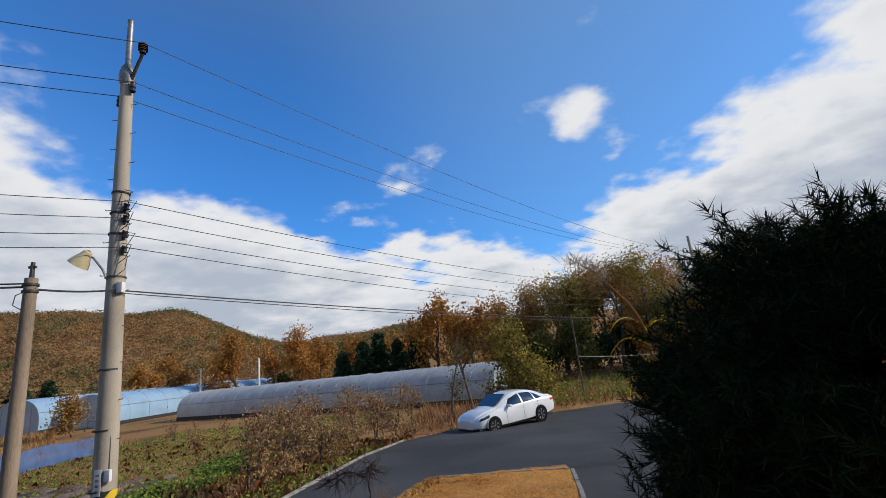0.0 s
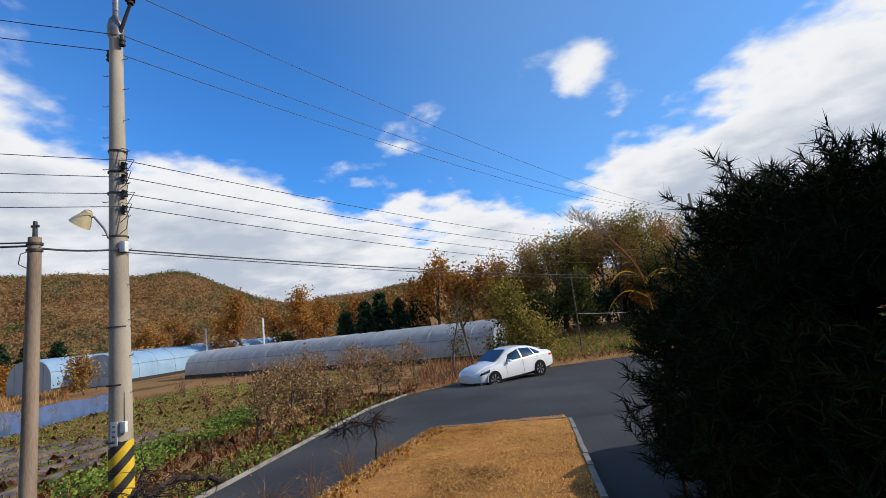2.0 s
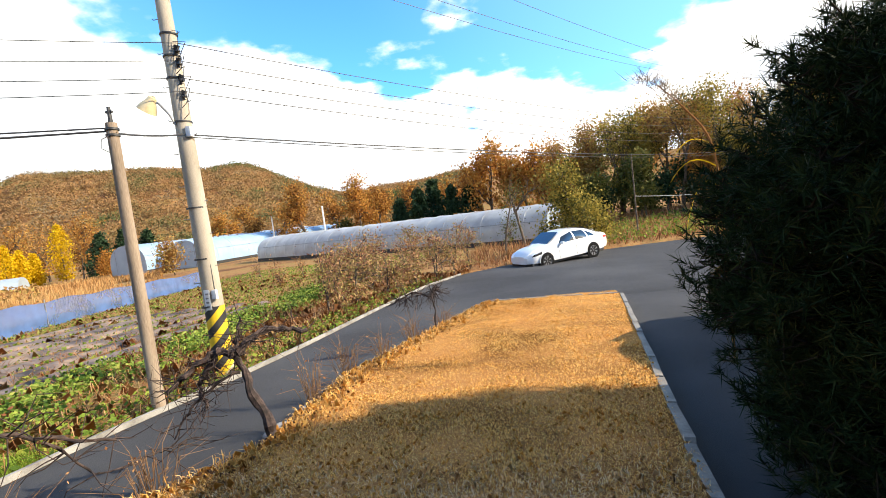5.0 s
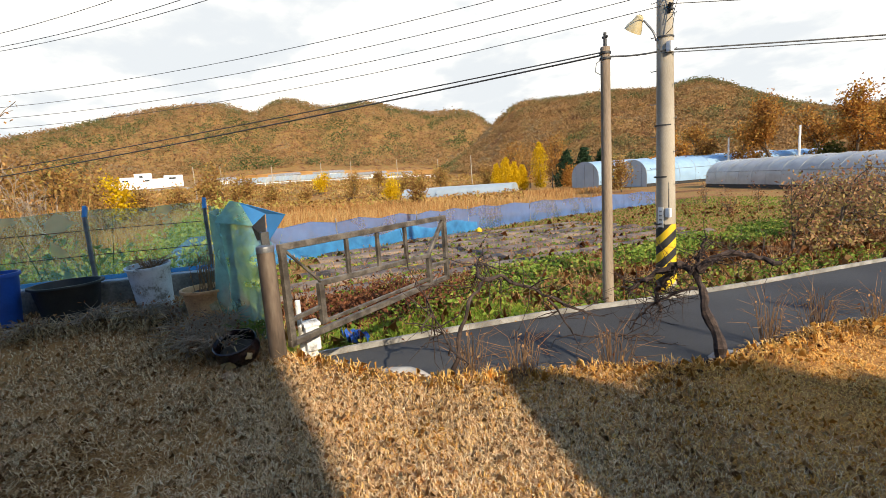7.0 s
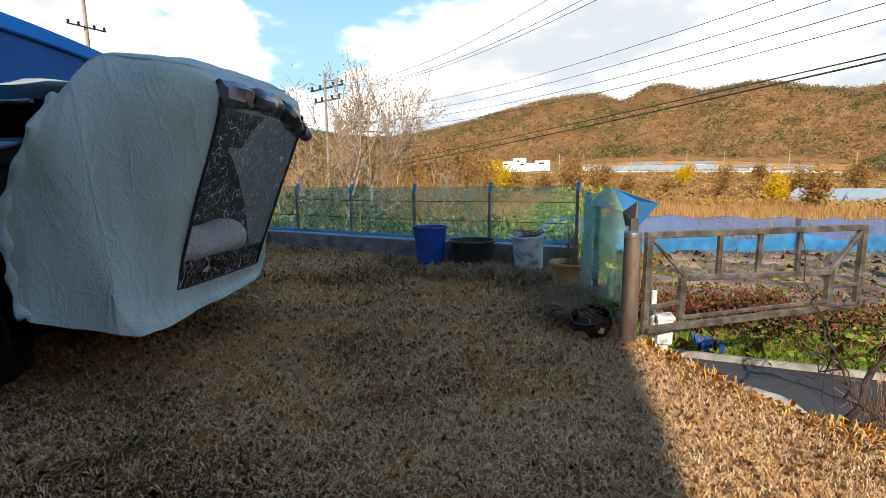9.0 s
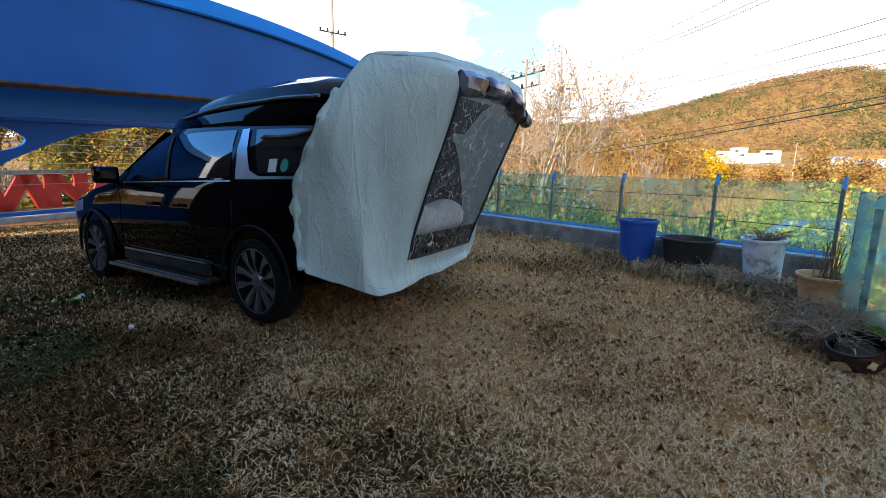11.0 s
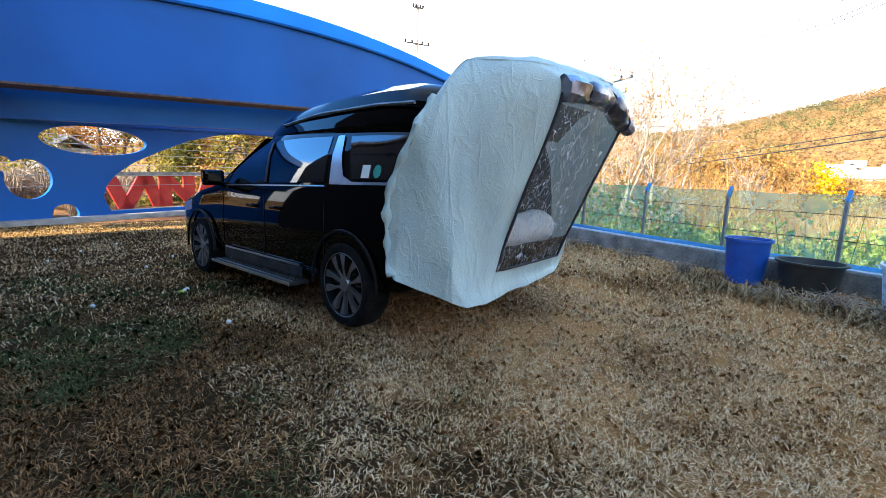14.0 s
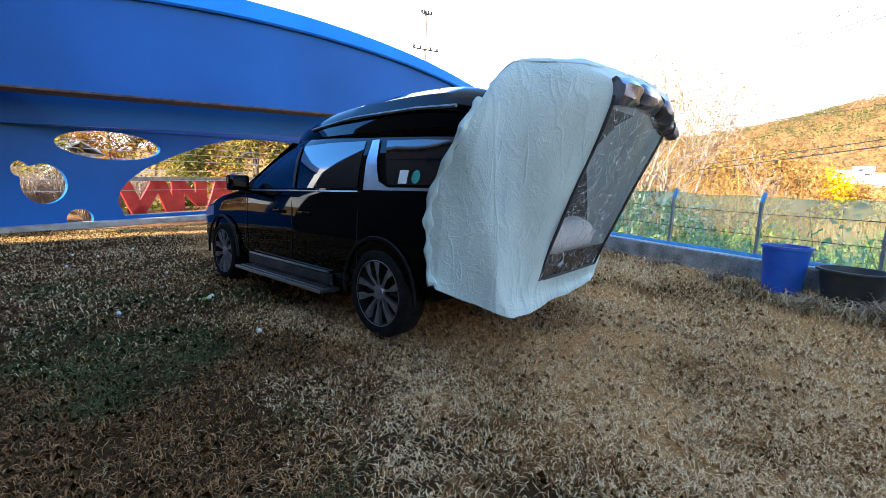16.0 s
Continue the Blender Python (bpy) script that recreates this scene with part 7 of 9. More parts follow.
dry_plant("dry_plant", "withered plant in the clay pot", (-4.78, -0.13, 0.52), 0.55, 0.18, 26, M_TWIG, 3)
dry_plant("dry_plant", "withered stalks drooping over the white pail", (-5.50, -0.56, 0.70), 0.18, 0.36, 40, M_TWIG, 4)
for k, (x, y, h, s, n) in enumerate(((-4.12, -0.14, 0.34, 0.32, 170), (-4.26, -0.28, 0.30, 0.30, 150), (-4.38, -0.05, 0.36, 0.30, 150), (-4.50, -0.30, 0.32, 0.30, 110), (-4.22, 0.10, 0.30, 0.26, 80), (-5.05, -0.38, 0.28, 0.30, 110), (-5.28, -0.66, 0.26, 0.32, 110), (-5.42, -1.05, 0.26, 0.30, 100), (-5.5, -1.55, 0.20, 0.28, 80), (-5.15, -0.1, 0.28, 0.32, 90), (-6.1, -2.5, 0.20, 0.28, 60), (-6.45, -3.3, 0.16, 0.28, 40), (-6.75, -4.3, 0.16, 0.28, 40))):
    dry_plant("weed_clump", "dry drooping weeds along the fence foot", (x, y, float(lawn_z(x, y)) - 0.02), h, s, int(n * 1.3), M_GREEN if k % 5 == 4 else M_BARK_PALE, 20 + k, 0.009)
# long arched blades falling over the pots' feet
r = np.random.default_rng(61)
spots = np.array([(-4.12, -0.04), (-4.22, -0.20), (-4.40, -0.02), (-4.5, -0.24), (-4.62, -0.34), (-4.95, -0.30), (-5.05, -0.42), (-5.2, -0.62), (-5.3, -0.8), (-5.42, -0.95), (-5.45, -1.15), (-5.48, -1.45), (-5.55, -1.6), (-5.62, -1.95), (-5.8, -2.2)])
pick = spots[r.integers(0, len(spots), 3200)] + r.normal(size=(3200, 2)) * 0.10
a, reach, hh = r.uniform(0, 2 * np.pi, len(pick)), r.uniform(0.06, 0.30, len(pick)), r.uniform(0.03, 0.19, len(pick)) * r.uniform(0.4, 1.0, len(pick))
way, wid = np.stack([np.cos(a), np.sin(a), 0 * a], 1), r.uniform(0.003, 0.006, len(pick))
side_ = np.stack([-np.sin(a), np.cos(a), 0 * a], 1) * wid[:, None]
foot = np.stack([pick[:, 0], pick[:, 1], lawn_z(pick[:, 0], pick[:, 1]) - 0.01], 1)
up = np.array([0, 0, 1.0])
c1, c2, c3 = foot + way * (reach * 0.25)[:, None] + up * (hh * 0.75)[:, None], foot + way * (reach * 0.65)[:, None] + up * hh[:, None] * 0.95, foot + way * reach[:, None] + up * (hh * r.uniform(0.2, 0.8, len(pick)))[:, None]
v = np.stack([foot - side_, foot + side_, c1 - side_, c1 + side_, c2 - side_ * 0.8, c2 + side_ * 0.8, c3 - side_ * 0.3, c3 + side_ * 0.3], 1).reshape(-1, 3)
k8 = 8 * np.arange(len(pick))[:, None]
f = np.concatenate([k8 + np.array([[0, 1, 3, 2]]), k8 + np.array([[2, 3, 5, 4]]), k8 + np.array([[4, 5, 7, 6]])])
stuff("fence_weeds", v, f, mat("arched_weed", [(0.06, 0.035, 0.016), (0.24, 0.14, 0.06), (0.46, 0.31, 0.15), (0.72, 0.54, 0.32)], 1.5, 0.8, bump=0, island=0.7), "long withered grass drooping round the pots", "weeds")

# stones along the bank
bm = bmesh.new()
bmesh.ops.create_icosphere(bm, subdivisions=2, radius=0.5)
for v in bm.verts:
    v.co = v.co * (1 + 0.28 * noise.noise(v.co * 2.2)) * 1.0
stone_me = bpy.data.meshes.new("edging_stone")
bm.to_mesh(stone_me)
bm.free()
set_smooth(stone_me, 50)
stone_me.materials.append(M_STONE)
rs = random.Random(5)
for k in range(26):
    y = 0.62 + k * 0.37 + rs.uniform(-0.08, 0.08)
    x = float(left_edge(LAWN_LEFT, y)) - rs.uniform(0.02, 0.16)
    s = rs.uniform(0.22, 0.5) * (1.25 if k in (0, 1, 21, 22, 23) else 1)
    o = tagged(new("edging_stone", stone_me), "rough pale grey stone edging the lawn bank", "stone", "stones along the bank")
    o.matrix_world = pose(x, y, float(lawn_z(x, y)) - 0.10 - rs.uniform(0, 0.05), rs.uniform(-15, 15), rs.uniform(-15, 15), rs.uniform(50, 110)) @ Matrix.Diagonal((s, s * 0.55, s * 0.42, 1))
o = tagged(new("flat_stone", stone_me), "large flat pale stone by the gate post", "stone")
o.matrix_world = pose(-3.25, 0.92, -0.12, 6, 3, 100) @ Matrix.Diagonal((0.75, 0.34, 0.24, 1))
bm = bmesh.new()
bmesh.ops.create_icosphere(bm, subdivisions=3, radius=0.5)
for v in bm.verts:
    v.co *= 1 + 0.55 * noise.noise(v.co * 3.1 + Vector((4, 2, 0))) + 0.18 * noise.noise(v.co * 9)
    v.co = Vector((v.co.x * 0.36, v.co.y * 0.15, v.co.z * 0.15))
rough_stone = tagged(part("broken_stone", bm, M_TANSTONE, smooth=False), "rough tan broken stone in the dry grass", "stone")
rough_stone.matrix_world = pose(-3.66, -0.08, 0.03, 4, 8, 25)

# golf balls on the lawn
bm = bmesh.new()
bmesh.ops.create_icosphere(bm, subdivisions=2, radius=0.0214)
ball_me = bpy.data.meshes.new("golf_ball")
bm.to_mesh(ball_me)
bm.free()
ball_me.shade_smooth()
ball_me.materials.append(M_BALL)
lime_me = ball_me.copy()
lime_me.materials.clear()
lime_me.materials.append(M_BALLGREEN)
for k, (x, y) in enumerate(((-1.63, -6.11), (-1.59, -6.07), (-1.55, -6.03), (-0.80, -6.06), (-1.51, -4.76), (-2.34, -8.93), (-0.92, -9.88), (-1.76, -8.09), (-1.19, -11.32), (-2.19, -11.77), (-1.48, -10.88), (-0.3, -12.2))):
    o = tagged(new("golf_ball", lime_me if k == 2 else ball_me), "lime green golf ball on the lawn" if k == 2 else "white golf ball on the lawn", "ball", "balls on the lawn")
    o.location = (x, y, float(lawn_z(x, y)) + 0.026)

# ---- vines on the bank ----
def vine(name, label, at, pts_, radii, seed, twigs=60, reach=0.35):
    r = np.random.default_rng(seed)
    e = thing(name, label, "vine", at)
    bm = bmesh.new()
    for line, rad in zip(pts_, radii):
        sm = catmull(line, 5)
        sm = [p + r.normal(size=3) * 0.012 for p in sm]
        n = len(sm)
        sweep(bm, sm, [0.62 * rad * (1 - 0.6 * i / n) * (1 + 0.18 * math.sin(i * 1.9)) for i in range(n)], 8)
    part("trunk", bm, M_VINE, e)
    segs = []
    for line in pts_[1:]:
        sm = catmull(line, 6)
        for _ in range(twigs // max(1, len(pts_) - 1)):
            p = np.array(sm[r.integers(2, len(sm))])
            d = r.normal(size=3)
            d[2] -= 0.3
            for s in range(3):
                q = p + d / np.linalg.norm(d) * reach * r.uniform(0.15, 0.5)
                segs.append((p, q, 0.0052 - 0.0013 * s, 0.004 - 0.0012 * s))
                d = d + r.normal(size=3) * 0.7
                p = q
    v, f = tubes(segs, 4)
    arrays("twig_mass", v, f, M_VINE, e)
    return e


gnarled = vine("gnarled_vine", "dark gnarled grape vine leaning over the road", (-2.05, 3.22, -0.26), [
    [(0, 0, -0.1), (-0.12, 0.06, 0.28), (-0.30, 0.14, 0.62), (-0.42, 0.2, 0.86)],
    [(-0.42, 0.2, 0.86), (-0.30, 0.34, 1.0), (-0.12, 0.5, 1.02), (0.12, 0.62, 0.94)],
    [(-0.42, 0.2, 0.86), (-0.58, 0.12, 0.92), (-0.78, 0.0, 0.80), (-0.95, -0.12, 0.66)],
    [(-0.42, 0.2, 0.86), (-0.40, 0.24, 1.05), (-0.36, 0.26, 1.22)],
    [(-0.58, 0.12, 0.92), (-0.72, 0.1, 0.70), (-0.78, 0.08, 0.55), (-0.70, 0.06, 0.42)],
    [(-0.36, 0.16, 0.72), (-0.6, 0.0, 0.62), (-0.82, -0.1, 0.42), (-0.9, -0.2, 0.25)]], [0.10, 0.074, 0.068, 0.040, 0.052, 0.028], 11, 170, 0.38)
gnarled.matrix_world = gnarled.matrix_world @ Matrix.Scale(0.84, 4)
vine("arching_vine", "reddish vine arching over the stones", (-2.95, 1.25, -0.12), [
    [(0, 0, -0.15), (0.02, 0.06, 0.2), (0.0, 0.2, 0.55), (-0.1, 0.42, 0.72)],
    [(-0.1, 0.42, 0.72), (-0.1, 0.7, 0.66), (0.0, 1.0, 0.48), (0.1, 1.35, 0.3)],
    [(-0.1, 0.42, 0.72), (-0.3, 0.5, 0.8), (-0.5, 0.75, 0.74)],
    [(0.0, 1.0, 0.48), (0.05, 1.25, 0.12), (0.15, 1.6, 0.06), (0.3, 1.9, 0.02)],
    [(0.02, 0.06, 0.2), (0.1, -0.1, 0.5), (0.05, -0.2, 0.8)]], [0.034, 0.028, 0.022, 0.014, 0.012], 12, 90, 0.40)
vine("small_vine", "small twisted vine on the lawn edge", (-1.5, 7.35, -0.55), [
    [(0, 0, -0.1), (0.05, 0.02, 0.3), (0.02, 0.05, 0.62)], [(0.02, 0.05, 0.62), (-0.25, 0.0, 0.72), (-0.55, -0.05, 0.62)], [(0.02, 0.05, 0.62), (0.1, 0.1, 0.78)]], [0.035, 0.028, 0.018], 13, 150, 0.34)
for k, (x, y, h) in enumerate(((-2.55, 2.5, 0.5), (-2.3, 4.4, 0.55), (-2.25, 5.3, 0.55), (-1.95, 5.9, 0.5), (-1.75, 6.8, 0.6), (-3.2, 1.6, 0.45), (-2.75, 1.75, 0.6), (-1.4, 7.9, 0.45))):
    dry_plant("bank_shrub", "leafless reddish twigs on the lawn bank", (x, y, float(lawn_z(x, y)) - 0.22), h + 0.2, 0.40, 46, M_TWIG, 60 + k, 0.006)

# ---- the pine by the house ----
pine = thing("pine_tree", "dense dark young pine with long needles beside the lawn", "tree", (2.24, 2.66, -0.62))
r = np.random.default_rng(31)
segs, shoots = [((0, 0, -0.2), (0.04, 0.0, 2.55), 0.085, 0.025)], []
for k in range(600):
    z = r.uniform(0.04, 2.58)
    reach = float(np.interp(z + 0.12, [0, 0.9, 1.3, 1.65, 1.9, 2.15, 2.45, 2.75], [0.90, 1.02, 1.20, 1.29, 1.24, 1.0, 0.72, 0.34])) * r.uniform(0.86, 0.98)
    a = r.uniform(0, 2 * np.pi)
    d = np.array([np.cos(a), np.sin(a), 0])
    p0, p1 = np.array([0, 0, z]), d * reach * 0.6 + np.array([0, 0, z + 0.02])
    p2 = d * reach + np.array([0, 0, z + 0.18 + 0.1 * r.normal()])
    p2[2] = min(p2[2], 2.70)
    segs += [(p0, p1, 0.018, 0.012), (p1, p2, 0.012, 0.006)]
    for t in (0.35, 0.5, 0.62, 0.74, 0.85, 0.93, 1.0):
        q = p1 + (p2 - p1) * (t - 0.6) / 0.4 if t > 0.6 else p0 + (p1 - p0) * t / 0.6
        for _ in range(2 if t > 0.6 else 1):
            e_ = q + np.clip(r.normal(size=3), -1.3, 1.3) * np.array([0.10, 0.10, 0.07])
            w_ = d * 0.5 + np.array([0, 0, 0.65]) + r.normal(size=3) * 0.45
            w_ /= np.linalg.norm(w_)
            segs.append((q, e_, 0.006, 0.004))
            shoots.append((e_, w_))
for k in range(12):
    q = np.array([r.normal() * 0.18, r.normal() * 0.18, 2.46 + r.uniform(0, 0.13)])
    segs.append(((0.03, 0, 2.35), q, 0.012, 0.006))
    shoots.append((q, np.array([r.normal() * 0.2, r.normal() * 0.2, 1.0])))
v, f = tubes(segs, 3)
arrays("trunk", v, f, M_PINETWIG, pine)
PER = 32
S0 = np.repeat(np.array([s[0] for s in shoots]), PER, 0)
W0 = np.repeat(np.array([s[1] for s in shoots]), PER, 0)
n = len(S0)
along = r.uniform(0, 0.13, (n, 1))
base = S0 + W0 * along
dirn = W0 * r.uniform(0.25, 1.0, (n, 1)) + r.normal(size=(n, 3)) * 0.55
dirn /= np.linalg.norm(dirn, axis=1)[:, None]
ln = r.uniform(0.06, 0.115, (n, 1))
sd_ = np.cross(dirn, r.normal(size=(n, 3)))
sd_ /= np.linalg.norm(sd_, axis=1)[:, None]
V = np.stack([base - sd_ * 0.0040, base + sd_ * 0.0040, base + dirn * ln], 1).reshape(-1, 3)
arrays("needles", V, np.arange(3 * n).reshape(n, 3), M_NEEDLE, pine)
pick = r.integers(0, n, 2600)
b2 = base[pick] * np.array([0.72, 0.72, 0.9])
d2 = r.normal(size=(2600, 3)) * 0.6 + np.array([0, 0, -0.6])
d2 /= np.linalg.norm(d2, axis=1)[:, None]
s2 = np.cross(d2, r.normal(size=(2600, 3)))
s2 /= np.linalg.norm(s2, axis=1)[:, None]
V = np.stack([b2 - s2 * 0.0016, b2 + s2 * 0.0016, b2 + d2 * 0.13], 1).reshape(-1, 3)
arrays("dead_needles", V, np.arange(7800).reshape(2600, 3), M_NEEDLE_DEAD, pine, "brown dead needles inside")

# tall reed with a pale plume behind the pine
reed = thing("tall_reed", "tall dry reed with pale plume and yellow leaves", "reed", (2.1, 5.05, -0.55))
bm = bmesh.new()
sweep(bm, catmull([(0, 0, 0), (-0.02, 0, 1.4), (-0.05, 0.02, 2.3), (-0.30, 0.05, 2.75), (-0.52, 0.06, 3.0)], 5), [0.012] * 16 + [0.006] * 5, 6)
part("stem", bm, M_REED, reed)
for k, (z, a, ln_, dr) in enumerate(((2.1, 160, 0.45, 0.5), (2.25, 10, 0.42, 0.45), (1.9, 200, 0.4, 0.9), (2.3, 120, 0.5, 0.3), (1.75, 30, 0.5, 0.8), (2.28, 330, 0.4, 0.4))):
    bm = bmesh.new()
    prev = None
    for i in range(9):
        t = i / 8
        c = Vector((-0.04 + ln_ * t * math.cos(radians(a)), ln_ * t * math.sin(radians(a)), z + 0.18 * math.sin(t * 2.2) - dr * t * t * 0.6))
        w = 0.014 * (1 - t) ** 0.6 + 0.001
        s = Vector((-math.sin(radians(a)), math.cos(radians(a)), 0.5)).normalized() * w
        pair = (bm.verts.new(c - s), bm.verts.new(c + s))
        if prev:
            bm.faces.new((prev[0], prev[1], pair[1], pair[0]))
        prev = pair
    part("leaf", bm, M_YELLOW, reed)
pl = np.array(catmull([(-0.36, 0.05, 2.82), (-0.52, 0.06, 3.0), (-0.72, 0.08, 3.08)], 10))
c = pl[r.integers(0, len(pl), 260)] + r.normal(size=(260, 3)) * 0.03
v, f = blades(c, r.uniform(0.05, 0.14, 260), 0.008, r.uniform(0.5, 2.0, 260), r)
arrays("plume", v, f, M_BARK_PALE, reed, "pale feathery plume")

# ---- blue steel arch with bubble openings ----
A0, A1 = Vector((-0.55, -16.0, 0)), Vector((-6.5, -18.3, 0))
ad = (A1 - A0).normalized()
an = Vector((-ad.y, ad.x, 0))
if an.dot(Vector((0, 1, 0))) < 0:
    an = -an


def wall_at(s, z, w):
    return A0 + ad * s + Vector((0, 0, z)) - an * w


def ellipse(cx, cz, rx, rz, n=28, a0=0, a1=360):
    return [(cx + rx * math.cos(radians(a0 + (a1 - a0) * i / n)), cz + rz * math.sin(radians(a0 + (a1 - a0) * i / n))) for i in range(n)]


arch = thing("blue_arch", "curved blue painted steel structure with bubble openings", "sculpture")
WALL_LO, WALL_HI = -0.30, 3.4
outer = [(-1.0, WALL_LO), (13.0, WALL_LO), (13.0, WALL_HI), (-1.0, WALL_HI)]
holes = [ellipse(2.62, 1.90, 1.42, 0.385), ellipse(0.93, 0.84, 0.51, 0.50), ellipse(0.45, 1.20, 0.19, 0.19, 18), ellipse(1.68, -0.08, 0.33, 0.27, 20)]
big = [(2.84, -0.06), (2.66, 0.35), (2.78, 0.68), (3.05, 0.98), (3.55, 1.32), (4.49, 1.74), (5.54, 2.14), (6.73, 2.42), (7.8, 2.56), (9.5, 2.60), (11.2, 2.4), (12.2, 1.6), (12.4, -0.06)]
bm = bmesh.new()
loops = [outer] + [holes[0]] + [big] + [holes[3]]
# the two round openings overlap and form one outline
c1, c2 = np.array((0.93, 0.84)), np.array((0.45, 1.20))
pair = [p for p in holes[1] if (p[0] - c2[0]) ** 2 + (p[1] - c2[1]) ** 2 > 0.19 ** 2]
pair2 = [p for p in holes[2] if ((p[0] - c1[0]) / 0.51) ** 2 + ((p[1] - c1[1]) / 0.50) ** 2 > 1]
pts_all = pair + pair2
cen = np.mean(np.array([(0.72, 1.0)]), 0)
pts_all.sort(key=lambda p: math.atan2(p[1] - cen[1], p[0] - cen[0]))
loops.append(pts_all)
edges = []
for lp in loops:
    vs = [bm.verts.new(wall_at(u, z, 0)) for u, z in lp]
    edges += [bm.edges.new((vs[i], vs[(i + 1) % len(vs)])) for i in range(len(vs))]
bmesh.ops.triangle_fill(bm, use_beauty=True, use_dissolve=False, edges=edges)
front = bm.faces[:]
ext = bmesh.ops.extrude_face_region(bm, geom=front)
bmesh.ops.translate(bm, vec=-an * 0.10, verts=[g for g in ext["geom"] if isinstance(g, bmesh.types.BMVert)])
part("wall_plate", bm, M_BLUE, arch, smooth=False)
bm = bmesh.new()
bar(bm, wall_at(-7, -0.24, -0.12), wall_at(13, -0.24, -0.12), 0.36, 0.16, 0.02)
part("plinth", bm, M_CONC, arch, "concrete footing")
# unseen screen, added to keep sunlit ground out of the van's reflections
bm = bmesh.new()
bar(bm, wall_at(-7.0, 0.40, -0.05), wall_at(-1.0, 0.40, -0.05), 0.10, 1.12, 0.01)
part("low_wall", bm, M_BLUE, arch, "low blue screen out of view, added to darken the van's reflections")
bm = bmesh.new()
n_ = 30
pts_ = [(-1 + 14 * i / n_, 2.22 + 0.34 * max(0, (-1 + 14 * i / n_)) / 7.0) for i in range(n_ + 1)]
for (s0, z0), (s1, z1) in zip(pts_, pts_[1:]):
    bar(bm, wall_at(s0, z0, -0.03), wall_at(s1, z1, -0.03), 0.05, 0.03, 0)
part("ledge", bm, M_BLUE, arch)
# stretched cables across the openings
for z in (0.62, 0.92, 1.22, 1.55, 1.78, 2.0, 2.2):
    bm = bmesh.new()
    rod(bm, wall_at(-0.2 if z < 1.4 else 1.1, z, 0.25), wall_at(12.2, z + 0.12, 0.25), 0.008, 0.008, 5)
    part("guard_wire", bm, M_WIRE_PALE, arch)

# upper curved box beam in front of the wall
B0, B1 = Vector((0, -14.6, 0)), Vector((-13, -14.0, 0))
bd = (B1 - B0).normalized()
bn = Vector((-bd.y, bd.x, 0))
if bn.y < 0:
    bn = -bn


def beam_at(s, z, w):
    return B0 + bd * s + Vector((0, 0, z)) + bn * w


beam = thing("blue_beam", "large curved blue steel box beam above the yard", "beam")
S = np.linspace(-2.6, 21, 56)


def low_z(s):
    return 2.88 + 0.047 * s


def in_z(s):
    return 5.44 - 0.0105 * (s - 7.6) ** 2 - 0.0004 * np.abs(s - 7.6) ** 3


def out_z(s):
    return in_z(s) + 0.56 - 0.012 * np.maximum(0, s - 7)


bm = bmesh.new()
rows_ = []
for s in S:
    l, h = float(low_z(s)), float(max(in_z(s), low_z(s) + 0.25))
    o = float(max(out_z(s), h + 0.2))
    rows_.append([beam_at(s, l, 0), beam_at(s, h, 0), beam_at(s, h, -0.75), beam_at(s, l, -0.75)])
loft(bm, rows_)
part("web", bm, M_BLUE, beam, smooth=False)
bm = bmesh.new()
rows_ = []
for s in S:
    l, h = float(low_z(s)), float(max(in_z(s), low_z(s) + 0.25))
    o = float(max(out_z(s), h + 0.2))
    rows_.append([beam_at(s, h + 0.004, 0.10), beam_at(s, h + 0.06, 0.12), beam_at(s, o, -0.12), beam_at(s, h + 0.05, -0.78)])
loft(bm, rows_)
part("top_flange", bm, M_BLUE, beam, "sloping blue top flange", smooth=False)
bm = bmesh.new()
rows_ = []
for s in S:
    l = float(low_z(s))
    rows_.append([beam_at(s, l - 0.05, 0.10), beam_at(s, l - 0.004, 0.10), beam_at(s, l - 0.004, -0.85), beam_at(s, l - 0.05, -0.85)])
loft(bm, rows_)
part("bottom_flange", bm, M_RUSTY, beam, "rusty bottom flange", smooth=False)
bm = bmesh.new()
rows_ = []
for s in np.linspace(-2.6, 12.5, 34):
    l = float(low_z(s)) - 0.06
    rows_.append([beam_at(s, l - 0.62, -1.25), beam_at(s, l + 0.3, -1.25), beam_at(s, l + 0.3, -1.6), beam_at(s, l - 0.62, -1.6)])
loft(bm, rows_)
part("inner_beam", bm, M_BLUE, beam, smooth=False)
for s in (-2.2, 20.4):
    bm = bmesh.new()
    box(bm, beam_at(s, 1.4, -0.4), (0.3, 0.3, 3.6), 0.02)
    part("leg", bm, M_BLUE, beam)

# red letters on a grey rail behind the opening
sign = thing("red_letters", "large red letters under a grey rail", "sign")


def stroke(s0, z0, s1, z1, w=0.44):
    bm = bmesh.new()
    plate(bm, [(s0 - w / 2, z0), (s0 + w / 2, z0), (s1 + w / 2, z1), (s1 - w / 2, z1)], 0.06, lambda u, v, k: wall_at(u, v, 0.35 + k))
    return bm


for s0, z0, s1, z1 in ((3.08, 0.90, 3.52, -0.06), (3.52, -0.06, 4.20, 0.98), (4.20, 0.98, 4.62, -0.03), (4.86, -0.03, 4.86, 1.02), (4.86, 1.0, 5.75, 0.10), (5.75, 0.10, 5.75, 1.05), (6.2, 0.0, 6.6, 1.05), (6.6, 1.05, 7.0, 0.0)):
    part("letter_stroke", stroke(s0, z0, s1, z1), M_RED, sign, smooth=False)
bm = bmesh.new()
bar(bm, wall_at(2.6, 0.98, 0.38), wall_at(12.0, 1.12, 0.38), 0.12, 0.13, 0.01)
part("rail", bm, M_STEEL, sign, "grey metal rail")
bm = bmesh.new()
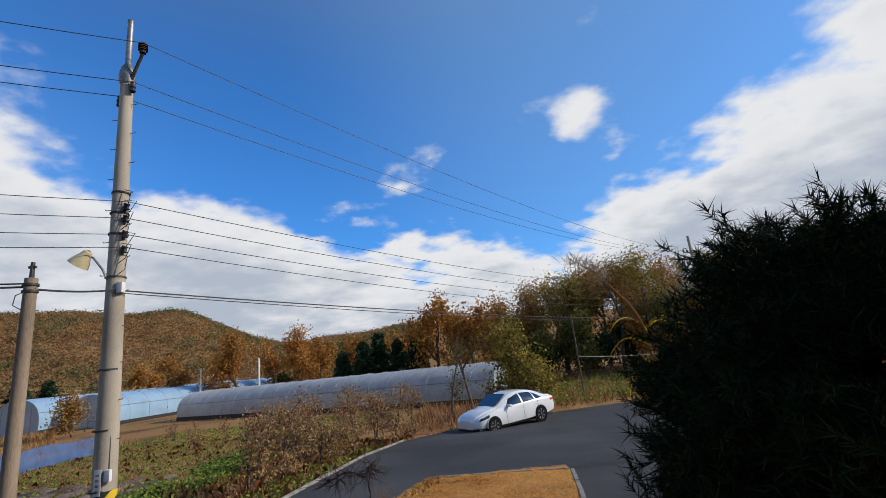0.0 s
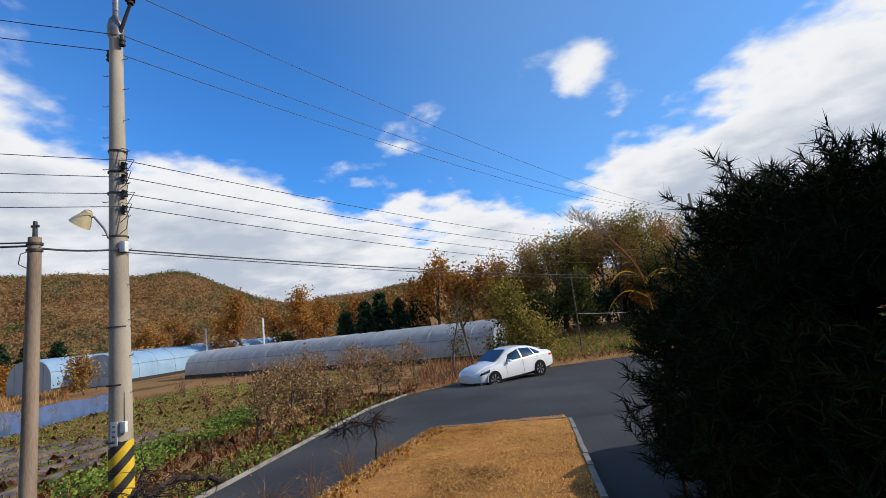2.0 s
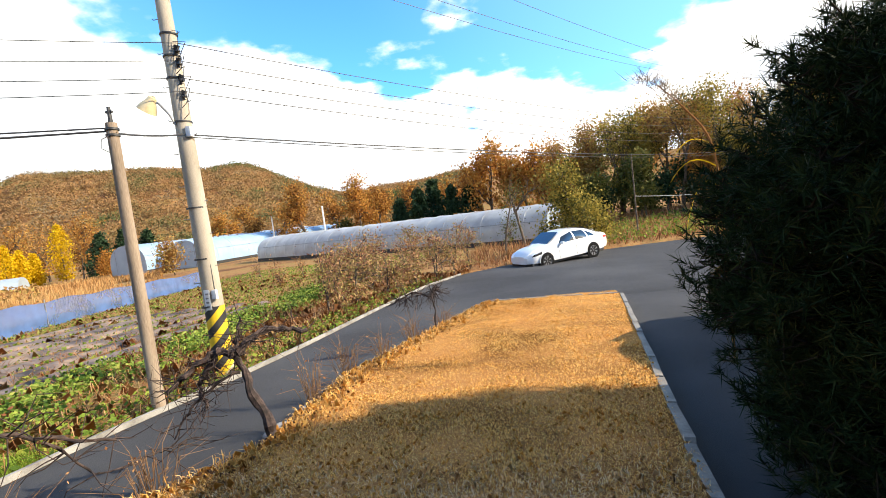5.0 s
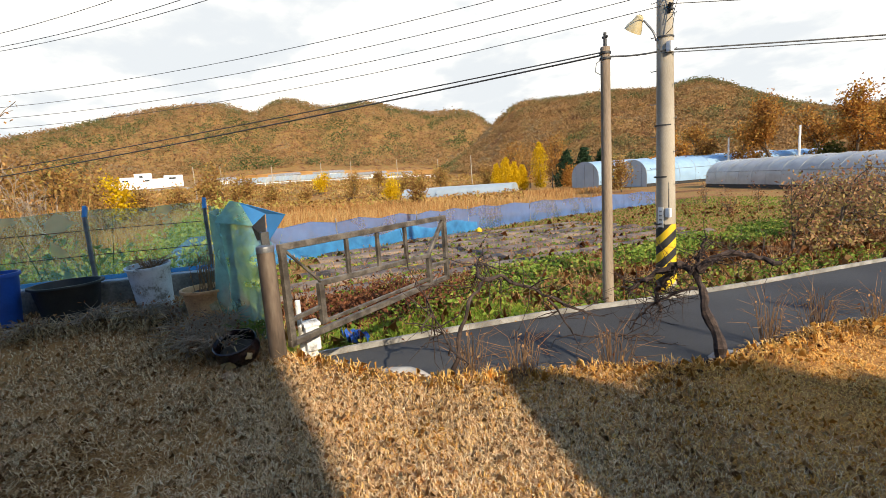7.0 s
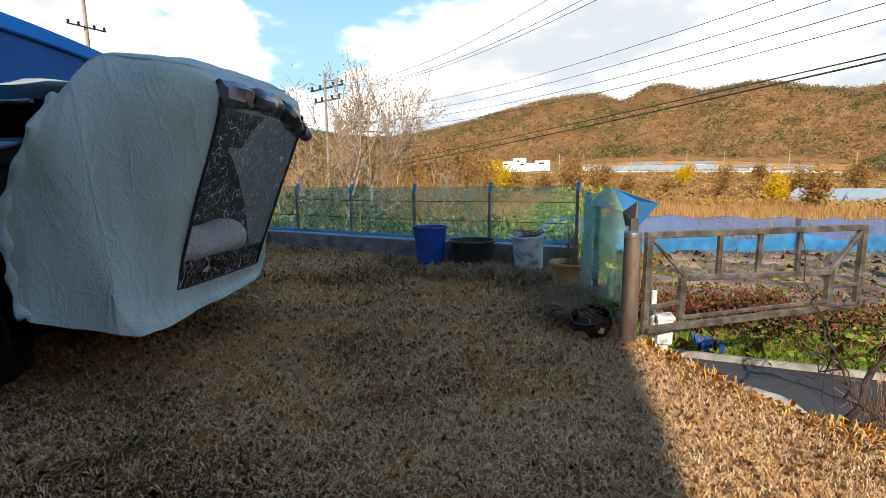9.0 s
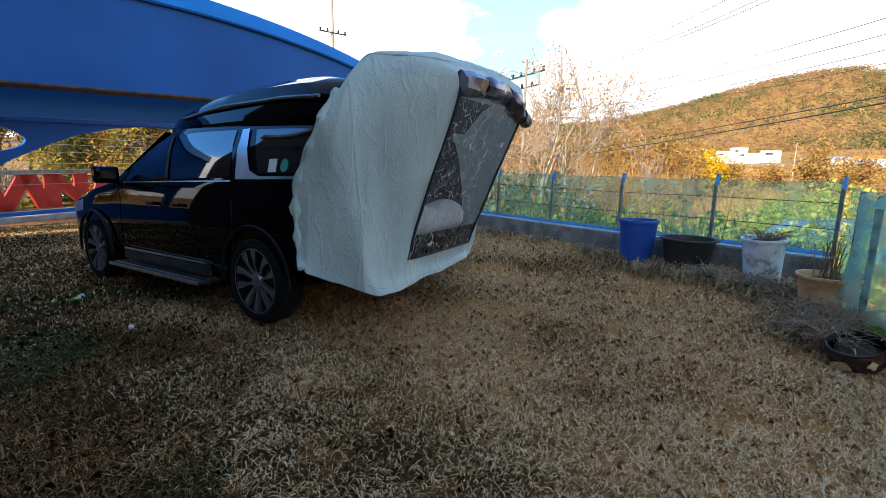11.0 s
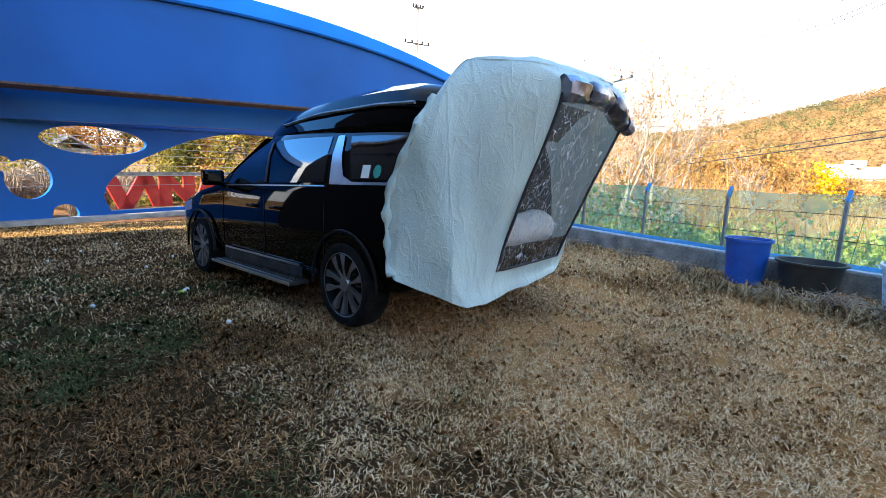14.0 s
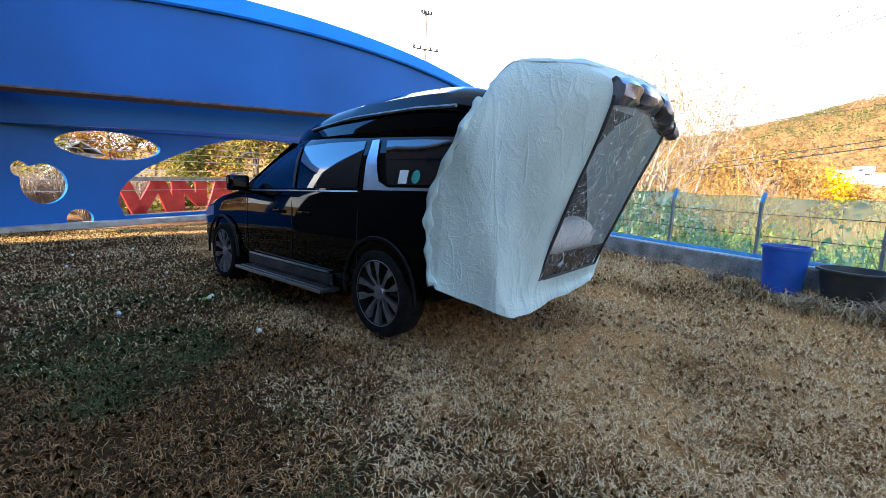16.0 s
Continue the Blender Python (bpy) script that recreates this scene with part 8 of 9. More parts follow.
bar(bm, wall_at(2.6, -0.12, 0.38), wall_at(12.0, -0.10, 0.38), 0.12, 0.08, 0.01)
part("rail", bm, M_STEEL, sign)

# house with a gabled roof past the arch
hx, hy = polar(172.5, 85)
cottage = thing("cottage", "small house with grey ribbed gable roof", "house", (hx, hy, -0.1), -74)
bm = bmesh.new()
box(bm, (0, 0, 1.0), (7.0, 5.0, 4.0))
part("wall", bm, M_PLINTH, cottage, smooth=False)
bm = bmesh.new()
plate(bm, [(-2.9, 2.8), (0, 4.4), (2.9, 2.8), (2.9, 3.0), (0, 4.62), (-2.9, 3.0)], 7.6, lambda u, v, w: (w - 3.8, u, v))
roof_ = part("roof", bm, M_ROOF, cottage, smooth=False)
for k in range(20):
    for s in (1, -1):
        bm = bmesh.new()
        bar(bm, (-3.6 + 0.38 * k, s * 2.9, 3.02), (-3.6 + 0.38 * k, 0.03 * s, 4.63), 0.06, 0.06, 0)
        part("roof_rib", bm, M_ROOF, roof_)
bx, by = polar(160, 34)
shed = thing("shed", "low shed with white wall and faded red roof", "shed", (bx, by, -1.65), 20)
bm = bmesh.new()
box(bm, (0, 0, 0.6), (6, 3, 1.2))
part("wall", bm, M_WHITE, shed, smooth=False)
bm = bmesh.new()
plate(bm, [(-1.8, 1.1), (0, 1.75), (1.8, 1.1), (1.8, 1.2), (0, 1.87), (-1.8, 1.2)], 6.4, lambda u, v, w: (w - 3.2, u, v))
part("roof", bm, mat("faded_red_roof", [(0.30, 0.12, 0.09), (0.42, 0.18, 0.14)], 1.2, 0.7, bump=0.2), shed, smooth=False)

# ---- greenhouses ----
def tunnel(name, label, a, b, width, height, cover, door=False, hoop=2.0, skirt=True):
    a, b = Vector((*a, 0)), Vector((*b, 0))
    d = (b - a).normalized()
    n = Vector((-d.y, d.x, 0))
    length = (b - a).length
    z = -1.85
    g = thing(name, label, "greenhouse")

    def arc(s, k, grow_=0.0):
        t = math.pi * k
        shape = math.sin(t) ** 0.75 if 0 < k < 1 else 0
        return a + d * s + n * (-(width / 2 + grow_) * math.cos(t) * (0.80 + 0.20 * math.sin(t))) * 1.12 + Vector((0, 0, z + (height + grow_) * shape))
    bm = bmesh.new()
    ns = int(length / 0.8)
    rows = [[bm.verts.new(arc(length * i / ns, k / 18, 0.02 * math.sin(i * 2.1 + k))) for k in range(19)] for i in range(ns + 1)]
    for p_, q_ in zip(rows, rows[1:]):
        for k in range(18):
            bm.faces.new((p_[k], p_[k + 1], q_[k + 1], q_[k]))
    part("cover", bm, cover, g)
    for i in range(int(length / hoop) + 1):
        bm = bmesh.new()
        sweep(bm, [arc(i * hoop, k / 14, 0.04) for k in range(15)], 0.018, 5)
        part("hoop", bm, M_VINYL, g)
    for s in (0.0, length):
        bm = bmesh.new()
        vs = [bm.verts.new(arc(s, k / 18)) for k in range(19)]
        bm.faces.new(vs)
        part("end_sheet", bm, M_VINYLGREY, g)
        for u in (-0.3, 0.0, 0.3):
            bm = bmesh.new()
            bar(bm, a + d * s + n * u * width + Vector((0, 0, z)), a + d * s + n * u * width + Vector((0, 0, z + height * (0.93 - 1.0 * u * u))), 0.06, 0.06, 0, d)
            part("end_post", bm, M_STEEL, g)
    for k in (0.16, 0.84):
        bm = bmesh.new()
        sweep(bm, [arc(length * i / 12, k, 0.05) for i in range(13)], 0.02, 5)
        part("side_rail", bm, M_STEEL, g)
    for sgn in (-1, 1):
        bm = bmesh.new()
        bar(bm, a + n * sgn * width * 0.46 + Vector((0, 0, z + 0.2)), b + n * sgn * width * 0.46 + Vector((0, 0, z + 0.2)), 0.1, 0.5, 0)
        part("skirt", bm, M_BLACKPLASTIC, g)
    return g


tunnel("greenhouse", "long grey-white plastic film tunnel greenhouse", (4.0, 38.5), (-31.0, 57.5), 6.0, 3.05, M_VINYL)
tunnel("greenhouse", "bluish twin plastic film greenhouse in the field", (-55.6, 60.0), (-46.6, 100.0), 8.2, 4.3, M_VINYLBLUE, hoop=3)
tunnel("greenhouse", "bluish twin plastic film greenhouse in the field", (-46.8, 60.5), (-37.6, 100.5), 7.0, 4.0, M_VINYLBLUE, hoop=3)
ex, ey = 5.2, 36.4
endwall = thing("greenhouse_door", "teal mesh door frame at the greenhouse end", "door", (ex, ey, -1.6), -28)
for x_, mt, w_ in ((-0.9, M_WHITE, 0.1), (0.9, M_WHITE, 0.1)):
    bm = bmesh.new()
    box(bm, (x_, 0, 1.2), (w_, 0.1, 2.6), 0.01)
    part("jamb", bm, mt, endwall)
bm = bmesh.new()
box(bm, (0, 0, 1.1), (1.6, 0.05, 2.2), 0.01)
part("door_mesh", bm, M_TEAL, endwall)
for az_, d_, w_, l_ in ((59.8, 104, 5.5, 18), (57.6, 102, 5.5, 18), (55.6, 100, 5.5, 17)):
    x, y = polar(az_, d_)
    z0 = float(land_z(x, y))
    g = thing("far_greenhouse", "small pale plastic tunnel in the valley", "greenhouse", (x, y, z0 + 0.02), 35, "valley greenhouses")
    bm = bmesh.new()
    rows = [[bm.verts.new((l_ * (i / 6 - 0.5), -w_ / 2 * math.cos(math.pi * k / 12), 2.5 * math.sin(math.pi * k / 12) ** 0.8 if 0 < k < 12 else 0)) for k in range(13)] for i in range(7)]
    for p_, q_ in zip(rows, rows[1:]):
        for k in range(12):
            bm.faces.new((p_[k], p_[k + 1], q_[k + 1], q_[k]))
    bm.faces.new(rows[0])
    bm.faces.new(rows[-1])
    part("cover", bm, M_VINYLGREY, g)

# ---- blue net along the field ----
NET = [(-11.2, -4.0), (-13.0, 0.5), (-14.36, 4.07), (-15.7, 7.6), (-16.9, 10.7), (-18.75, 15.8), (-20.6, 22.5), (-23.2, 32.5)]
net = thing("blue_net", "sagging blue crop net on thin posts", "net")
line = catmull([(x, y, 0) for x, y in NET], 8)
bm = bmesh.new()
prev = None
for i, p in enumerate(line):
    z0 = float(land_z(p[0], p[1]))
    top = 0.98 + 0.10 * math.sin(i * math.pi / 4) ** 2 + 0.05 * noise.noise(Vector((i * 0.4, 0, 0)))
    col = [bm.verts.new((p[0] + 0.09 * noise.noise(Vector((i * 0.5, k * 0.6, 2))), p[1], z0 + top * k / 5)) for k in range(6)]
    if prev:
        for k in range(5):
            bm.faces.new((prev[k], col[k], col[k + 1], prev[k + 1]))
    prev = col
part("netting", bm, M_BLUENET, net)
bm = bmesh.new()
prev = None
for i, p in enumerate(line[:34]):
    z0 = float(land_z(p[0], p[1]))
    col = [bm.verts.new((p[0] + 0.10 + 0.05 * noise.noise(Vector((i * 0.9, k * 0.9, 7))), p[1], z0 + (0.50 + 0.10 * math.sin(i * 0.9)) * k / 3)) for k in range(4)]
    if prev:
        for k in range(3):
            bm.faces.new((prev[k], col[k], col[k + 1], prev[k + 1]))
    prev = col
part("lower_netting", bm, M_NETLOW, net, "second strip of bright azure net along the foot")
bm = bmesh.new()
sweep(bm, [(p[0], p[1], float(land_z(p[0], p[1])) + 0.98 + 0.10 * math.sin(i * math.pi / 4) ** 2) for i, p in enumerate(line)], 0.007, 5)
part("top_rope", bm, M_BLUENET, net)
for x, y in NET:
    bm = bmesh.new()
    z0 = float(land_z(x, y))
    rod(bm, (x, y, z0 - 0.1), (x, y, z0 + 1.12), 0.022, 0.02, 8)
    part("net_post", bm, M_STEEL, net)
bm = bmesh.new()
lathe(bm, [(0.0, 0.0), (0.10, 0.03), (0.13, 0.12), (0.10, 0.22), (0.03, 0.27), (0.0, 0.28)], 16, (-15.7, 10.4, float(land_z(-15.7, 10.4))))
tagged(part("yellow_buoy", bm, M_YBAND), "yellow plastic can beside the net", "can")

# brush heap beside the gate
p = rng.normal(size=(9000, 3)) * np.array([0.48, 0.85, 0.14])
p = np.abs(p) * np.sign(p) + np.array([-7.1, 2.5, float(land_z(-7.1, 2.5)) + 0.12])
v, f = leaf_quads(p, 0.032)
stuff("brush_heap", v, f, mat("brush_leaf", [(0.05, 0.02, 0.012), (0.12, 0.045, 0.025), (0.22, 0.09, 0.045)], 2, 0.9, bump=0, island=0.5), "heap of withered dark red stalks", "brush")

# ---- trees ----
SHRUBS = ((-5.4, 12.4, 1.9), (-5.0, 13.8, 2.3), (-4.5, 15.4, 2.2), (-3.9, 17.4, 2.3), (-3.3, 18.6, 2.1), (-2.7, 20.0, 2.2), (-6.4, 15.5, 2.0), (-5.7, 17.6, 2.2), (-4.6, 20.2, 2.3), (-3.9, 21.8, 2.2), (-7.2, 18.5, 1.9), (-6.6, 20.5, 2.1), (-8.4, 20.8, 1.8), (-5.6, 22.6, 2.2), (-2.2, 22.2, 2.1), (-7.8, 23.0, 1.9))
for k, (x, y, h) in enumerate(SHRUBS):
    tree("fruit_shrub", "small half-bare fruit tree with rusty leaves", (x, y, float(land_z(x, y))), h, M_SHRUB, M_BARK, 100 + k, 3, 1050 + 120 * (k % 4), 0.048, 0.75, 0.36, group="shrubs along the road", forks=(3, 5), radius=0.05, cloud=0.15, shrink=0.7, thin=0.008)
for k, (x, y, h) in enumerate(((-9.0, 24, 1.6), (-11.5, 27, 1.7), (-14, 29, 1.8), (-17, 31, 1.6), (-7.5, 22, 1.7), (-13, 24, 1.3), (-20, 34, 1.9), (-6.5, 27, 1.9), (-10, 31, 1.8))):
    tree("field_shrub", "thin leafless shrub before the greenhouse", (x, y, float(land_z(x, y))), h, M_WEED, M_BARK, 140 + k, 2, 260, 0.05, 0.8, 0.3, group="shrubs in the field", forks=(4, 6), radius=0.03, cloud=0.2, shrink=0.8)
tx, ty, tz = place(-7.0, 26.4)
tree("olive_tree", "wide leafy olive and golden tree behind the white car", (tx, ty, tz), 5.3, M_GOLD, M_BARK, 170, 4, 9000, 0.10, 1.0, 0.30, forks=(4, 5), cloud=0.42, shrink=0.72)
for k, (az_, d_, h, mt, lv) in enumerate(((1.0, 30, 4.6, M_OLIVE, 500), (-1.5, 34, 5.6, M_OLIVE, 350))):
    x, y, z = place(az_, d_)
    tree("bare_tree", "bare branching tree beside the greenhouse", (x, y, z), h, mt, M_BARK, 180 + k, 4, lv, 0.07, 0.7, 0.32, forks=(3, 4), cloud=0.3)
rt = np.random.default_rng(77)
for k, az_ in enumerate(np.linspace(-7.5, -34, 19)):
    d_ = 47 + 7 * rt.random() + 3 * (k % 2)
    x, y, z = place(az_ + rt.normal() * 0.5, d_, 0.3)
    el = 8.2 + 1.6 * math.exp(-((az_ + 20) / 6) ** 2) + rt.uniform(-1.0, 0.3) - (1.0 if k == 1 else 0)
    h = 1.6 + d_ * math.tan(radians(el)) - z
    mt = (M_OAK, M_GOLD, M_PERS, M_OLIVE, M_GOLD, M_RUST)[k % 6]
    tree("oak_tree", "tall autumn oak with thinning brown leaves", (x, y, z), h, mt, M_BARK, 200 + k, 4, 6400, 0.125, 0.55, 0.34, group="wood past the road", forks=(3, 4), cloud=0.55)
for k in range(34):
    az_ = -6 - 30 * rt.random()
    x, y, z = place(az_, 42 + 16 * rt.random(), 0.2)
    tree("undergrowth_tree", "small russet tree under the oaks", (x, y, z), 3.2 + 2.2 * rt.random(), (M_RUST, M_EVERGREEN, M_OLIVE, M_OAK, M_EVERGREEN)[k % 5], M_BARK, 1240 + k, 2, 1400, 0.18, 0.7, 0.3, group="undergrowth of the wood", cloud=0.45)
MID = ((27.5, 88, 5.3, M_OAK), (24.4, 84, 5.6, M_OAK), (21.0, 92, 4.6, M_OAK), (18.4, 86, 5.4, M_RUST), (15.5, 90, 4.0, M_OAK), (12.5, 80, 3.9, M_OAK), (2.0, 62, 7.6, M_RUST), (0.0, 66, 5.6, M_OAK), (-2.2, 60, 6.3, M_OAK), (-4.2, 58, 6.0, M_RUST), (5.3, 70, 4.6, M_OAK), (-6.0, 57, 6.4, M_OAK), (30.5, 96, 3.2, M_OAK), (33.5, 104, 2.8, M_RUST), (9.0, 84, 3.6, M_OAK), (17.0, 98, 3.8, M_OAK))
for k, (az_, d_, el, mt) in enumerate(MID):
    x, y, z = place(az_, d_, 0.3)
    h = 1.6 + d_ * math.tan(radians(el)) - z
    tree("autumn_tree", "autumn tree behind the greenhouse", (x, y, z), h, mt, M_BARK, 270 + k, 4, 2600, 0.24, 0.55, 0.42, group="trees behind the greenhouse", forks=(3, 4), cloud=0.6)
for k in range(34):
    az_ = -4 + 42 * rt.random()
    d_ = 84 + 26 * rt.random()
    x, y, z = place(az_, d_, 0.3)
    tree("hedge_tree", "low tangled autumn tree at the field edge", (x, y, z), 2.2 + 2.6 * rt.random(), (M_OAK, M_RUST, M_OLIVE)[k % 3], M_BARK, 300 + k, 2, 700, 0.30, 0.75, 0.3, group="trees at the field edge", cloud=0.7)
for k, (az_, d_, h, w) in enumerate(((13.2, 66, 6.2, 5.0), (10.9, 64, 7.4, 5.6), (9.0, 66, 8.6, 6.2), (44.8, 98, 8.0, 6.5), (42.8, 100, 8.4, 7), (40.8, 102, 7.8, 6.5), (6.7, 64, 7.2, 5.2), (4.6, 62, 7.0, 5.0))):
    x, y, z = place(az_, d_, 0.2)
    conifer("evergreen_tree", "dark green evergreen behind the greenhouse", (x, y, z), h, w, 350 + k)
for k, (az_, d_, el, w) in enumerate(((47.85, 112, 3.45, 4.0), (51.9, 110, 1.9, 3.4), (50.9, 111, 1.3, 2.4), (53.0, 110, 1.2, 2.6), (49.9, 113, 0.9, 2.4))):
    x, y, z = place(az_, d_, 0.2)
    h = 1.4 + d_ * math.tan(radians(el)) - z
    rr = np.random.default_rng(370 + k)
    e = thing("ginkgo_tree", "bright yellow autumn ginkgo in the valley", "tree", (x, y, z), 0, "yellow ginkgos")
    bm = bmesh.new()
    rod(bm, (0, 0, -0.3), (0, 0, h * 0.9), 0.14, 0.03, 8)
    part("trunk", bm, M_BARK, e)
    t = rr.uniform(0.06, 1, 2600)
    wd = w * 0.5 * np.sin(np.pi * np.clip(t, 0, 1) ** 0.8) ** 0.6 * rr.uniform(0.2, 1.1, 2600)
    a = rr.uniform(0, 2 * np.pi, 2600)
    v, f = leaf_quads(np.stack([wd * np.cos(a), wd * np.sin(a), t * h], 1) + rr.normal(size=(2600, 3)) * 0.16, 0.21, r=rr)
    arrays("crown", v, f, M_YELLOW, e)
VALLEY = ((62.7, 52, 0.2, M_PERS), (60.0, 120, 1.5, M_PERS), (66, 90, 0.6, M_YELLOW), (84.9, 62, 3.3, M_PERS), (83.2, 66, 2.0, M_PERS), (86.6, 58, 1.6, M_PERS), (95.4, 52, 1.9, M_YELLOW), (97.5, 44, 3.0, M_PERS), (100, 42, 3.6, M_PERS), (103, 40, 4.0, M_PERS), (93.0, 60, 0.9, M_PERS), (89.5, 60, 0.8, M_PERS), (70.4, 130, 1.4, M_PERS), (74, 150, 1.5, M_YELLOW), (46.5, 104, 1.6, M_OAK), (49, 122, 3.2, M_OAK), (46, 124, 3.8, M_OAK), (51.5, 128, 3.6, M_OAK), (54, 118, 1.0, M_PERS), (44.5, 92, 0.2, M_RUST), (38.8, 62, 0.9, M_PERS), (105.5, 44, 4.4, M_PERS), (98.5, 58, 2.6, M_OAK), (64.5, 118, 1.0, M_PERS), (67.5, 140, 1.2, M_PERS), (76.5, 80, -0.4, M_PERS), (80.0, 84, 0.4, M_PERS))
for k, (az_, d_, el, mt) in enumerate(VALLEY):
    x, y, z = place(az_, d_, 0.2)
    h = max(1.2, 1.4 + d_ * math.tan(radians(el)) - z)
    tree("valley_tree", "yellowing shrub tree in the valley scrub", (x, y, z), h, mt, M_BARK, 380 + k, 3, 1700, 0.10 + 0.0011 * d_, 0.75, 0.28, group="valley shrubs", cloud=0.10 * h + 0.15)
for k, (az_, d_, h) in enumerate(((111.5, 21, 9.2), (107.5, 23, 8.6), (114.5, 20, 8.4), (118.5, 22, 7.6), (122, 20, 6.6), (103.5, 24, 5.4), (126, 23, 6.0), (109.5, 26, 9.0), (116, 27, 8.2))):
    x, y, z = place(az_, d_, 0.3)
    tree("willow", "pale leafless willow behind the fence", (x, y, z), h, M_REED, M_BARK_PALE, 410 + k, 5, 500, 0.07, 0.5, 0.3, group="bare willows", forks=(3, 3), radius=0.11, cloud=0.2, shrink=0.74, thin=0.013)
az = rng.uniform(97, 140, 24000)
r_ = rng.uniform(20, 42, len(az))
x, y = -r_ * np.sin(np.radians(az)), r_ * np.cos(np.radians(az))
c = np.stack([x, y, land_z(x, y) + rng.uniform(0.2, 4.2, len(x)) * (0.6 + 0.4 * np.sin(x * 0.5) * np.sin(y * 0.6))], 1)
v, f = leaf_quads(c, 0.075)
stuff("thicket", v, f, M_PERS, "orange-brown thicket past the fence", "thicket")
v, f = blades(c[::2] - np.array([0, 0, 0.8]), rng.uniform(0.8, 2.4, len(c[::2])), 0.025, rng.uniform(0.1, 0.5, len(c[::2])))
stuff("thicket", v, f, M_REED, "pale dry stems of the thicket", "thicket")
for k in range(22):
    az_ = 146 + 44 * rt.random()
    az_ += 6 if 168 < az_ < 173.5 else 0
    d_ = 26 + 24 * rt.random()
    x, y = polar(az_, d_)
    tree("garden_tree", "yellow-green autumn tree past the blue arch", (x, y, -0.6), 3.2 + 3.5 * rt.random(), (M_OLIVE, M_GOLD, M_OAK, M_GOLD)[k % 4], M_BARK, 440 + k, 3, 2600, 0.101, 0.7, 0.3, group="trees past the arch", cloud=0.42)
for k in range(16):
    x, y = polar(156 + 1.9 * k, 92 + 22 * rt.random())
    tree("hillside_tree", "brown autumn tree on the slope behind the cottage", (x, y, -0.8), 12 + 4 * rt.random(), (M_OAK, M_RUST, M_OLIVE, M_OAK)[k % 4], M_BARK, 520 + k, 3, 2600, 0.27, 0.85, 0.25, group="trees behind the cottage", cloud=1.3)
for k in range(13):
    x, y = polar(147 + 2.7 * k, 22.5 + 3.5 * rt.random())
    tree("garden_shrub", "low yellowing shrub past the blue arch", (x, y, -0.6), 1.5 + 0.9 * rt.random(), (M_GOLD, M_OAK, M_OLIVE, M_GOLD)[k % 4], M_BARK, 560 + k, 2, 1300, 0.085, 0.85, 0.2, group="shrubs past the arch", cloud=0.42)
for k in range(9):
    x, y = polar(168 + 2.0 * k, 19.5 + rt.random())
    dry_plant("bare_shrub", "pale leafless shrub past the arch", (x, y, -0.6), 2.3, 1.2, 170, M_BARK_PALE, 470 + k, 0.03)

# ---- valley: terraces, white works, road ----
bx_, by_ = polar(91.3, 300)
bz_ = float(land_z(bx_, by_))
works = thing("white_building", "long white flat-roofed building in the valley", "building", (bx_, by_, bz_ - 0.5), 92)
UP = 9.8 - bz_   # the plinth lifts it over the scrub
for x_, w_, h_, d_ in ((-11, 7, UP + 4.2, 9), (-4, 8, UP + 6.0, 9), (3, 7, UP + 3.0, 10), (10, 9, UP + 4.5, 8), (-2, 32, UP + 1.0, 12)):
    bm = bmesh.new()
    box(bm, (x_, 0 if w_ < 30 else -4, h_ / 2), (w_, d_, h_), 0.05)
    part("block", bm, M_WHITE, works, smooth=False)
for wx_, wz_, ww_ in ((-12.2, 2.4, 2.6), (-5.0, 4.3, 1.6), (-2.4, 2.2, 2.2), (9.4, 2.9, 3.4)):
    bm = bmesh.new()
    box(bm, (wx_, -4.6 if wx_ < 5 else -4.1, UP + wz_), (ww_, 0.2, 0.9), 0)
    part("window", bm, M_BLACKGLASS, works)
for az_, d_, n_, sx_ in ((86, 270, 3, 8), (79, 285, 3, 8), (74, 300, 3, 9), (69, 250, 3, 7), (65, 240, 2, 7)):
    for k in range(n_):
        x, y = polar(az_ - 1.3 * k * 0.7, d_ + 9 * (k % 3))
        z0 = float(land_z(x, y))
        t = thing("farm_shed", "low pale farm building in the valley", "building", (x, y, z0 - 0.3), az_ + 8 * (k % 3), "valley farm buildings")
        bm = bmesh.new()
        box(bm, (0, 0, 1.3), (sx_, 5, 2.6), 0.05)
        part("wall", bm, M_WHITE if k == 1 else M_CONC, t, smooth=False)
        bm = bmesh.new()
        plate(bm, [(-2.9, 2.4), (0, 3.6), (2.9, 2.4), (2.9, 2.6), (0, 3.8), (-2.9, 2.6)], sx_ + 0.8, lambda u, v, w, q=sx_: (w - q / 2 - 0.4, u, v))
        part("roof", bm, M_ROOF if k % 3 else M_KERB, t, smooth=False)
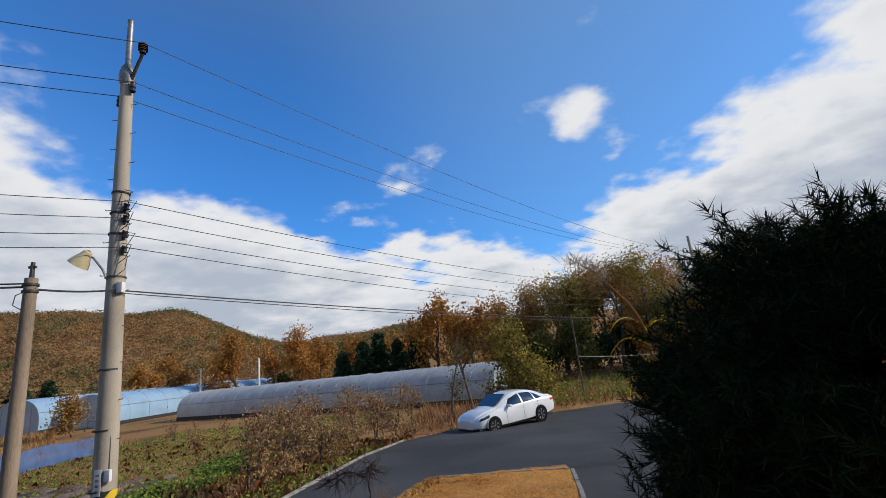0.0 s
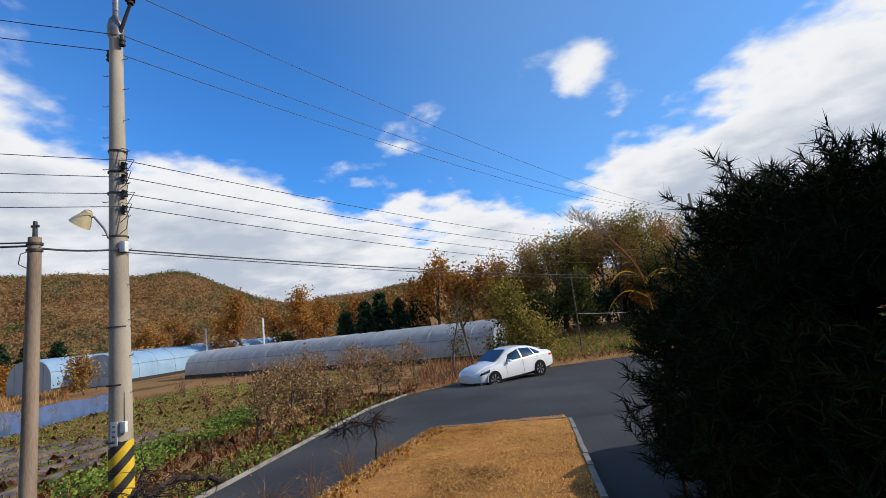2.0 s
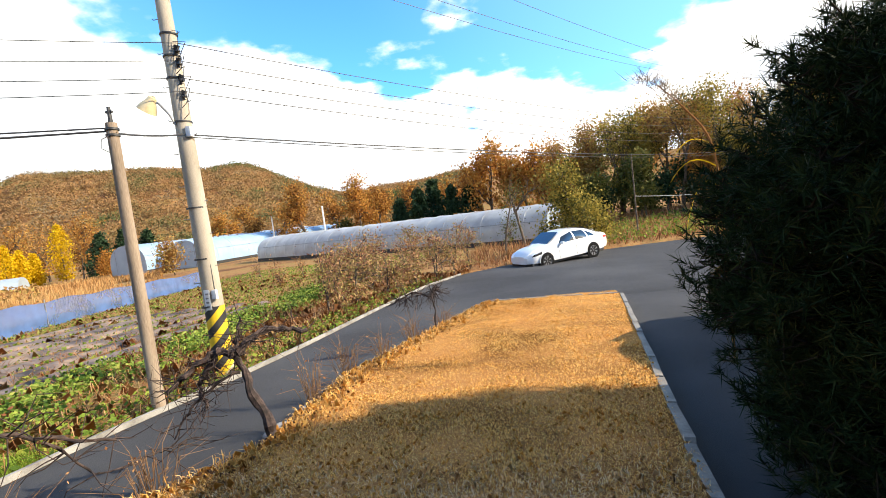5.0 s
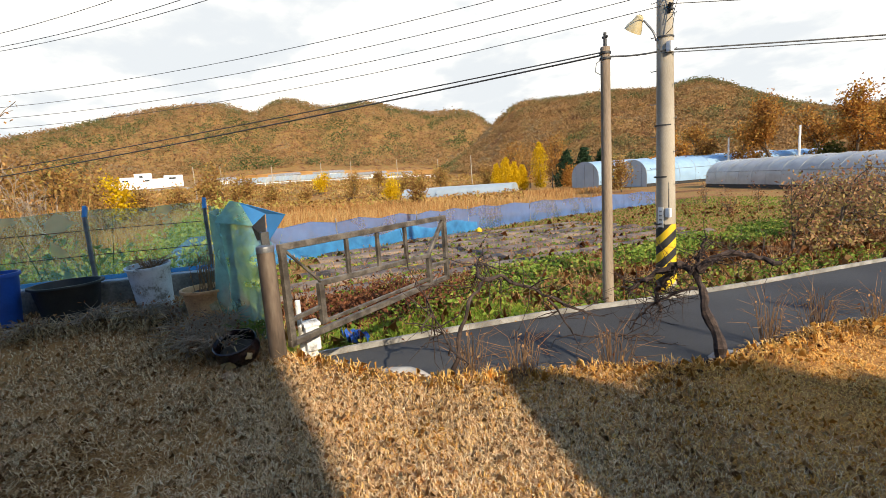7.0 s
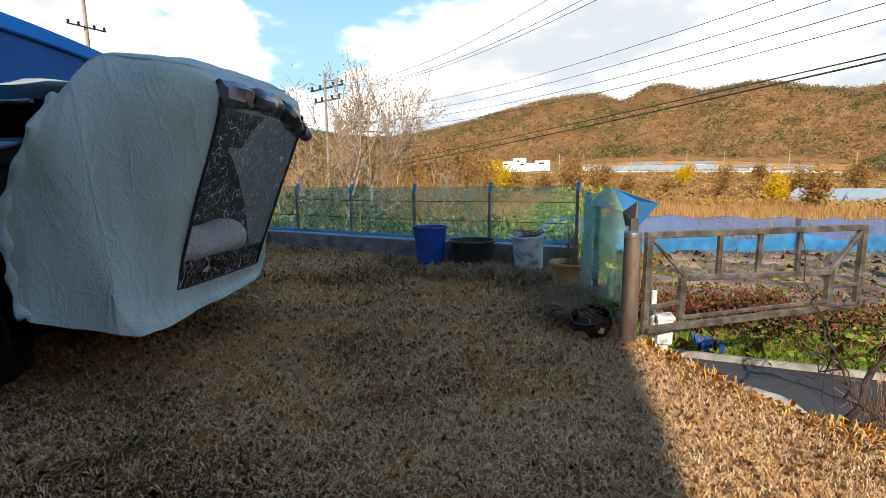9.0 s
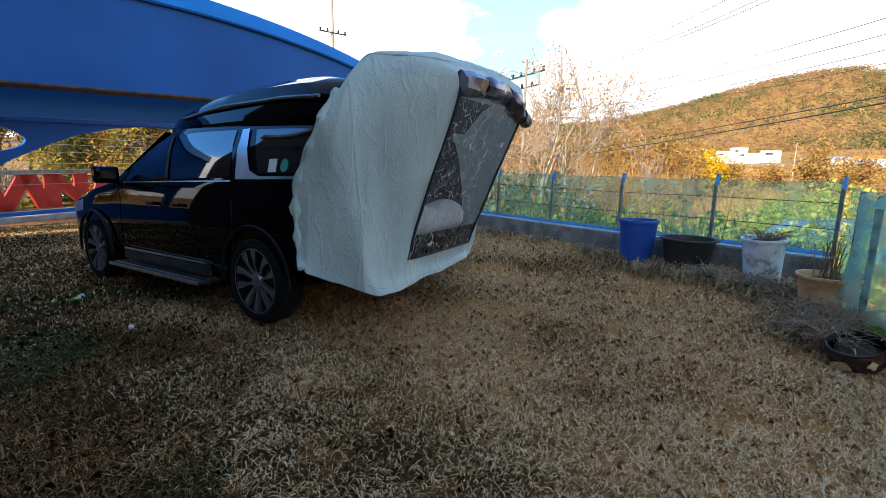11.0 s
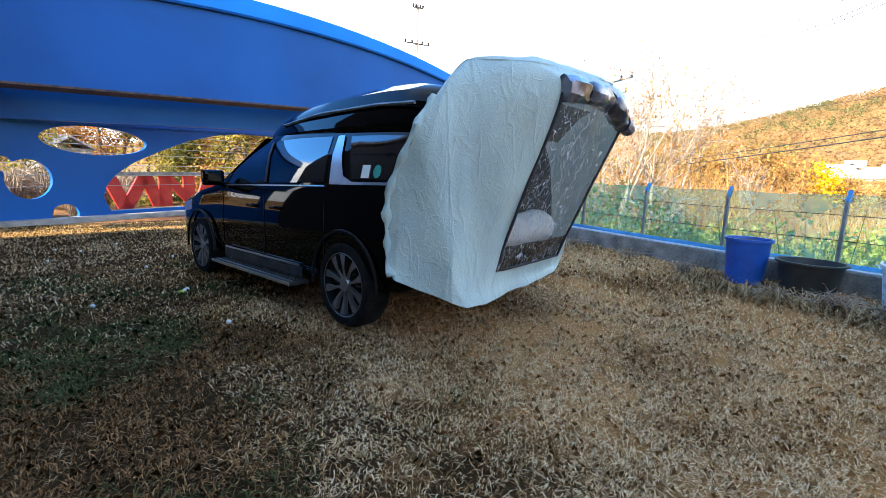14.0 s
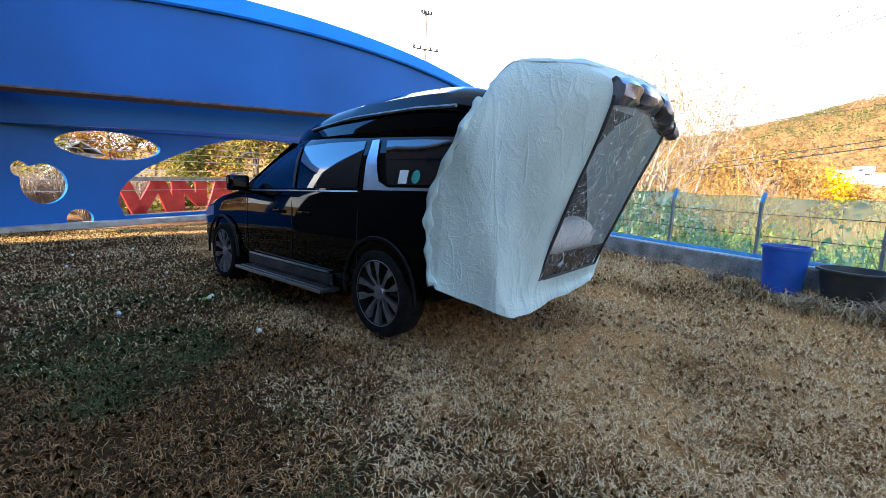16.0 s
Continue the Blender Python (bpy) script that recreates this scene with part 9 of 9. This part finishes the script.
for k, (r0, a0, a1, hgt) in enumerate(((235, 60, 92, 0.9), (345, 46, 84, 1.2), (372, 46, 84, 1.2), (398, 46, 82, 1.2), (320, 46, 80, 1.0), (420, 48, 80, 1.3))):
    bm = bmesh.new()
    prev = None
    for i in range(61):
        a = a0 + (a1 - a0) * i / 60
        rr = r0 + 6 * math.sin(a * 0.3 + k)
        x, y = polar(a, rr)
        z0 = float(land_z(x, y))
        x2, y2 = polar(a, rr + 5)
        ring_ = [bm.verts.new((x, y, z0 - 0.5)), bm.verts.new((x, y, z0 + hgt)), bm.verts.new((x2, y2, float(land_z(x2, y2)) + hgt * 0.4)), bm.verts.new((x2, y2, float(land_z(x2, y2)) - 0.5))]
        if prev:
            for j in range(3):
                bm.faces.new((prev[j], prev[j + 1], ring_[j + 1], ring_[j]))
        prev = ring_
    ob = part("terrace_bank" if k else "valley_road", bm, M_KERB if k == 0 else M_REED, None)
    tagged(ob, "pale road with rails along the valley" if k == 0 else "dry terraced field bank in the valley", kind="structure")
# guard rails of the valley road and pale roofs behind it
for r0, a0, a1, lift_ in ((226, 62, 82, 1.3), (228, 60, 66, 1.6), (300, 63, 77, 0.8)):
    e = thing("guard_rail", "white guard rail along the valley road", "guard rail", group="valley guard rails")
    bm = bmesh.new()
    sweep(bm, [Vector((*polar(a0 + (a1 - a0) * i / 24, r0), float(land_z(*polar(a0 + (a1 - a0) * i / 24, r0))) + lift_)) for i in range(25)], 0.16, 4)
    part("rail", bm, M_WHITE, e)
    for i in range(13):
        x, y = polar(a0 + (a1 - a0) * i / 12, r0)
        z0 = float(land_z(x, y))
        bm = bmesh.new()
        rod(bm, (x, y, z0 - 0.2), (x, y, z0 + lift_), 0.12, 0.12, 6)
        part("rail_post", bm, M_WHITE, e)
for k in range(12):
    x, y = polar(71.5 + 0.95 * k, 262)
    z0 = float(land_z(x, y))
    g = thing("far_greenhouse", "grey-blue plastic tunnel beside the valley road", "greenhouse", (x, y, z0 + 0.02), 35 + 4 * (k % 2), "valley greenhouses")
    bm = bmesh.new()
    rows = [[bm.verts.new((10 * (i / 4 - 0.5), -3.0 * math.cos(math.pi * k_ / 10), 2.9 * math.sin(math.pi * k_ / 10) ** 0.8 if 0 < k_ < 10 else 0)) for k_ in range(11)] for i in range(5)]
    for p_, q_ in zip(rows, rows[1:]):
        for k_ in range(10):
            bm.faces.new((p_[k_], p_[k_ + 1], q_[k_ + 1], q_[k_]))
    bm.faces.new(rows[0])
    bm.faces.new(rows[-1])
    part("cover", bm, M_VINYLGREY if k % 3 else M_VINYL, g)
fx, fy = polar(40.3, 118)
farm = thing("farmhouse", "white farmhouse behind the greenhouses", "house", (fx, fy, float(land_z(fx, fy)) + 0.5), 20)
bm = bmesh.new()
box(bm, (0, 0, 1.2), (7, 5, 3.0), 0.03)
part("wall", bm, M_WHITE, farm, smooth=False)
bm = bmesh.new()
plate(bm, [(-2.9, 2.5), (0, 4.3), (2.9, 2.5), (2.9, 2.7), (0, 4.5), (-2.9, 2.7)], 7.6, lambda u, v, w: (w - 3.8, u, v))
part("roof", bm, M_ROOF, farm, smooth=False)
